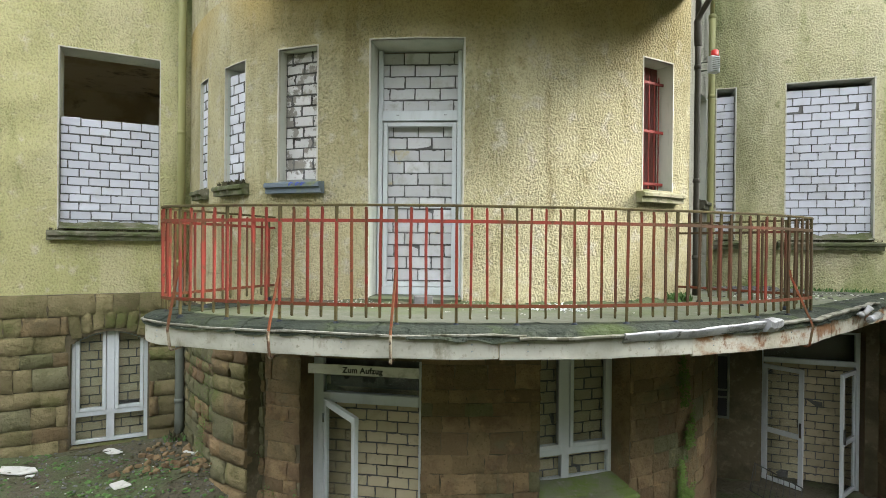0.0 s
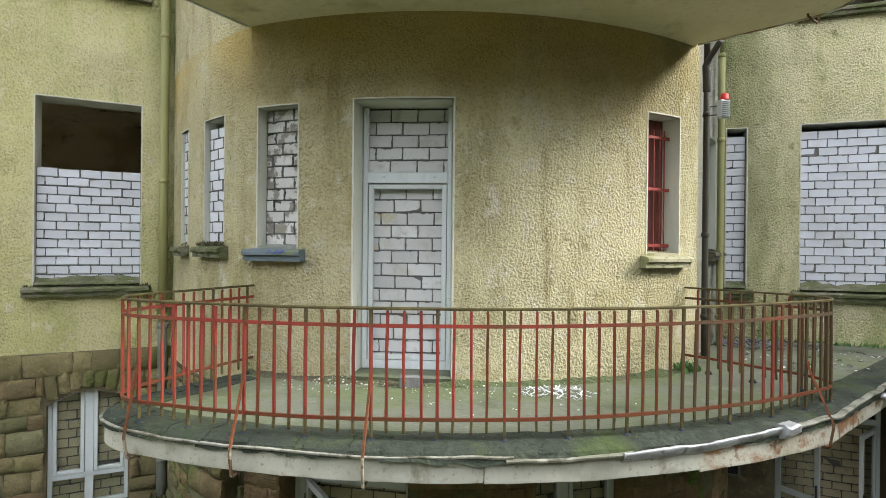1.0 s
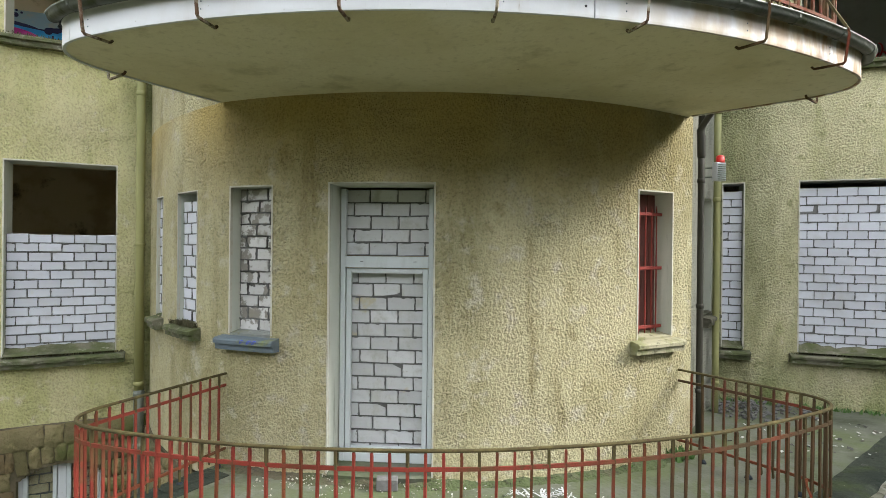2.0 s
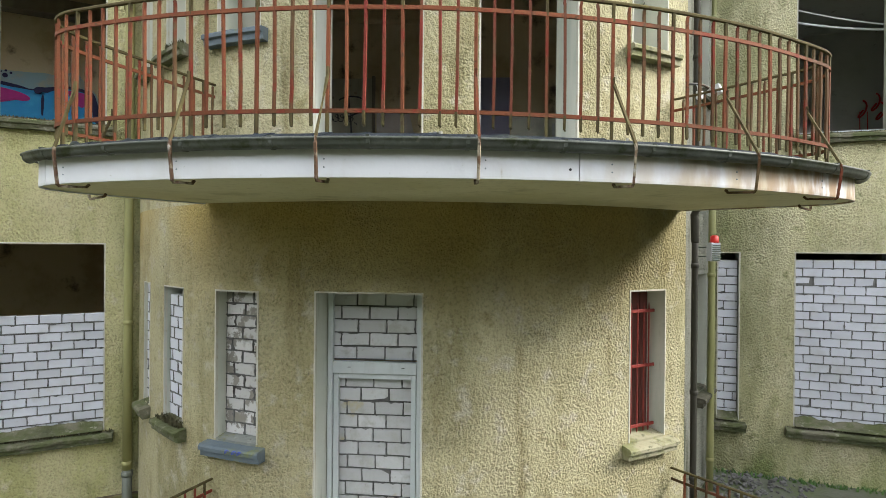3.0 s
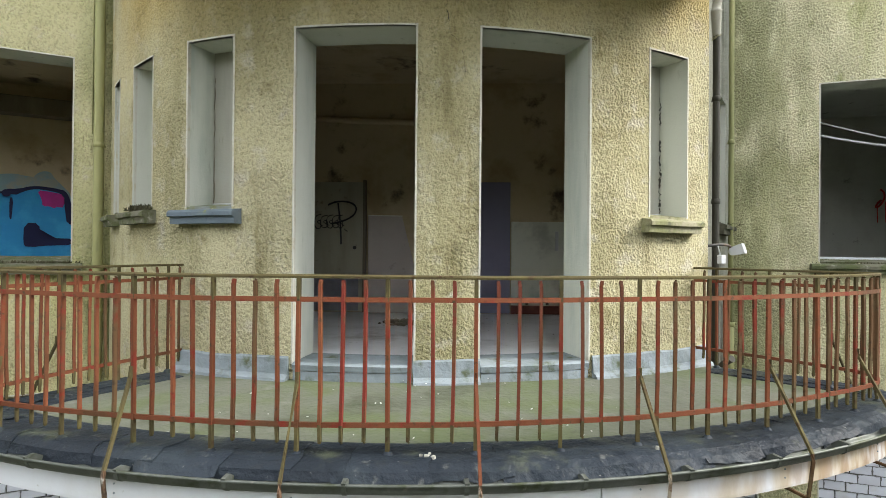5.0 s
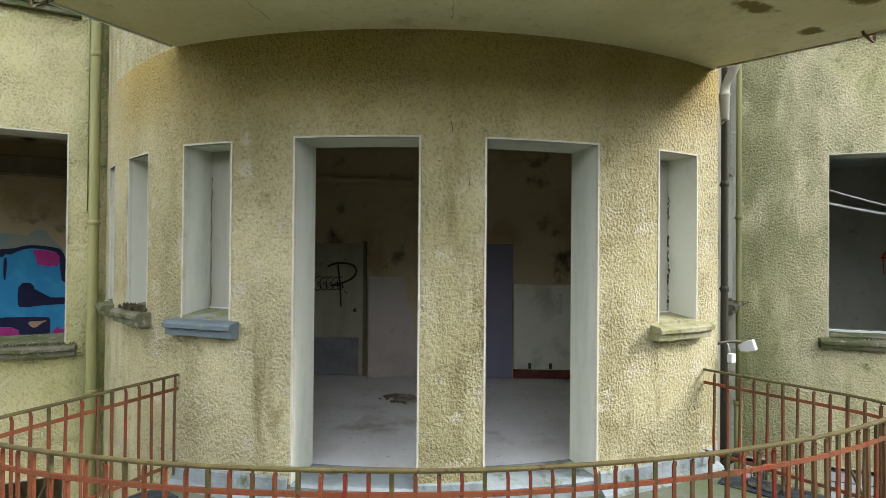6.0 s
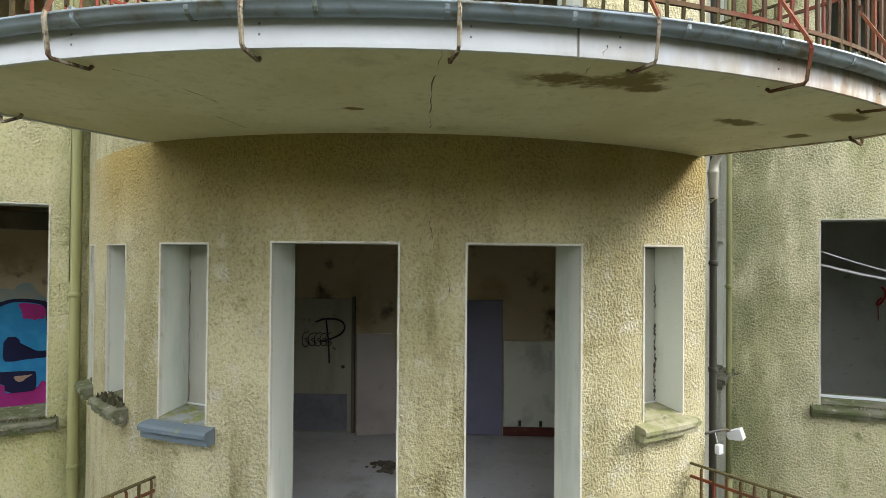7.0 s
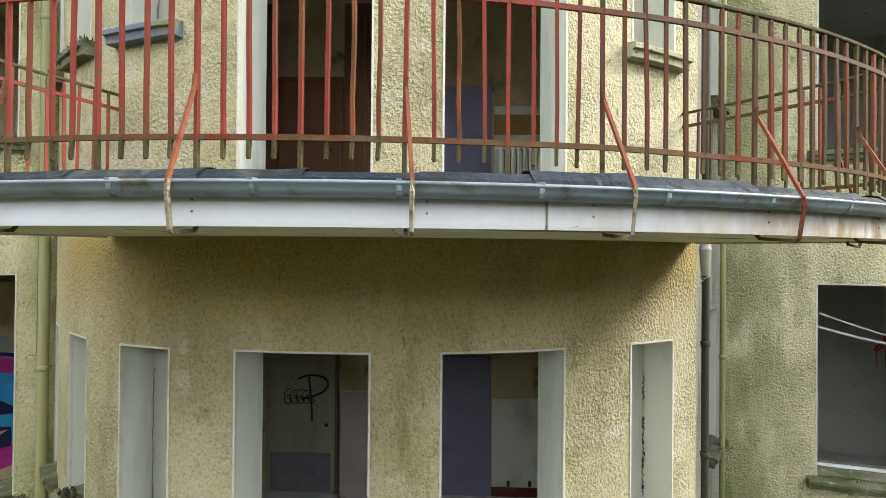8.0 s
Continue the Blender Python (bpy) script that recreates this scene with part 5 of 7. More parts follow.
# outer walls and roof of the house, out of view, added against sun leaks
for nm, at, size in (("wall_house_east", (10.15, 11.6, 7.4), (0.3, 9.4, 15.6)), ("wall_house_west", (-9.15, 10.4, 7.4), (0.3, 11.4, 15.6)), ("wall_house_back", (0.5, 16.2, 7.4), (19.6, 0.3, 15.6))):
    bm = bmesh.new()
    box(bm, pose(*at), size)
    part(nm, bm, RENDER_DAMP, None, "unseen outer house wall added to keep sun out of the rooms", category="wall", kind="structure")
bm = bmesh.new()
plan = [(-9.0, 4.9), (-3.6, 7.9), (0.4, 8.4), (4.1, 8.9), (10.0, 7.05), (10.0, 16.0), (-9.0, 16.0)]
low = [bm.verts.new((x, y, 15.25)) for x, y in plan]
high = [bm.verts.new((x, y, 15.5)) for x, y in plan]
bm.faces.new(high)
bm.faces.new(low[::-1])
for i in range(7):
    bm.faces.new((low[i], low[(i + 1) % 7], high[(i + 1) % 7], high[i]))
bmesh.ops.recalc_face_normals(bm, faces=bm.faces[:])
part("roof", bm, MEMBRANE, None, "unseen flat felt roof added to keep sun out of the rooms", category="roof", kind="structure")

# ---- rooms ----
def slab_plate(name, z0, z1, mats, label, category, y_back=9.45):
    """A plate that fills the bay between the walls."""
    bm = bmesh.new()
    pts = [BAY_L.at(BAY_L.len * i / 8, 0.40)[0] for i in range(3, 9)] + [BAY.at(BAY.len * i / 20, 0.40)[0] for i in range(1, 20)] + [BAY_R2.at(BAY_R2.len * i / 8, 0.40)[0] for i in range(1, 6)] + [Vector((4.3, y_back)), Vector((-3.7, y_back))]
    top = [bm.verts.new((p.x, p.y, z1)) for p in pts]
    low = [bm.verts.new((p.x, p.y, z0)) for p in pts]
    bm.faces.new(top)
    bm.faces.new(low[::-1]).material_index = 1
    for i in range(len(pts)):
        j = (i + 1) % len(pts)
        bm.faces.new((top[i], low[i], low[j], top[j]))
    bmesh.ops.recalc_face_normals(bm, faces=bm.faces[:])
    return part(name, bm, mats, None, label, category=category, kind="structure")


slab_plate("floor_lower", 2.7, 3.12, [ROOM_FLOOR, ROOM], "concrete floor of the walled-up storey", "floor")
slab_plate("floor_middle", 6.85, 7.19, [ROOM_FLOOR, ROOM], "dusty grey floor of the abandoned room", "floor")
slab_plate("floor_upper", 10.85, 11.31, [ROOM_FLOOR, ROOM], "dusty grey floor of the upper room", "floor")
slab_plate("ceiling", 14.9, 15.2, [ROOM, ROOM], "stained ceiling of the upper room", "ceiling")
bm = bmesh.new()
box(bm, pose(0.3, 9.55, 7.3), (8.4, 0.2, 15.8))
part("wall_back", bm, ROOM, None, "stained back wall of the rooms", category="wall", kind="structure")


def wing_room(curve, ua, ub, z0, z1, deep, mats, label):
    """A closed room behind a wing window: floor, ceiling and three walls, 0.1 m thick."""
    m, w = plane_pose(curve, ua, ub, z0, 0.42)
    h = z1 - z0
    bm = bmesh.new()
    box(bm, m @ pose(w / 2, deep / 2, -0.05), (w, deep, 0.1), slot=1)
    box(bm, m @ pose(w / 2, deep / 2, h + 0.05), (w, deep, 0.1))
    box(bm, m @ pose(-0.05, deep / 2, h / 2), (0.1, deep, h + 0.2))
    box(bm, m @ pose(w + 0.05, deep / 2, h / 2), (0.1, deep, h + 0.2))
    box(bm, m @ pose(w / 2, deep + 0.05, h / 2), (w + 0.2, 0.1, h + 0.2))
    return m, part("wall_room", bm, mats, None, label, category="wall", kind="structure")


wing_room(WING_L, 0.3, 5.5, 3.0, 6.8, 3.6, [ROOM, ROOM_FLOOR], "dark abandoned room behind the half-walled window")
graf_room, _ = wing_room(WING_L, 0.3, 5.5, 7.15, 10.85, 2.6, [ROOM, ROOM_FLOOR], "abandoned room with a painted back wall")
wing_room(WING_L, 0.3, 5.5, 11.25, 14.9, 3.6, [ROOM, ROOM_FLOOR], "dark upper room")
wing_room(WING_R, 0.9, 5.0, 7.15, 10.85, 3.6, [ROOM_GREY, ROOM_FLOOR], "dim grey room behind the open window")
wing_room(WING_R, 0.9, 5.0, 11.25, 14.9, 3.6, [ROOM_GREY, ROOM_FLOOR], "dim upper room")

# ---- drainpipes ----
def drainpipe(x, y, z0, z1, r, mat, label, collars=()):
    e = empty("drainpipe", (x, y, z0), label=label, category="drainpipe", group="drainpipes of the house")
    bm = bmesh.new()
    tube(bm, [(x, y, z0 + (z1 - z0) * i / 6) for i in range(7)], r, sides=14)
    part("pipe", bm, mat, e)
    for z in collars:
        bm = bmesh.new()
        tube(bm, [(x, y, z - 0.03), (x, y, z - 0.025), (x, y, z + 0.025), (x, y, z + 0.03)], [r, r + 0.008, r + 0.008, r], sides=14)
        bx = Matrix.Translation((x, y + r + 0.03, z))
        box(bm, bx, (0.02, 0.07, 0.02))
        part("collar", bm, mat, e)
    return e


drainpipe(-3.93, 7.38, 0.72, 3.36, 0.062, PIPE_GREY, "grey-blue lower length of a drainpipe by the basement wall", (1.4, 2.6, 3.3))
drainpipe(-3.93, 7.38, 3.36, TOP, 0.058, PIPE, "yellow-green painted drainpipe in the corner of the wing", (3.45, 5.35, 7.4, 9.45, 11.5, 13.5))
drainpipe(4.017, 7.874, 3.05, 7.3, 0.046, PIPE, "yellow-green painted drainpipe on the flank", (3.5, 6.05, 7.27))
drainpipe(4.017, 7.874, 7.3, TOP, 0.031, PIPE, "thinner upper length of the yellow-green drainpipe", (9.6, 11.8))
corner_pipe = drainpipe(3.416, 6.976, 3.05, 6.8, 0.038, PIPE_DARK, "dark grey-green iron drainpipe at the bay corner", (3.6, 4.65, 6.2))
bm = bmesh.new()
tube(bm, [(3.416, 6.976, 6.48), (3.416, 6.976, 6.50), (3.41, 6.97, 6.74), (3.395, 6.96, 6.82), (3.41, 6.90, 6.89), (3.43, 6.85, 6.94), (3.455, 6.77, 7.01), (3.47, 6.70, 7.05)], [0.040, 0.048, 0.050, 0.044, 0.037, 0.037, 0.037, 0.037], sides=12)
part("elbow", bm, PIPE_DARK, corner_pipe, "bent inlet under the slab")
upper_pipe = drainpipe(3.416, 6.976, 6.8, TOP, 0.038, PIPE_DARK, "dark iron drainpipe below a pale cup at the bay corner", (8.75, 9.9, 12.2))
bm = bmesh.new()
tube(bm, [(3.411, 6.97, 10.60), (3.411, 6.97, 10.615), (3.405, 6.965, 10.86), (3.405, 6.965, 10.868), (3.405, 6.965, 10.888), (3.405, 6.965, 10.893), (3.41, 6.96, 10.97), (3.43, 6.91, 11.05), (3.46, 6.84, 11.15), (3.48, 6.78, 11.26)], [0.038, 0.043, 0.056, 0.060, 0.060, 0.050, 0.048, 0.046, 0.046, 0.046], sides=14)
part("cup", bm, BOARD, upper_pipe, "pale tapered cup")
bm = bmesh.new()
tube(bm, [(3.411 + 0.046 * math.cos(a), 6.97 + 0.046 * math.sin(a), 10.60 + 0.02 * math.sin(a + 1)) for a in [i * 0.5 for i in range(14)]] + [(3.33, 6.90, 10.53)], 0.007, sides=6)
part("tie", bm, SILL_PALE, upper_pipe, "twisted wire tie")

# ---- frames, doors and fittings ----
def bar(bm, m, u0, u1, z0, z1, d0, d1, bevel=0.004, slot=0):
    """A bevelled box on a wall plane m, between u, height and depth limits."""
    return box(bm, m @ pose((u0 + u1) / 2, (d0 + d1) / 2, (z0 + z1) / 2), (abs(u1 - u0), abs(d1 - d0), abs(z1 - z0)), bevel, slot)


def bar_part(name, m, lim, mat, parent, label="", bevel=0.004):
    bm = bmesh.new()
    bar(bm, m, *lim, bevel)
    return part(name, bm, mat, parent, label)


def ring_frame(bm, m, u0, u1, z0, z1, w, d0, d1):
    bar(bm, m, u0, u0 + w, z0, z1, d0, d1)
    bar(bm, m, u1 - w, u1, z0, z1, d0, d1)
    bar(bm, m, u0 + w, u1 - w, z0, z0 + w, d0, d1)
    bar(bm, m, u0 + w, u1 - w, z1 - w, z1, d0, d1)
    return bm


def pane(m, u0, u1, z0, z1, d, parent, label="dusty glass"):
    bm = bmesh.new()
    bar(bm, m, u0, u1, z0, z1, d, d + 0.005, 0.0)
    ob = part("pane", bm, GLASS, parent, label)
    ob.visible_shadow = False
    return ob


# balcony door of the lowest balcony, walled up behind its frame
m, w = plane_pose(BAY, *D1, 0.0, 0.27)
fr = empty("door_frame", m @ Vector((w / 2, 0, 3.15)), label="pale blue-white door frame round a walled-up balcony door", category="door frame")
bm = bmesh.new()
for lim in ((0.012, 0.062, 3.16, 5.93, 0, 0.07), (w - 0.05, w - 0.004, 3.16, 5.93, 0, 0.07), (0.062, w - 0.05, 3.16, 3.25, 0, 0.07)):
    bar(bm, m, *lim)
part("frame", bm, FRAME, fr)
bar_part("transom", m, (0.062, w - 0.05, 5.13, 5.245, -0.012, 0.07), FRAME, fr)
bm = bmesh.new()
ring_frame(bm, m, 0.07, w - 0.058, 3.255, 5.122, 0.05, 0.018, 0.075)
part("sash", bm, FRAME, fr, "white sash frame without its glass")
for u in (0.22, w - 0.2):
    bar_part("vent_slot", m, (u, u + 0.03, 5.19, 5.196, -0.015, -0.011), DARK_METAL, fr, bevel=0)
for k, (ua, ub, z) in enumerate(((*D1, 3.14), (*DA, 7.20), (*DB, 7.20), (*DA, 11.32), (*DB, 11.32))):
    bm = bmesh.new()
    n = 6
    sweep(bm, [(*BAY.at(ua + 0.004 + (ub - ua - 0.008) * i / n)[0], z) for i in range(n + 1)], [(-0.42, -0.05), (0.02, -0.05), (0.03, 0.0), (0.0, 0.016), (-0.42, 0.02)], closed=True)
    part("threshold", bm, MOSS if k == 0 else FLASH, bay_wall, "worn door threshold")

for ua, ub, zf in ((*DA, FLOORS[1]), (*DB, FLOORS[1]), (*DA, FLOORS[2]), (*DB, FLOORS[2])):
    bm = bmesh.new()
    sweep(bm, [(*BAY.at(ua + 0.01 + (ub - ua - 0.02) * i / 6)[0], zf) for i in range(7)], [(0.002, -0.03), (0.016, -0.03), (0.014, 0.055), (0.002, 0.055)], closed=True)
    lumpy(bm, 0.003, 6.0, ua)
    part("riser", bm, FLASH, bay_wall, "grey painted riser under the threshold")

# boards behind the open bay windows of the upper storeys
for k, dz in enumerate(UP[1:]):
    for cv, (ua, ub), zz, dep in ((BAY, NW, 4.44, 0.30), (BAY, RW, 4.40, 0.30), (BAY_L, MW, 4.46, 0.26), (BAY_L, TW, 4.46, 0.26)):
        m, w = plane_pose(cv, ua, ub, zz + dz, dep)
        b = empty("window_board", m @ Vector((w / 2, 0, 0)), label="grey board closing a narrow bay window", category="board", group="boards in the bay windows")
        bar_part("panel", m, (0.003, w - 0.003, 0.0, 1.545, 0.0, 0.03), BOARD, b)
        if cv is BAY:
            rnd = random.Random(k + round(10 * ua))
            bm = bmesh.new()
            tube(bm, [m @ Vector((0.012 + rnd.uniform(0.0, 0.016), -0.004, z * 0.07)) for z in range(1, 19)], [rnd.uniform(0.001, 0.006) + 0.016 * max(0.0, 0.5 - z / 18) * rnd.uniform(0.4, 1.4) for z in range(1, 19)], sides=4, smooth=False)
            part("open_joint", bm, DOOR_DARK, b)
        bar_part("bottom_strip", m, (0.02, w - 0.006, 0.035, 0.06, -0.02, 0.0), WHITE, b, "white strip")

# barred window
m, w = plane_pose(BAY, *RW, 4.40, 0.13)
gr = empty("window_grille", m @ Vector((w / 2, 0, 0)), label="red painted iron bars across a narrow window", category="window grille")
for u in (0.05, 0.145, 0.24, 0.335, 0.41):
    bm = bmesh.new()
    tube(bm, [m @ Vector((u, 0, z)) for z in (0.03, 0.06, 0.7, 1.36, 1.42)], [0.004, 0.008, 0.008, 0.008, 0.004], sides=6)
    part("bar", bm, BAR_RED, gr)
for z in (0.10, 0.74, 1.33):
    bm = bmesh.new()
    bar(bm, m, 0.0, w, z - 0.018, z + 0.018, -0.006, 0.006)
    part("cross_bar", bm, BAR_RED, gr)
m, w = plane_pose(BAY, *RW, 4.40, 0.22)
sh = empty("window_shutter", m @ Vector((w / 2, 0, 0)), label="dark red-brown boarding behind the window bars", category="shutter")
for i in range(4):
    bar_part("board", m, (0.004 + w * i / 4, w * (i + 1) / 4 - 0.004, 0.0, 1.55, 0, 0.03), SHUTTER, sh)

# arched basement window
m, w = plane_pose(LB, *ARCHWIN, 0.0, 0.12)
aw = empty("basement_window", m @ Vector((w / 2, 0, 0.88)), label="pale blue-white arched window frame with walled-up panes", category="window")
bm = bmesh.new()
for lim in ((0.0, 0.05, 0.88, 2.46, 0, 0.07), (w - 0.05, w, 0.88, 2.46, 0, 0.07), (0.05, w - 0.05, 0.88, 0.93, 0, 0.07), (0.05, w - 0.05, 1.26, 1.33, -0.004, 0.07), (w / 2 - 0.05, w / 2 + 0.05, 0.93, 2.47, -0.004, 0.07)):
    bar(bm, m, *lim)
part("frame", bm, FRAME, aw)
for a, b in ((0.055, w / 2 - 0.055), (w / 2 + 0.055, w - 0.055)):
    bm = bmesh.new()
    bar(bm, m, a, a + 0.045, 1.335, 2.45, -0.02, 0.05)
    bar(bm, m, b - 0.045, b, 1.335, 2.45, -0.02, 0.05)
    bar(bm, m, a + 0.045, b - 0.045, 1.335, 1.38, -0.02, 0.05)
    top = [m @ Vector((a + (b - a) * i / 8, 0.015, 2.30 + 0.155 * (1 - (2 * (a + (b - a) * i / 8) / w - 1) ** 2))) for i in range(9)]
    tube(bm, top, 0.032, sides=4, smooth=False, twist=math.pi / 4)
    part("casement", bm, FRAME, aw)
    pane(m, a + 0.045, b - 0.045, 1.38, 2.36, 0.02, aw)
    pane(m, a - 0.005, b + 0.005, 0.93, 1.26, 0.03, aw)
infill(LB, ARCHWIN[0], ARCHWIN[1], 0.90, 2.42, 0.23, 21, BLOCK_WARM, "buff block infill behind the arched basement window", bw=0.24, bh=0.125, skip=0.04)

# stair door under the balcony, with its leaf standing open
m, w = plane_pose(BB, *BDOOR, 0.0, 0.26)
df = empty("basement_door", m @ Vector((w / 2, 0, 0.0)), label="grey-white glazed door standing open before a block wall", category="door")
bm = bmesh.new()
for lim in ((0.06, 0.13, 0.0, 2.46, 0, 0.08), (w - 0.05, w, 0.0, 2.46, 0, 0.08), (0.13, w - 0.05, 1.90, 2.01, -0.01, 0.08), (0.13, w - 0.05, 2.41, 2.46, 0, 0.08), (0.0, 0.06, 0.0, 2.46, 0.02, 0.08)):
    bar(bm, m, *lim)
part("frame", bm, FRAME, df)
# broken fanlight glass
rnd = random.Random(11)
bm = bmesh.new()
n = 22
lowv = [bm.verts.new(m @ Vector((0.07 + (w - 0.12) * i / n, 0.03, 2.0))) for i in range(n + 1)]
upv = [bm.verts.new(m @ Vector((0.07 + (w - 0.12) * i / n, 0.03, 2.0 + 0.12 + rnd.uniform(0, 0.17) + 0.16 * (abs(2 * i / n - 1) > 0.85)))) for i in range(n + 1)]
for i in range(n):
    bm.faces.new((lowv[i], lowv[i + 1], upv[i + 1], upv[i]))
r = bmesh.ops.solidify(bm, geom=bm.faces[:], thickness=0.004)
part("broken_pane", bm, GLASS, df, "jagged remains of fanlight glass").visible_shadow = False
hinge, tip = Vector((-1.36, 5.72)), Vector((-0.86, 5.0))
d = (tip - hinge).normalized()
lm = Matrix(((d.x, -d.y, 0, hinge.x), (d.y, d.x, 0, hinge.y), (0, 0, 1, 0.02), (0, 0, 0, 1)))
bm = bmesh.new()
ring_frame(bm, lm, 0.0, 0.87, 0.0, 1.92, 0.075, -0.025, 0.025)
bar(bm, lm, 0.075, 0.795, 0.55, 0.63, -0.025, 0.025)
leaf = part("leaf", bm, FRAME, df)
pane(lm, 0.075, 0.795, 0.63, 1.845, 0.0, leaf)
pane(lm, 0.075, 0.795, 0.075, 0.55, 0.0, leaf)
for z in (0.45, 1.72):
    bm = bmesh.new()
    tube(bm, [(hinge.x - 0.012, hinge.y - 0.03, z - 0.05), (hinge.x - 0.012, hinge.y - 0.03, z + 0.05)], 0.014, sides=8)
    part("hinge", bm, ZINC, leaf)
bm = bmesh.new()
tube(bm, [lm @ Vector(p) for p in ((0.83, -0.03, 1.02), (0.83, -0.07, 1.02), (0.72, -0.075, 1.02))], 0.009, sides=8)
part("door_handle", bm, DARK_METAL, leaf)
infill(BB, *BDOOR, 0.0, 1.93, 0.40, 22, BLOCK_WARM, "buff block wall closing the stair door", bw=0.25, bh=0.13)
# backing sheet added behind the fanlight
m2, w2 = plane_pose(BB, *BDOOR, 0.0, 0.5)
bm = bmesh.new()
bar(bm, m2, -0.1, w2 + 0.1, 1.9, 2.6, 0.3, 0.35)
part("wall_behind_fanlight", bm, MORTAR, None, "dark backing sheet added behind the fanlight", category="wall", kind="structure")
# the sign over it
m, w = plane_pose(BB, BB.of(-1.47), BB.of(-0.24), 2.35, -0.045)
sg = empty("door_sign", m @ Vector((w / 2, 0, 0)), label="white sign board reading Zum Aufzug under the slab", category="sign")
bar_part("board", m, (0.0, w, -0.055, 0.055, 0.0, 0.02), PALE, sg)
cu = bpy.data.curves.new("sign_text", "FONT")
cu.body, cu.size, cu.align_x, cu.align_y, cu.extrude = "Zum Aufzug", 0.085, "CENTER", "CENTER", 0.001
cu.offset = 0.0032
cu.space_character = 1.08
tmp = bpy.data.objects.new("lettering", cu)
me = bpy.data.meshes.new_from_object(tmp)
bpy.data.objects.remove(tmp)
me.materials.append(BLACK)
ob = new("lettering", me)
hang(ob, sg)
ob.matrix_basis = m @ pose(w * 0.5, -0.003, 0.0, 90)
# window beside it
m, w = plane_pose(BB, *BWIN, 0.0, 0.30)
bw = empty("basement_window", m @ Vector((w / 2, 0, 1.0)), label="white basement window frame with walled-up panes", category="window")
bm = bmesh.new()
for lim in ((0.0, 0.05, 0.94, 2.80, 0, 0.07), (w - 0.05, w, 0.94, 2.80, 0, 0.07), (0.05, w - 0.05, 0.955, 1.03, 0, 0.07), (0.05, w - 0.05, 1.29, 1.37, -0.004, 0.07), (w * 0.42 - 0.05, w * 0.42 + 0.05, 1.03, 2.80, -0.004, 0.07)):
    bar(bm, m, *lim)
part("frame", bm, FRAME, bw)
for a, b in ((0.055, w * 0.42 - 0.055), (w * 0.42 + 0.055, w - 0.055)):
    bm = bmesh.new()
    ring_frame(bm, m, a, b, 1.375, 2.79, 0.045, -0.02, 0.05)
    part("casement", bm, FRAME, bw)
    pane(m, a + 0.045, b - 0.045, 1.42, 2.745, 0.02, bw)
    pane(m, a, b, 1.03, 1.29, 0.03, bw)
infill(BB, *BWIN, 0.97, 2.80, 0.385, 23, BLOCK_WARM, "beige block infill behind the basement window", bw=0.25, bh=0.13)
sill(BB, *BWIN, 0.945, LEDGE, "sloping mossy ledge under the basement window", over=0.02, out=0.16, h=0.22, depth=0.3, seed=40)
# barred slit
m, w = plane_pose(BL, *SLIT, 0.0, -0.03)
gs = empty("slit_grille", m @ Vector((w / 2, 0, 0.95)), label="grey iron rods across a dark slit in the stonework", category="window grille")
for u in (w * 0.62, w * 0.92):
    bm = bmesh.new()
    tube(bm, [m @ Vector((u, 0, 0.72)), m @ Vector((u, 0, 2.8))], 0.010, sides=8)
    part("rod", bm, BOARD, gs)
for z in (0.98, 1.80):
    bm = bmesh.new()
    bar(bm, m, -0.07, w + 0.02, z - 0.015, z + 0.015, -0.018, -0.01)
    part("tie", bm, BOARD, gs)
# dark sheet added to stand for the unlit depth of the slit
m, w = plane_pose(BL, *SLIT, 0.75, 0.45)
bm = bmesh.new()
bar(bm, m, -0.1, w + 0.1, 0.0, 1.9, 0.02, 0.05)
part("wall_behind_slit", bm, DOOR_DARK, None, "dark sheet added in place of the slit's unlit depth", category="wall", kind="structure")

# porch entrance under the flat roof
m, w = plane_pose(WING_R, *EDOOR, 0.0, 0.20)
ed = empty("entrance_door", m @ Vector((w / 2, 0, -0.06)), label="grey-white glazed double door half open before blocks", category="door")
bm = bmesh.new()
for lim in ((0.0, 0.06, -0.06, 2.44, 0, 0.08), (w - 0.06, w, -0.06, 2.44, 0, 0.08), (0.06, w - 0.06, 1.88, 1.96, -0.01, 0.08), (0.06, w - 0.06, 2.39, 2.44, 0, 0.08)):
    bar(bm, m, *lim)
part("frame", bm, FRAME, ed)
pane(m, 0.06, w - 0.06, 1.96, 2.39, 0.03, ed)
for hx, sgn, turn, label in ((0.065, 1, -38, "half-open leaf with dusty glass"), (w - 0.065, -1, 56, "leaf swung open")):
    lm = m @ pose(hx, 0.0, -0.03, 0, 0, turn)
    bm = bmesh.new()
    a, b = (0.0, 0.6) if sgn > 0 else (-0.6, 0.0)
    ring_frame(bm, lm, a, b, 0.0, 1.88, 0.065, -0.022, 0.022)
    bar(bm, lm, a + 0.065, b - 0.065, 0.78, 0.86, -0.022, 0.022)
    lf = part("leaf", bm, FRAME, ed, label)
    pane(lm, a + 0.065, b - 0.065, 0.86, 1.815, 0.0, lf)
    pane(lm, a + 0.065, b - 0.065, 0.065, 0.78, 0.0, lf)
    bm = bmesh.new()
    e = b - 0.03 if sgn > 0 else a + 0.03
    bar(bm, lm, e - 0.012, e + 0.012, 0.82, 1.05, -0.05, -0.022)
    part("door_handle", bm, DARK_METAL, lf)
infill(WING_R, *EDOOR, -0.05, 1.9, 0.36, 24, BLOCK_WARM, "beige block wall closing the porch entrance", bw=0.25, bh=0.12)
# backing sheet added behind the entrance fanlight
bm = bmesh.new()
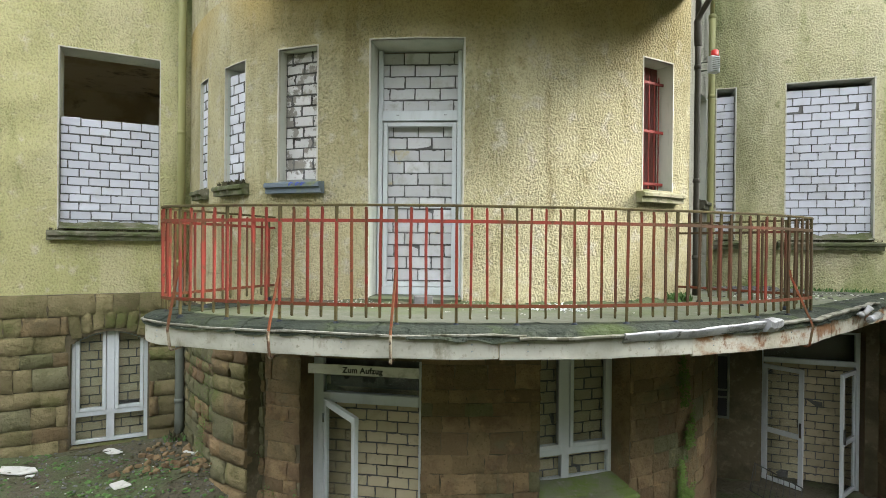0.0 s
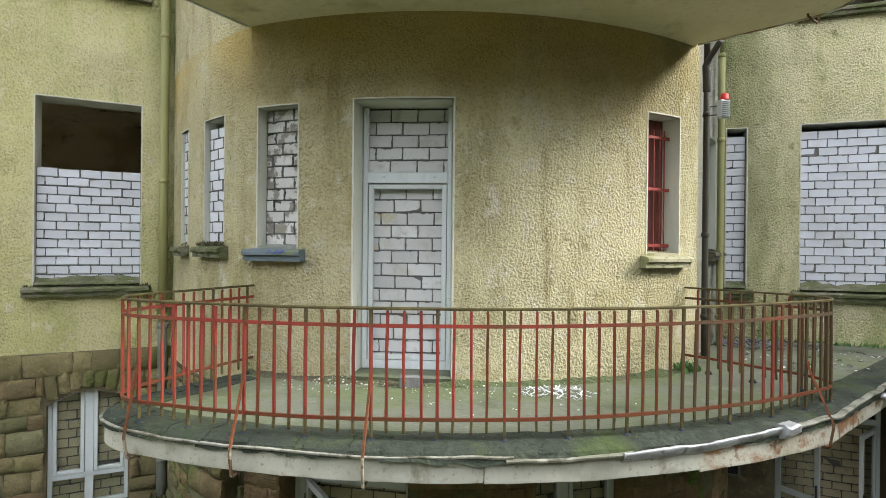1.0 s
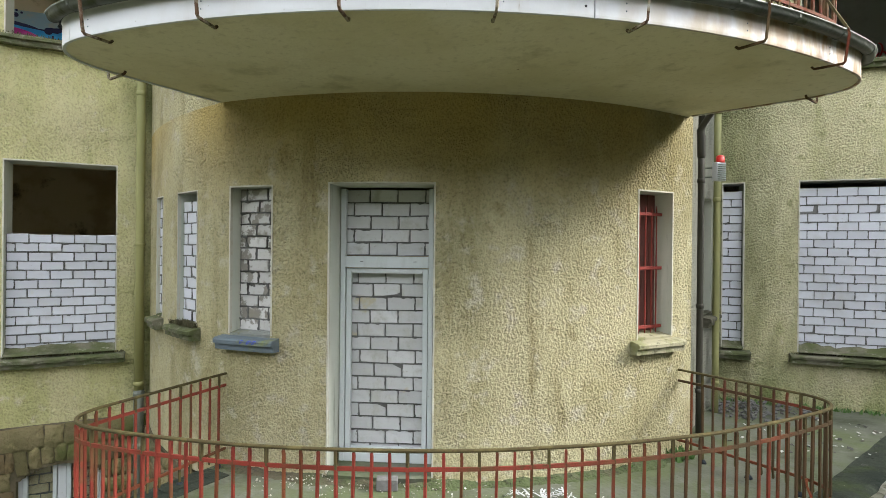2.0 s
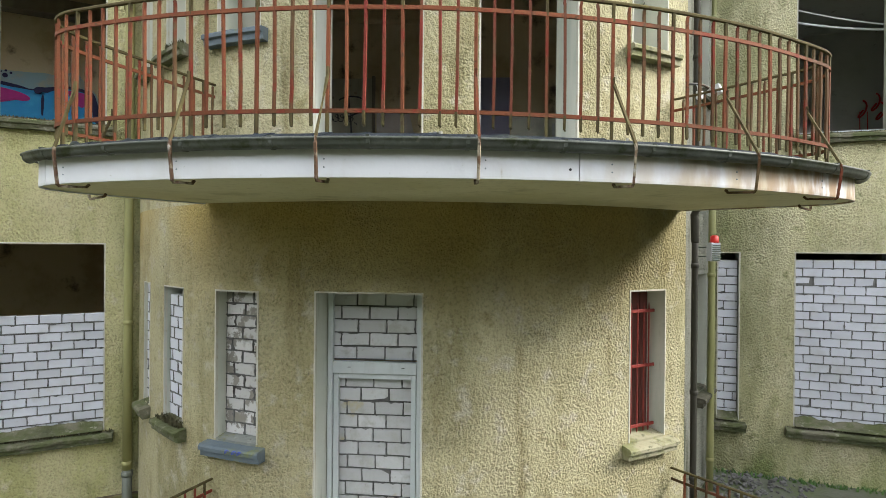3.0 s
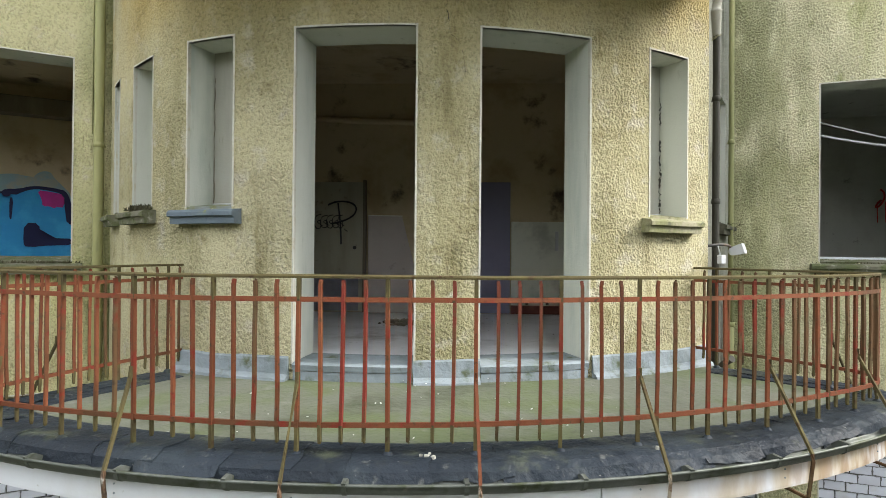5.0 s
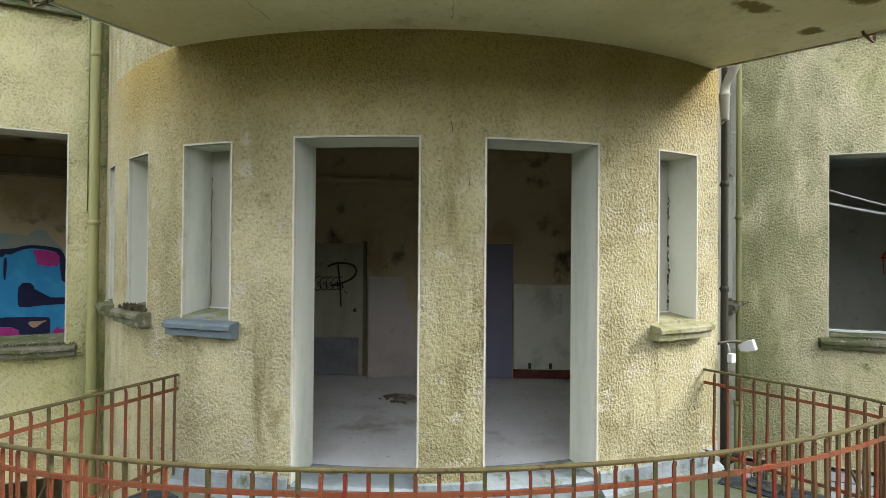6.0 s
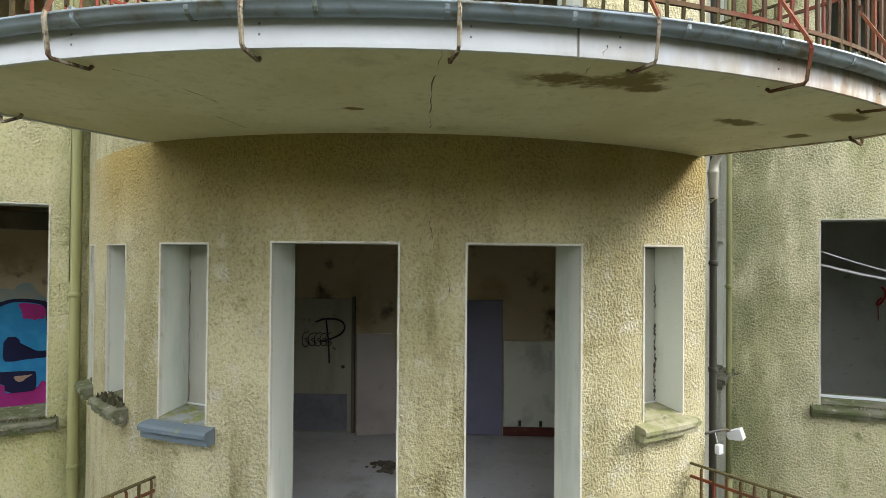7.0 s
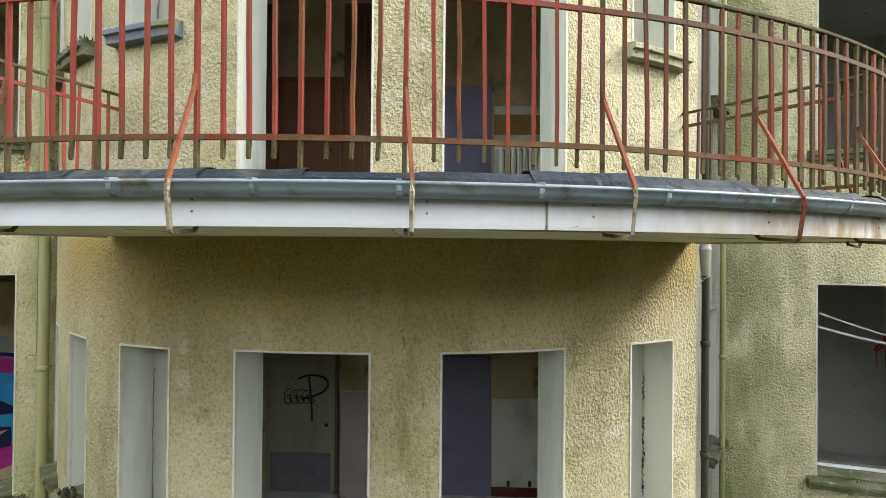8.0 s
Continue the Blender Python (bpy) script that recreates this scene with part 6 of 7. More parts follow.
m2, w2 = plane_pose(WING_R, *EDOOR, 0.0, 0.46)
bar(bm, m2, -0.1, w2 + 0.1, 1.85, 2.6, 0.2, 0.25)
part("wall_behind_entrance", bm, DOOR_DARK, None, "dark backing sheet added behind the fanlight", category="wall", kind="structure")
# bent wire rack thrown before the door
rk = empty("wire_rack", (4.85, 7.55, 0.0), label="bent dark wire rack thrown down before the entrance", category="rack")
rm = pose(4.85, 7.5, 0.22, 35, 24, -20)
for i in range(9):
    bm = bmesh.new()
    tube(bm, [rm @ Vector((-0.32 + 0.08 * i, -0.25, 0.02 * math.sin(i))), rm @ Vector((-0.32 + 0.08 * i, 0.0, 0.04)), rm @ Vector((-0.32 + 0.08 * i, 0.25, 0.0))], 0.005, sides=5)
    part("wire", bm, DARK_METAL, rk)
bm = bmesh.new()
tube(bm, [rm @ Vector(p) for p in ((-0.34, -0.25, 0), (0.34, -0.25, 0), (0.34, 0.25, 0), (-0.34, 0.25, 0), (-0.34, -0.25, 0))], 0.009, sides=6)
part("rim", bm, DARK_METAL, rk)

# ---- rooms seen through the openings ----
def flat_on(y, u0, u1, z0, z1, t, mat, name, parent, label=""):
    bm = bmesh.new()
    box(bm, pose((u0 + u1) / 2, y - t / 2, (z0 + z1) / 2), (u1 - u0, t, z1 - z0), 0.004)
    return part(name, bm, mat, parent, label)


YB = 9.45
idr = empty("room_door", (-1.5, YB, 7.19), label="dark room door with a grey kick panel and scrawl", category="door")
flat_on(YB, -2.05, -1.0, 7.20, 9.265, 0.04, DOOR_OLD, "leaf", idr)
flat_on(YB - 0.045, -1.98, -1.06, 7.22, 7.79, 0.008, KICK, "kick_panel", idr, "grey kick panel")
flat_on(YB, -0.995, -0.945, 7.20, 9.30, 0.07, DOOR_DARK, "jamb", idr)
bm = bmesh.new()
tube(bm, [(-1.12, YB - 0.08, 8.22), (-1.12, YB - 0.05, 8.22)], [0.03, 0.02], sides=10)
part("knob", bm, DARK_METAL, idr)
# the scrawl: loops of black paint without any reading
YS = YB - 0.046


def stroke(parent, pts, w, name="scrawl", mat=BLACK):
    bm = bmesh.new()
    fine = [Vector(p) for p in pts]
    for _ in range(2):
        fine = [fine[0]] + [q for a, b in zip(fine, fine[1:]) for q in (a.lerp(b, 0.25), a.lerp(b, 0.75))] + [fine[-1]]
    tube(bm, fine, w, sides=4, smooth=False)
    part(name, bm, mat, parent)


for cx, rx, rz in ((-1.72, 0.05, 0.09), (-1.62, 0.055, 0.075), (-1.53, 0.05, 0.08), (-1.44, 0.05, 0.075), (-1.36, 0.04, 0.08)):
    stroke(idr, [(cx + rx * 1.1, YS, 8.66 + rz), (cx - rx, YS, 8.65 + rz * 0.8), (cx - rx * 1.1, YS, 8.62 - rz), (cx + rx * 0.9, YS, 8.60 - rz), (cx + rx, YS, 8.66), (cx - rx * 0.6, YS, 8.63), (cx + rx * 1.5, YS, 8.60 - rz * 0.4)], 0.007)
stroke(idr, [(-1.56, YS, 8.90), (-1.43, YS, 8.955), (-1.24, YS, 8.955), (-1.12, YS, 8.90), (-1.10, YS, 8.80), (-1.18, YS, 8.70), (-1.38, YS, 8.62), (-1.50, YS, 8.60)], 0.014)
stroke(idr, [(-1.40, YS, 8.93), (-1.37, YS, 8.7), (-1.35, YS, 8.45), (-1.345, YS, 8.27)], 0.015)
for dx, dz in ((-1.29, 8.52), (-1.26, 8.50)):
    stroke(idr, [(dx, YS, dz), (dx + 0.012, YS, dz - 0.03)], 0.009)
pnl = empty("leaning_panel", (-0.55, 9.3, 7.19), label="plain pale panel leaning against the back wall", category="panel")
pm = pose(-0.885, 9.26, 7.195, -3, 0, 12)
bar_part("sheet", pm, (0.0, 0.95, 0.0, 1.53, 0.0, 0.03), MAUVE, pnl)
bar_part("edge_strip", pm, (0.0, 0.95, 1.53, 1.545, -0.003, 0.033), ROOM_PALE, pnl, "thin pale top edge")
ldr = empty("lilac_door", (1.0, YB, 7.19), label="lilac-grey flush door in the back wall", category="door")
flat_on(YB, 0.42, 1.34, 7.20, 9.27, 0.05, LILAC, "leaf", ldr)
wc = empty("wall_panel", (2.1, YB, 7.19), label="pale dado panel with sockets over a red-brown skirting", category="panel")
flat_on(YB, 1.36, 3.6, 7.33, 8.65, 0.03, ROOM_PALE, "sheet", wc)
flat_on(YB, 1.36, 3.6, 7.195, 7.325, 0.045, BASE_RED, "skirting", wc, "red-brown skirting board")
for x in (1.61, 1.93):
    flat_on(YB - 0.03, x - 0.022, x + 0.022, 7.34, 7.43, 0.012, DARK_METAL, "socket", wc, "dark socket hole")
flat_on(YB - 0.03, 2.05, 2.10, 8.2, 8.5, 0.01, WHITE, "switch_strip", wc)
# skirting and pipe inside the second opening
bm = bmesh.new()
tube(bm, [(-3.4, 9.41, 10.35), (-1.2, 9.41, 10.25), (-0.2, 9.41, 10.22)], 0.05, sides=10)
part("ceiling_pipe", bm, ROOM, None, "old pipe under the ceiling of the room", category="pipe")
def rubble(name, x, y, z, spread, n, size, mat, label, category, seed, flat=0.5, long=1.0):
    rnd = random.Random(seed)
    bm = bmesh.new()
    for _ in range(n):
        a, q = rnd.uniform(0, 6.28), spread * rnd.random() ** 0.7
        s = size * rnd.uniform(0.4, 1.3)
        box(bm, pose(x + q * math.cos(a), y + q * math.sin(a) * 0.7, z + s * flat * 0.4 + 0.06 * max(0, 1 - q / spread) * rnd.random(), rnd.uniform(-30, 30), rnd.uniform(-30, 30), rnd.uniform(0, 360)), (s * long, s * rnd.uniform(0.5, 1) / long, s * flat), s * 0.08 / long)
    return part(name, bm, mat, None, label, category=category, kind="stuff")


rubble("rubble", -0.26, 8.05, 7.19, 0.26, 60, 0.06, DOOR_DARK, "dark heap of rubbish on the room floor", "rubble", 1)
rubble("floor_litter", 0.6, 7.8, 7.19, 1.6, 60, 0.02, PALE, "flakes of plaster on the room floor", "litter", 2, 0.2)
YU = 9.45
ud = empty("room_door", (-1.44, YU, 11.31), label="dark red-brown door in the upper room", category="door")
flat_on(YU, -1.883, -0.996, 11.32, 13.39, 0.05, BROWN, "leaf", ud)
for xa, xb in ((-1.96, -1.885), (-0.994, -0.92)):
    flat_on(YU, xa, xb, 11.32, 13.46, 0.08, BROWN, "jamb", ud)
flat_on(YU, -1.885, -0.994, 13.392, 13.46, 0.08, BROWN, "head", ud)
bm = bmesh.new()
tube(bm, [(-1.08, YU - 0.1, 12.36), (-1.08, YU - 0.05, 12.36)], [0.03, 0.02], sides=10)
part("knob", bm, DARK_METAL, ud)
uw = empty("brown_panelling", (-2.6, YU, 11.31), label="brown wood panelling on the upper room wall", category="panelling")
for i in range(9):
    flat_on(YU, -3.5 + 0.17 * i, -3.5 + 0.17 * i + 0.164, 11.32, 14.6, 0.02, BROWN, "plank", uw)
for i in range(8):
    flat_on(YU, -0.915 + 0.16 * i, -0.915 + 0.16 * i + 0.154, 11.32, 14.6, 0.02, BROWN, "plank", uw)
ul = empty("lilac_door", (1.0, YU, 11.31), label="dark lilac-grey door in the upper room", category="door")
flat_on(YU, 0.42, 1.32, 11.32, 13.33, 0.05, LILAC, "leaf", ul)
ub_ = empty("wall_panel", (2.3, YU, 11.31), label="pale dado with an ochre band in the upper room", category="panel")
flat_on(YU, 1.36, 3.6, 11.32, 12.6, 0.03, ROOM_PALE, "sheet", ub_)
flat_on(YU, 1.36, 3.6, 12.604, 12.9, 0.03, OCHRE, "band", ub_, "ochre band")
flat_on(YU, 1.36, 3.6, 12.904, 13.03, 0.03, ROOM_PALE, "top_strip", ub_)
# radiator in the room of the top balcony
rd = empty("radiator", (1.62, 7.0, 11.31), label="old white ribbed radiator behind the upper doors", category="radiator")
for i in range(9):
    bm = bmesh.new()
    box(bm, pose(1.285 + 0.062 * i, 7.0, 11.68), (0.035, 0.14, 0.60), 0.012)
    part("rib", bm, BOARD, rd)
bm = bmesh.new()
tube(bm, [(1.23, 7.0, 11.42), (1.84, 7.0, 11.42)], 0.02, sides=8)
tube(bm, [(1.23, 7.0, 11.92), (1.84, 7.0, 11.92)], 0.02, sides=8)
box(bm, pose(1.285, 7.0, 11.345), (0.03, 0.1, 0.07))
box(bm, pose(1.78, 7.0, 11.345), (0.03, 0.1, 0.07))
part("pipes", bm, BOARD, rd)

# painted wall in the room of the wing
mural = empty("mural", graf_room @ Vector((4.0, 2.59, 0.4)), label="spray-painted mural in blue, magenta and navy on the room wall", category="mural")
gm = Matrix.Translation(WING_L.at(0, 0)[0].to_3d()) @ Matrix(((WING_L.d.x, -WING_L.d.y, 0, 0), (WING_L.d.y, WING_L.d.x, 0, 0), (0, 0, 1, 0), (0, 0, 0, 1)))


def paint(points, layer, mat, smooth=3):
    """A flat patch of paint with rounded outline, on the room's back wall."""
    pts = [Vector(p) for p in points]
    for _ in range(smooth):
        pts = [q for a, b in zip(pts, pts[1:] + pts[:1]) for q in (a.lerp(b, 0.25), a.lerp(b, 0.75))]
    bm = bmesh.new()
    f = bm.faces.new([bm.verts.new(gm @ Vector((p.x, 3.015 - 0.004 * layer, p.y))) for p in pts])
    bmesh.ops.triangulate(bm, faces=[f])
    part("paint_patch", bm, mat, mural)


paint([(2.6, 8.6), (3.0, 9.3), (3.5, 9.36), (3.9, 9.33), (4.16, 9.38), (4.36, 9.38), (4.44, 9.25), (4.6, 9.46), (4.78, 9.44), (4.8, 9.2), (5.05, 9.15), (5.05, 8.5)], 0, HAZE_BLUE)
paint([(2.5, 7.3), (2.5, 9.0), (3.2, 9.2), (3.85, 9.14), (4.1, 9.05), (4.16, 9.14), (4.3, 9.12), (4.48, 9.2), (4.75, 9.19), (5.08, 9.11), (5.1, 7.3)], 1, NAVY)
paint([(2.55, 7.3), (2.55, 8.95), (3.2, 9.14), (3.85, 9.08), (4.17, 8.95), (4.3, 9.05), (4.5, 9.15), (4.75, 9.13), (4.94, 9.07), (4.95, 8.6), (5.08, 8.55), (5.08, 7.3)], 2, BLUE, 2)
paint([(2.7, 8.85), (3.2, 9.09), (3.8, 9.04), (4.08, 8.93), (4.0, 8.84), (3.7, 8.88), (3.55, 8.72), (3.35, 8.86), (3.1, 8.74), (2.9, 8.82)], 3, PINK)
paint([(4.56, 9.13), (4.76, 9.11), (4.94, 9.07), (4.94, 8.85), (4.84, 8.87), (4.80, 8.83), (4.74, 8.87), (4.64, 8.86), (4.63, 8.98)], 3, PINK, 1)
paint([(4.20, 8.99), (4.25, 8.99), (4.235, 8.66), (4.215, 8.62), (4.2, 8.68)], 3, NAVY, 1)
paint([(4.40, 8.585), (4.60, 8.585), (4.615, 8.36), (4.85, 8.335), (5.07, 8.335), (5.07, 8.225), (4.8, 8.22), (4.43, 8.175), (4.385, 8.25)], 4, NAVY, 1)
paint([(3.6, 7.35), (3.6, 7.8), (4.1, 7.87), (4.41, 7.86), (4.44, 7.62), (4.84, 7.66), (4.86, 7.78), (4.92, 7.86), (4.97, 7.80), (5.06, 7.84), (5.06, 7.35)], 3, PINK, 1)
paint([(4.05, 8.04), (4.8, 8.02), (4.83, 7.98), (4.83, 7.72), (4.78, 7.685), (4.43, 7.68), (4.41, 7.86), (4.05, 7.90)], 4, NAVY, 1)
paint([(4.52, 7.955), (4.66, 7.95), (4.80, 7.965), (4.70, 7.91), (4.64, 7.85), (4.57, 7.86)], 5, TAN, 1)
paint([(3.1, 8.55), (3.5, 8.6), (3.5, 8.2), (3.15, 8.15)], 4, NAVY, 1)
for x, z, rr in ((4.16, 9.06, 0.07), (3.70, 9.26, 0.045), (3.64, 9.32, 0.022), (3.71, 9.34, 0.022), (3.78, 9.31, 0.022)):
    paint([(x + rr * math.cos(a * 1.05), z + rr * math.sin(a * 1.05)) for a in range(6)], 4, NAVY, 2)
# dark beam under that room's ceiling
bm = bmesh.new()
box(bm, gm @ pose(3.0, 2.8, 10.45), (5.2, 0.3, 0.28), 0.01)
part("ceiling_beam", bm, DOOR_DARK, None, "dark beam under the ceiling of the painted room", category="beam")

# room of the other wing: slack cables, a white frame rail, red scrawl
rm = Matrix.Translation(WING_R.at(0.397, 0)[0].to_3d()) @ Matrix(((WING_R.d.x, -WING_R.d.y, 0, 0), (WING_R.d.y, WING_R.d.x, 0, 0), (0, 0, 1, 0), (0, 0, 0, 1)))
for z0, z1, r in ((10.17, 9.60, 0.012), (9.95, 9.58, 0.018)):
    bm = bmesh.new()
    tube(bm, [rm @ Vector((0.9 + 1.9 * i / 8, 0.55, z0 + (z1 - z0) * i / 8 - 0.06 * math.sin(math.pi * i / 8))) for i in range(9)], r, sides=8)
    part("slack_cable", bm, WHITE, None, "slack white cable hanging in the open window", category="cable", group="slack cables")
m, w = plane_pose(WING_R, *BIG, 8.10, 0.24)
bm = bmesh.new()
bar(bm, m, 0.004, w - 0.004, 0.0, 0.035, 0, 0.06)
part("frame_rail", bm, FRAME, None, "remaining white bottom rail of a window frame", category="window frame")
m, w = plane_pose(WING_L, *LWIN, 7.99, 0.10)
rscr = empty("red_scrawl", rm @ Vector((3.2, 4.0, 9.0)), label="illegible red spray scrawl on the room wall", category="graffiti")
for k, (u, z) in enumerate(((3.12, 9.3), (3.34, 9.42), (3.42, 9.24))):
    bm = bmesh.new()
    tube(bm, [rm @ Vector((u + 0.07 * math.sin(a), 4.0, z + 0.13 * math.cos(a * 0.8) - 0.02 * a)) for a in [i * 0.5 for i in range(14)]], 0.018, sides=4)
    part("stroke", bm, RED_LAMP, rscr)
for u in (3.07, 3.2):
    bm = bmesh.new()
    tube(bm, [rm @ Vector((u, 4.0, 9.2)), rm @ Vector((u + 0.01, 4.0, 8.8))], 0.008, sides=4)
    part("drip", bm, RED_LAMP, rscr)

# ---- fittings on the walls ----
al = empty("alarm_lamp", (3.83, 7.40, 6.26), label="red alarm lamp on a grey louvred box at the drainpipe", category="alarm lamp")
am = pose(3.815, 7.375, 6.37, 0, 0, 18)
bm = bmesh.new()
box(bm, am, (0.15, 0.09, 0.24), 0.008)
bx = part("box", bm, WHITE, al)
for i in range(8):
    bm = bmesh.new()
    box(bm, am @ pose(0, -0.05, -0.10 + 0.027 * i, 28), (0.13, 0.018, 0.006))
    part("louvre", bm, PIPE_GREY, bx)
bm = bmesh.new()
tube(bm, [am @ Vector((0.015, 0, z)) for z in (0.118, 0.13, 0.2, 0.215)], [0.055, 0.055, 0.05, 0.03], sides=14)
part("lamp", bm, RED_LAMP, al, "red lamp cap")
for z in (6.31, 6.43):
    bm = bmesh.new()
    tube(bm, [(3.83, 7.40, z), (3.72, 7.46, z), (3.60, 7.53, z)], 0.010, sides=8)
    part("bracket", bm, PIPE_GREY, al, "iron arm to the flank wall")
fl = empty("floodlight", (3.45, 6.6, 8.15), label="small white floodlight on a bracket at the bay corner", category="floodlight")
fm = pose(3.42, 6.53, 8.20, -18, 8, 48)
bm = bmesh.new()
tube(bm, [fm @ Vector((0, y, 0)) for y in (-0.085, -0.08, -0.01, 0.05, 0.07)], [0.068, 0.074, 0.068, 0.050, 0.02], sides=4, smooth=False, twist=math.pi / 4)
part("housing", bm, WHITE, fl)
bm = bmesh.new()
tube(bm, [(3.03, 6.40, 8.24), (3.12, 6.41, 8.25), (3.20, 6.44, 8.26), (3.28, 6.48, 8.26), (3.34, 6.52, 8.25), (3.40, 6.55, 8.22)], 0.014, sides=8)
part("bracket", bm, DARK_METAL, fl)
bm = bmesh.new()
box(bm, pose(3.195, 6.36, 8.11, 0, 0, 30), (0.07, 0.05, 0.09), 0.006)
tube(bm, [(3.195, 6.38, 8.13), (3.19, 6.40, 8.20), (3.19, 6.435, 8.255)], 0.006, sides=6)
part("junction_box", bm, WHITE, fl)
for k, dz in enumerate(UP):
    m, w = plane_pose(BAY_R2, *SW, 4.45 + dz, 0.16)
    fb = empty("window_board", m @ Vector((w / 2, 0, 0)), label="grey-green board closing the flank window, gapped at its top", category="board", group="boards in the bay windows")
    bar_part("panel", m, (0.003, w - 0.003, 0.0, 1.50, 0.0, 0.03), PIPE_GREY, fb)
    bar_part("batten", m, (w * 0.55, w * 0.55 + 0.05, 0.0, 1.50, -0.02, -0.001), BOARD, fb)
# twigs and wire caught on the broken sill
rnd = random.Random(8)
for k, dz in enumerate(UP[1:]):
    bm = bmesh.new()
    p, o = BAY_R2.at(1.75, -0.08)
    for _ in range(16):
        a = Vector((p.x + rnd.uniform(-0.12, 0.1), p.y + rnd.uniform(-0.12, 0.12), 4.40 + dz + rnd.uniform(0, 0.04)))
        b = a + Vector((rnd.uniform(-0.08, 0.08), rnd.uniform(-0.08, 0.08), rnd.uniform(0.0, 0.035)))
        tube(bm, [a, (a + b) / 2 + Vector((0.01, 0, 0.02)), b], 0.003, sides=4)
    part("sill_twigs", bm, LEAF_DRY, None, "tangle of dry twigs on a broken sill", category="twigs", kind="stuff")


def tufts(name, curve, ua, ub, z, out, n, mat, label, seed, h=0.05):
    """Small clumps of moss or weed along a ledge."""
    rnd = random.Random(seed)
    bm = bmesh.new()
    for _ in range(n):
        p, o = curve.at(rnd.uniform(ua, ub), -out * rnd.uniform(-0.6, 1.0))
        a, s = rnd.uniform(0, 6.28), h * rnd.uniform(0.4, 1.3)
        c = Vector((p.x, p.y, z))
        side = Vector((math.cos(a), math.sin(a), 0)) * s * 0.25
        lean = Vector((math.sin(a * 3), math.cos(a * 2), 0)) * s * 0.5
        v = [bm.verts.new(c - side), bm.verts.new(c + side), bm.verts.new(c + side * 0.6 + lean * 0.5 + Vector((0, 0, s * 0.6))), bm.verts.new(c + lean + Vector((0, 0, s)))]
        bm.faces.new((v[0], v[1], v[2]))
        bm.faces.new((v[0], v[2], v[3]))
    return part(name, bm, mat, None, label, category="moss", kind="stuff")


for k, dz in enumerate(UP):
    tufts("sill_moss", BAY_L, MW[0] - 0.05, MW[1] + 0.05, 4.445 + dz, 0.08, 260, LEAF_DRY, "dry moss and grass on a stone sill", 60 + k)
    tufts("sill_moss", WING_L, LWIN[0] - 0.1, LWIN[1] + 0.1, 3.885 + dz, 0.09, 380, LEAF_DRY, "dry moss along a stone sill", 70 + k, 0.03)
    tufts("sill_moss", WING_R, BIG[0] - 0.1, BIG[1] + 0.1, 3.855 + dz + 0.1 * (k > 0), 0.09, 200, LEAF_DRY, "dry moss along a stone sill", 80 + k, 0.025)
tufts("weeds", BAY, BAY.len - 0.42, BAY.len - 0.18, 3.08, 0.16, 220, LEAF, "small green weeds at the foot of the bay wall", 90, 0.09)
tufts("weeds", BAY, BAY.len - 1.2, BAY.len, 3.08, 0.05, 160, LEAF, "small green weeds along the foot of the bay wall", 91, 0.04)
tufts("weeds", WING_R, 0.3, 2.6, 3.08, 0.14, 420, LEAF, "green moss along the foot of the wing wall", 92, 0.06)
tufts("weeds", LB, LB.len - 0.75, LB.len - 0.35, 0.83, 0.3, 260, LEAF, "green fern-like weeds at the foot of the basement wall", 93, 0.085)
tufts("weeds", LB, LB.len - 0.65, LB.len - 0.15, 0.83, 0.3, 160, LEAF_DRY, "brown dead weeds at the foot of the basement wall", 94, 0.13)
tufts("wall_moss", BAY, BAY.len - 0.12, BAY.len - 0.02, 1.1, 0.06, 10, LEAF, "green ivy shoots", 95, 0.1)



def creep(name, curve, ua, ub, za, zb, n, mat, label, seed, size=0.03):
    """Small leaves that cling to a wall, thinning out upward."""
    rnd = random.Random(seed)
    bm = bmesh.new()
    for _ in range(n):
        z = za + (zb - za) * rnd.random() ** 1.5
        u = ua + (ub - ua) * rnd.random()
        if noise.noise(Vector((u * 5, z * 2.2, seed))) < -0.08:
            continue
        p, o = curve.at(u, -rnd.uniform(0.045, 0.10))
        t = size * rnd.uniform(0.4, 1.3)
        d = Vector((-o.y, o.x, 0)) * t
        out, up = Vector((o.x, o.y, 0)) * t * rnd.uniform(0.1, 0.8), Vector((rnd.uniform(-0.3, 0.3) * t, 0, t * rnd.uniform(-0.8, 0.4)))
        c = Vector((p.x, p.y, z))
        v = [bm.verts.new(q) for q in (c, c + d * 0.45 + out * 0.6 + up * 0.5, c + out + up, c - d * 0.45 + out * 0.5 + up * 0.5)]
        bm.faces.new(v)
    return part(name, bm, mat, None, label, category="moss", kind="stuff")


creep("pier_moss", BB, BB.len - 0.32, BB.len - 0.02, -0.05, 2.75, 9000, LEAF_BRIGHT, "bright green moss climbing the corner of the bay pier", 201, 0.036)
creep("pier_moss", BB, 0.02, 0.5, 0.0, 1.0, 900, LEAF, "green moss at the foot of the bay wall", 202, 0.022)
creep("pier_moss", BL, BL.len - 0.5, BL.len, 0.5, 1.4, 700, LEAF, "green moss at the foot of the bay flank", 203, 0.022)

creep("pier_moss", BL, BL.of(-3.3), PIER[0] - 0.02, 0.6, 2.3, 2600, LEAF_BRIGHT, "green moss in the recess beside the stone pier", 204, 0.024)

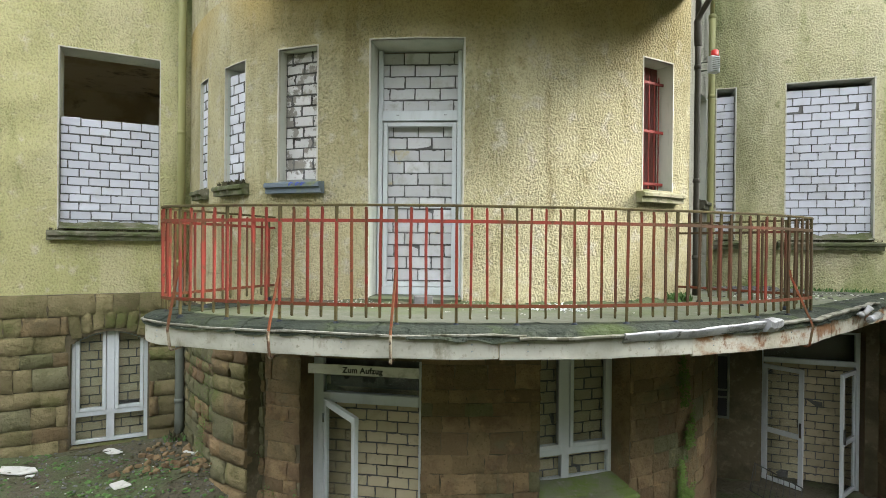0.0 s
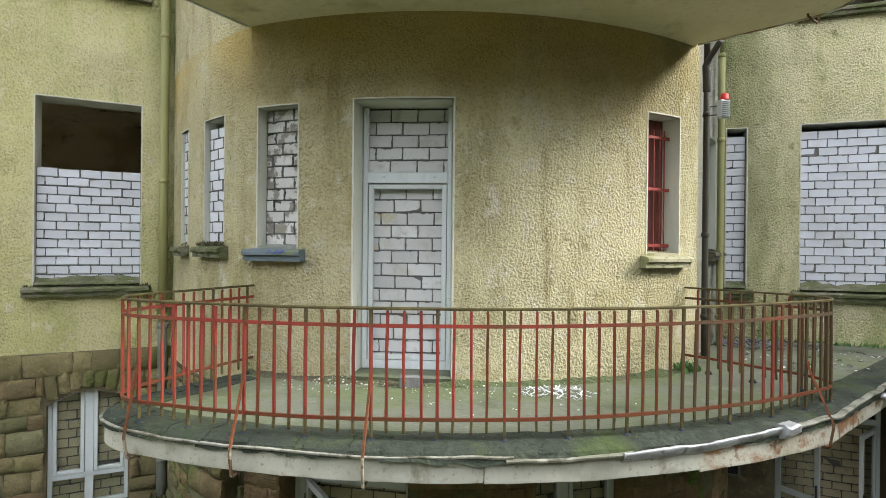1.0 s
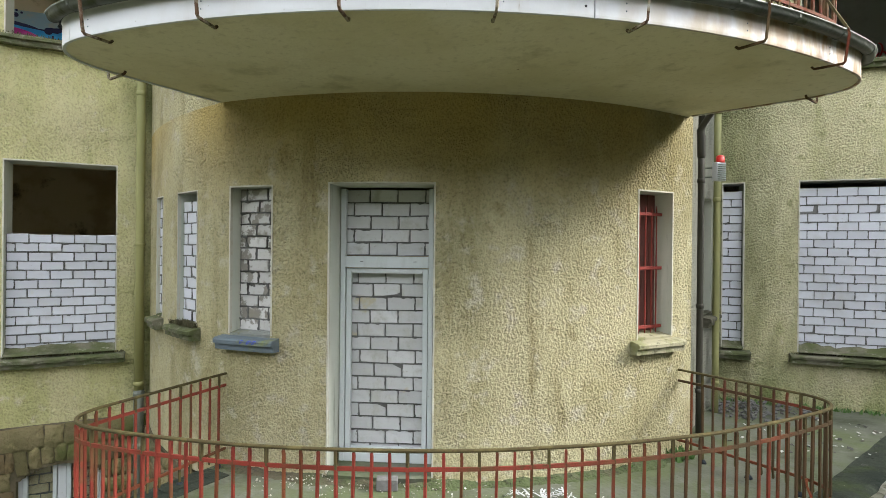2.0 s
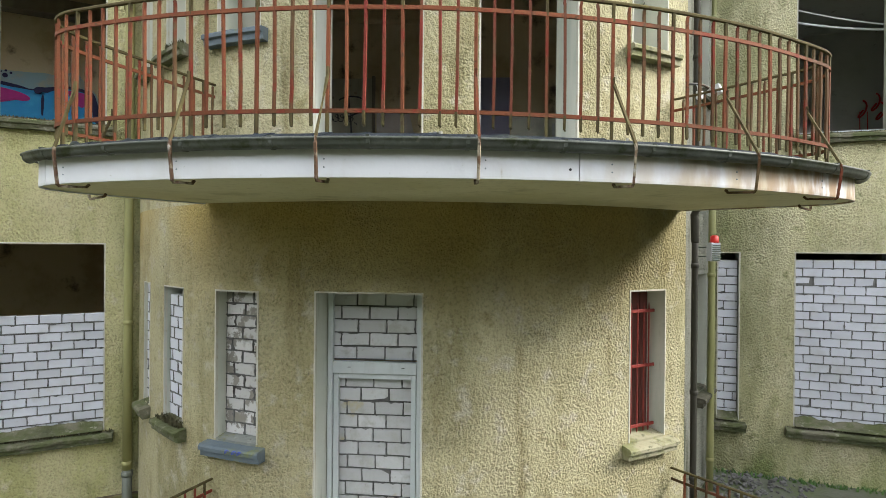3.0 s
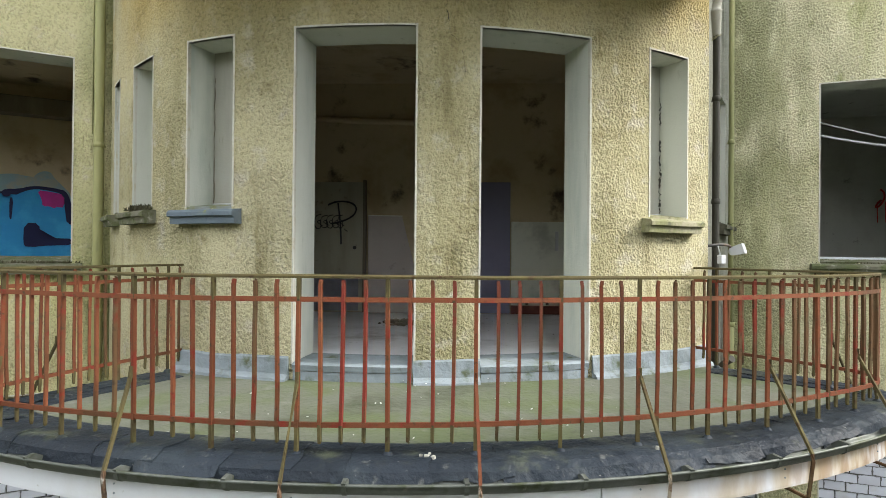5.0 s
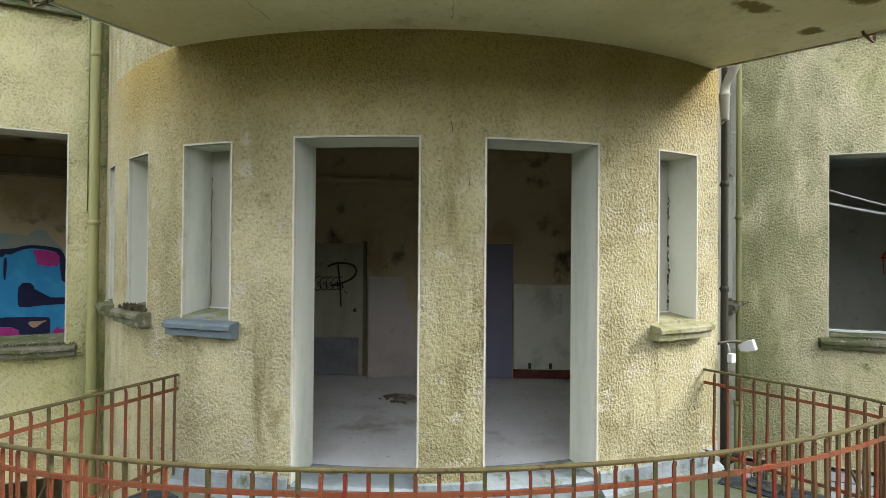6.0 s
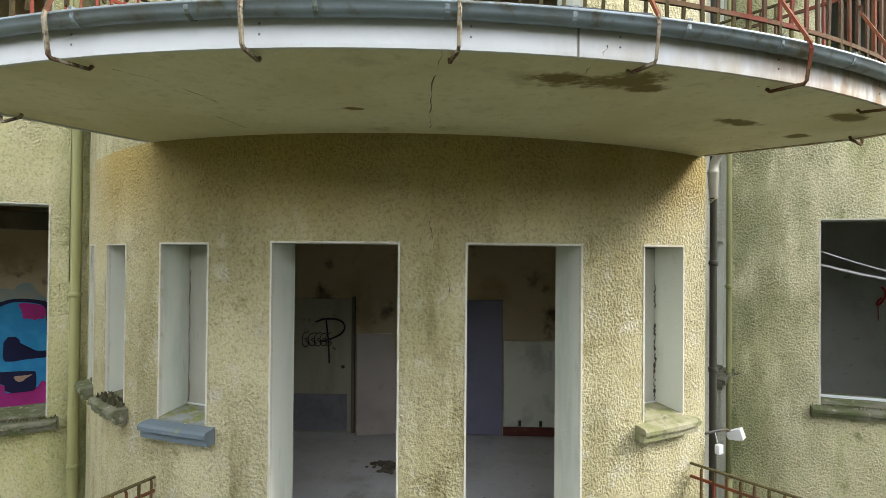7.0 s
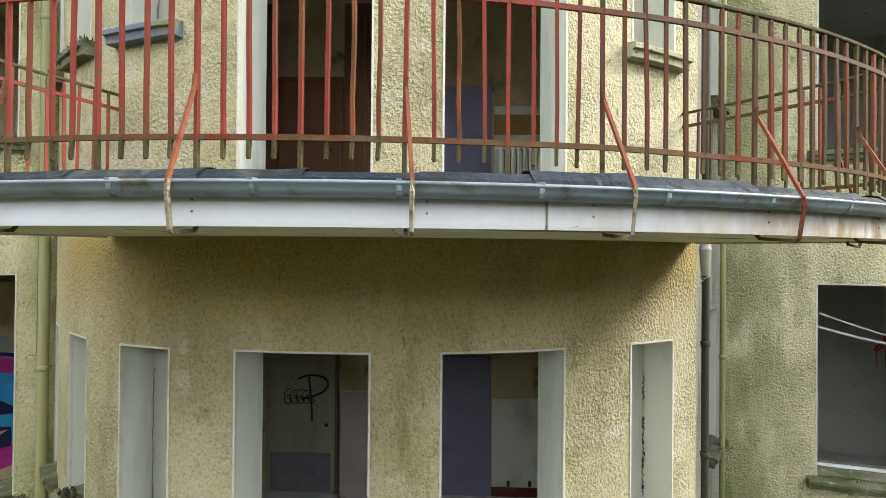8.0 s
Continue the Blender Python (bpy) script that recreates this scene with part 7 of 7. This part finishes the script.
# a pale frame in deep shade: its dimness is put into the grey colour
m, w = plane_pose(WING_R, WING_R.of(4.40), WING_R.of(4.64), 0.0, -0.06)
nw = empty("narrow_window", m @ Vector((w / 2, 0, 0.95)), label="narrow porch window, its pale frame greyed for the shade", category="window")
bm = bmesh.new()
ring_frame(bm, m, 0.0, w, 0.95, 2.0, 0.035, 0.0, 0.05)
part("frame", bm, PIPE_GREY, nw)
for z in (1.28, 1.40):
    bar_part("glazing_bar", m, (0.035, w - 0.035, z, z + 0.03, 0.005, 0.045), PIPE_GREY, nw)
for za, zb in ((0.985, 1.28), (1.31, 1.40), (1.43, 1.965)):
    bar_part("pane", m, (0.035, w - 0.035, za, zb, 0.02, 0.045), BLACK, nw, "dark glass", 0)

p, q = Vector((4.62, 5.56)), Vector((4.98, 5.89))
d = (q - p).normalized()
o = Vector((d.y, -d.x)) * 0.07
sp = empty("gutter_spout", (p.x, p.y, 2.93), label="white end of a broken gutter pipe at the roof edge", category="gutter")
bm = bmesh.new()
tube(bm, [(p.x + o.x + d.x * t, p.y + o.y + d.y * t, 2.955 + 0.05 * t) for t in (0.0, 0.1, 0.22, 0.34, 0.46)], [0.036, 0.040, 0.038, 0.042, 0.040], sides=12)
lumpy(bm, 0.008, 9.0, 3.0)
part("pipe", bm, SHEET, sp)
bm = bmesh.new()
tube(bm, [(p.x + o.x * 0.6 + d.x * t, p.y + o.y * 0.6 + d.y * t, 3.05 + 0.03 * math.sin(9 * t)) for t in (-0.35, -0.2, -0.05, 0.1, 0.3)], [0.012, 0.030, 0.024, 0.034, 0.010], sides=9)
lumpy(bm, 0.02, 12.0, 5.0)
part("torn_sheet", bm, SHEET, sp, "torn white sheet")

# rubble and chips on the lowest balcony and the flat roof
rubble("paint_chips", 1.22, 5.05, 3.085, 0.36, 120, 0.034, WHITE, "white plaster slivers heaped on the balcony floor", "litter", 31, 0.12, 2.0)
rubble("paint_chips", 0.6, 4.9, 3.085, 1.3, 60, 0.016, PALE, "pale chips scattered on the balcony floor", "litter", 131, 0.2)
bm = bmesh.new()
for i, (ua, ub) in enumerate(((0.05, BAY.len - 0.05),)):
    n = 150
    last = None
    for j in range(n + 1):
        u = ua + (ub - ua) * j / n
        q = 0.5 + 0.9 * noise.noise(Vector((u * 2.3, 3, 1))) + 0.5 * noise.noise(Vector((u * 9, 1, 4)))
        q = max(0.12, q)
        row = []
        for off, h in ((-0.01, 0.055), (0.03, 0.04), (0.08, 0.016), (0.16, -0.03)):
            p, o = BAY.at(u, -off * (0.5 + q))
            row.append(bm.verts.new((p.x, p.y, 3.085 + h * q + 0.008 * noise.noise(Vector((u * 30, off * 40, 2))))))
        if last:
            for a in range(3):
                bm.faces.new((last[a], last[a + 1], row[a + 1], row[a]))
        last = row
bmesh.ops.recalc_face_normals(bm, faces=bm.faces[:])
part("dirt_drift", bm, EARTH, None, "dark dirt drifted against the foot of the wall", category="dirt", kind="stuff")
lb = empty("loose_block", (-0.20, 5.17, 3.085), label="grey concrete block lying before the walled-up door", category="block")
bm = bmesh.new()
box(bm, pose(-0.20, 5.17, 3.135, 0, 2, 8), (0.20, 0.11, 0.11), 0.008)
part("block_body", bm, MORTAR, lb)
rubble("grit", -0.9, 5.28, 3.085, 0.6, 160, 0.016, BOARD, "grit and rubble at the foot of the balcony wall", "litter", 32, 0.4)
rubble("grit", 0.3, 5.22, 3.085, 0.7, 120, 0.014, BOARD, "grit and rubble at the foot of the balcony wall", "litter", 33, 0.4)
rubble("gravel", 4.7, 8.0, 3.085, 0.8, 260, 0.045, MORTAR, "gravel heap in the corner of the flat roof", "gravel", 34, 0.5)
rubble("roof_litter", 4.9, 6.8, 3.085, 1.2, 60, 0.03, PALE, "pale litter on the mossy flat roof", "litter", 35, 0.2)
rubble("roof_litter", 4.9, 6.8, 3.085, 1.3, 50, 0.05, DARK_METAL, "dark leaves on the mossy flat roof", "litter", 36, 0.12)
for k in (1, 2):
    rubble("grit", 0.3, 4.9, FLOORS[k] - 0.015, 2.0, 60, 0.014, PALE, "pale flecks on the balcony floor", "litter", 37 + k, 0.2)

# litter in the yard
rnd = random.Random(77)
for x, y, s in ((-5.25, 6.0, 0.30), (-4.5, 6.72, 0.15), (-3.75, 5.7, 0.16), (-3.45, 6.75, 0.10), (-4.95, 5.85, 0.09)):
    bm = bmesh.new()
    vs = [bm.verts.new((x + s * math.cos(a) * rnd.uniform(0.6, 1.0), y + s * 0.55 * math.sin(a) * rnd.uniform(0.6, 1.0), ground_z(x, y) + 0.03 + rnd.uniform(-0.01, 0.03))) for a in [i * 0.9 for i in range(7)]]
    f = bm.faces.new(vs)
    bmesh.ops.triangulate(bm, faces=[f])
    bmesh.ops.solidify(bm, geom=bm.faces[:], thickness=0.015)
    part("broken_board", bm, PALE, None, "broken piece of white board lying on the earth", category="litter", group="broken boards in the yard")


def scatter(name, n, size, mat, label, seed, area, flat=0.5):
    rnd = random.Random(seed)
    bm = bmesh.new()
    for _ in range(n):
        x, y = rnd.uniform(*area[0]), rnd.uniform(*area[1])
        s = size * rnd.uniform(0.3, 1.4)
        box(bm, pose(x, y, ground_z(x, y) + s * flat * 0.3, rnd.uniform(-25, 25), rnd.uniform(-25, 25), rnd.uniform(0, 360)), (s, s * rnd.uniform(0.4, 1), s * flat), s * 0.12)
    return part(name, bm, mat, None, label, category="litter", kind="stuff")


scatter("yard_grit", 900, 0.03, MORTAR, "grey grit strewn over the yard", 41, ((-6.3, -2.3), (4.6, 7.2)))
scatter("yard_chips", 90, 0.03, PALE, "pale chips strewn over the yard", 42, ((-6.3, -2.3), (5.2, 7.2)), 0.2)
scatter("yard_leaves", 320, 0.05, LEAF_DRY, "dead leaves strewn over the yard", 43, ((-6.3, -2.3), (4.6, 7.2)), 0.1)
scatter("yard_leaves", 420, 0.045, LEAF_DRY, "dead leaves drifted against the foot of the bay", 44, ((-4.2, -2.5), (5.9, 7.1)), 0.25)
scatter("yard_rubble", 150, 0.07, STONE_BROWN, "broken stone and crumbled mortar at the foot of the bay", 45, ((-4.1, -2.6), (6.0, 7.1)), 0.6)
scatter("yard_moss", 500, 0.05, LEAF, "small clumps of green moss on the earth", 46, ((-5.6, -2.4), (4.6, 6.6)), 0.25)
bm = bmesh.new()
for _ in range(30):
    x, y, a = rnd.uniform(-6, -2.6), rnd.uniform(5.2, 7.0), rnd.uniform(0, 6.28)
    z = ground_z(x, y) + 0.015
    l = rnd.uniform(0.1, 0.3)
    tube(bm, [(x, y, z), (x + l * math.cos(a), y + l * math.sin(a), z + 0.02)], 0.005, sides=5)
part("yard_twigs", bm, LEAF_DRY, None, "thin dead twigs on the ground", category="twigs", kind="stuff")

# ---- cracks, damp patches and marks ----
def crack(points, depth_dir, width, parent):
    bm = bmesh.new()
    rnd = random.Random(len(points) * 7)
    pts = []
    for a, b in zip(points, points[1:]):
        for i in range(6):
            q = Vector(a).lerp(Vector(b), i / 6)
            pts.append(q + Vector((rnd.uniform(-0.012, 0.012), rnd.uniform(-0.004, 0.004) if abs(depth_dir) else rnd.uniform(-0.012, 0.012), rnd.uniform(-0.01, 0.01) if abs(depth_dir) else 0)))
    tube(bm, pts, [width * rnd.choice((0.05, 0.2, 0.4, 0.8)) for _ in pts], sides=4, smooth=False, flat=0.5)
    return part("crack", bm, DARK_METAL, parent)


def on_bay(x, z, out=0.0):
    p, _ = BAY.at(BAY.of(x), -out)
    return (p.x, p.y, z)


crack([on_bay(0.44, 10.30), on_bay(0.45, 10.14), on_bay(0.46, 10.02), on_bay(0.54, 9.93), on_bay(0.60, 9.80), on_bay(0.60, 9.65)], 1, 0.004, bay_wall)
m, w = plane_pose(BAY, *RW, 4.40 + 4.045, 0.292)
crack([m @ Vector((w - 0.012, 0, z)) for z in (1.30, 1.12, 1.08, 1.02)], 1, 0.010, bay_wall)
crack([m @ Vector((w - 0.012, 0, z)) for z in (0.86, 0.74, 0.62, 0.50, 0.40, 0.30, 0.22, 0.12, 0.04)], 1, 0.014, bay_wall)
slab3 = [o for o in bpy.data.objects if o.name.startswith("slab")][-1]
ZS = SOFFITS[2] - 0.001
crack([(0.60, 3.55, ZS), (0.53, 4.05, ZS), (0.47, 4.7, ZS), (0.45, 5.2, ZS)], 0, 0.005, slab3)
crack([(-1.15, 3.8, ZS), (-0.98, 4.05, ZS), (-0.85, 4.5, ZS)], 0, 0.004, slab3)
crack([(-1.05, 4.75, ZS), (-0.95, 5.2, ZS)], 0, 0.006, slab3)
crack([(1.36, 3.5, ZS), (1.36, 3.75, ZS), (1.30, 4.0, ZS)], 0, 0.004, slab3)


# marker scrawl on the blue sill
mk = empty("sill_scrawl", on_bay(-1.6, 4.33, 0.14), label="small illegible blue marker scrawl on the painted sill", category="graffiti")
for k, xx in enumerate((-1.66, -1.58, -1.52)):
    bm = bmesh.new()
    tube(bm, [on_bay(xx + 0.025 * math.cos(a), 4.385 + 0.018 * math.sin(a * 1.3), 0.131) for a in [i * 0.5 for i in range(11)]], 0.004, sides=4)
    part("stroke", bm, BLUE_INK, mk)
# thin conduit on the wing wall
bm = bmesh.new()
cp = [WING_L.at(WING_L.of(-4.06), -0.012)[0]]
tube(bm, [(cp[0].x, cp[0].y, 9.6), (cp[0].x, cp[0].y, 13.5)], 0.006, sides=6)
part("conduit", bm, PIPE, None, "thin painted conduit on the wing wall", category="conduit")

# ---- stones of the basement walls ----
stonework(LB, LB.of(-6.9), LB.len, 0.5, 3.0, wl, [(ARCHWIN[0] - 0.02, ARCHWIN[1] + 0.02, 0.8, 2.74)], 1, 0.2, 0.58, 0.13, 0.34, proud=0.085, gap=0.006)
for i in range(7):
    t = (i + 0.5) / 7
    u = ARCHWIN[0] - 0.02 + (ARCHWIN[1] - ARCHWIN[0] + 0.04) * t
    zc = 2.335 + 0.17 * (1 - (2 * t - 1) ** 2)
    top = 2.73
    pt, o = LB.at(u)
    dd = Vector((-o.y, o.x))
    mm = Matrix(((dd.x, -o.x, 0, pt.x), (dd.y, -o.y, 0, pt.y), (0, 0, 1, (zc + top) / 2 + 0.01), (0, 0, 0, 1)))
    piece("stone", STONES[(0, 1, 3, 5, 6, 7, 0)[i]], mm @ pose(0, 0, 0, 0, (t - 0.5) * 22, 0) @ Matrix.Diagonal(((ARCHWIN[1] - ARCHWIN[0]) / 7 - 0.004, 0.07, top - zc, 1)), wl)
stonework(BB, 0, BB.len, -0.1, 2.85, wb, [(*BDOOR, -0.5, 2.5), (*BWIN, 0.75, 2.85)], 2, 0.16, 0.46, 0.12, 0.27, stones=STONES_BAY, proud=0.035, gap=0.004)
stonework(BL, 0, BL.len, 0.3, 2.85, wbl, [(*SLIT, 0.78, 2.75), (BL.of(-2.82), SLIT[0], -0.5, 2.85)], 3, 0.2, 0.4, 0.12, 0.26, stones=STONES_FLANK, proud=0.08)
stonework(BP, PIER[0], PIER[1], 0.2, 2.85, pier, [], 6, 0.30, 0.62, 0.18, 0.32, stones=STONES_PIER, proud=0.13, gap=0.014)
stonework(BE, 0, BE.len, -0.1, 2.85, wbe, [], 4, 0.25, 0.6, stones=STONES_BAY, proud=0.02, gap=0.006)
stonework(PS, 0, PS.len, -0.1, 2.85, wps, [], 7, 0.25, 0.6, stones=STONES_BAY, proud=0.02, gap=0.006)
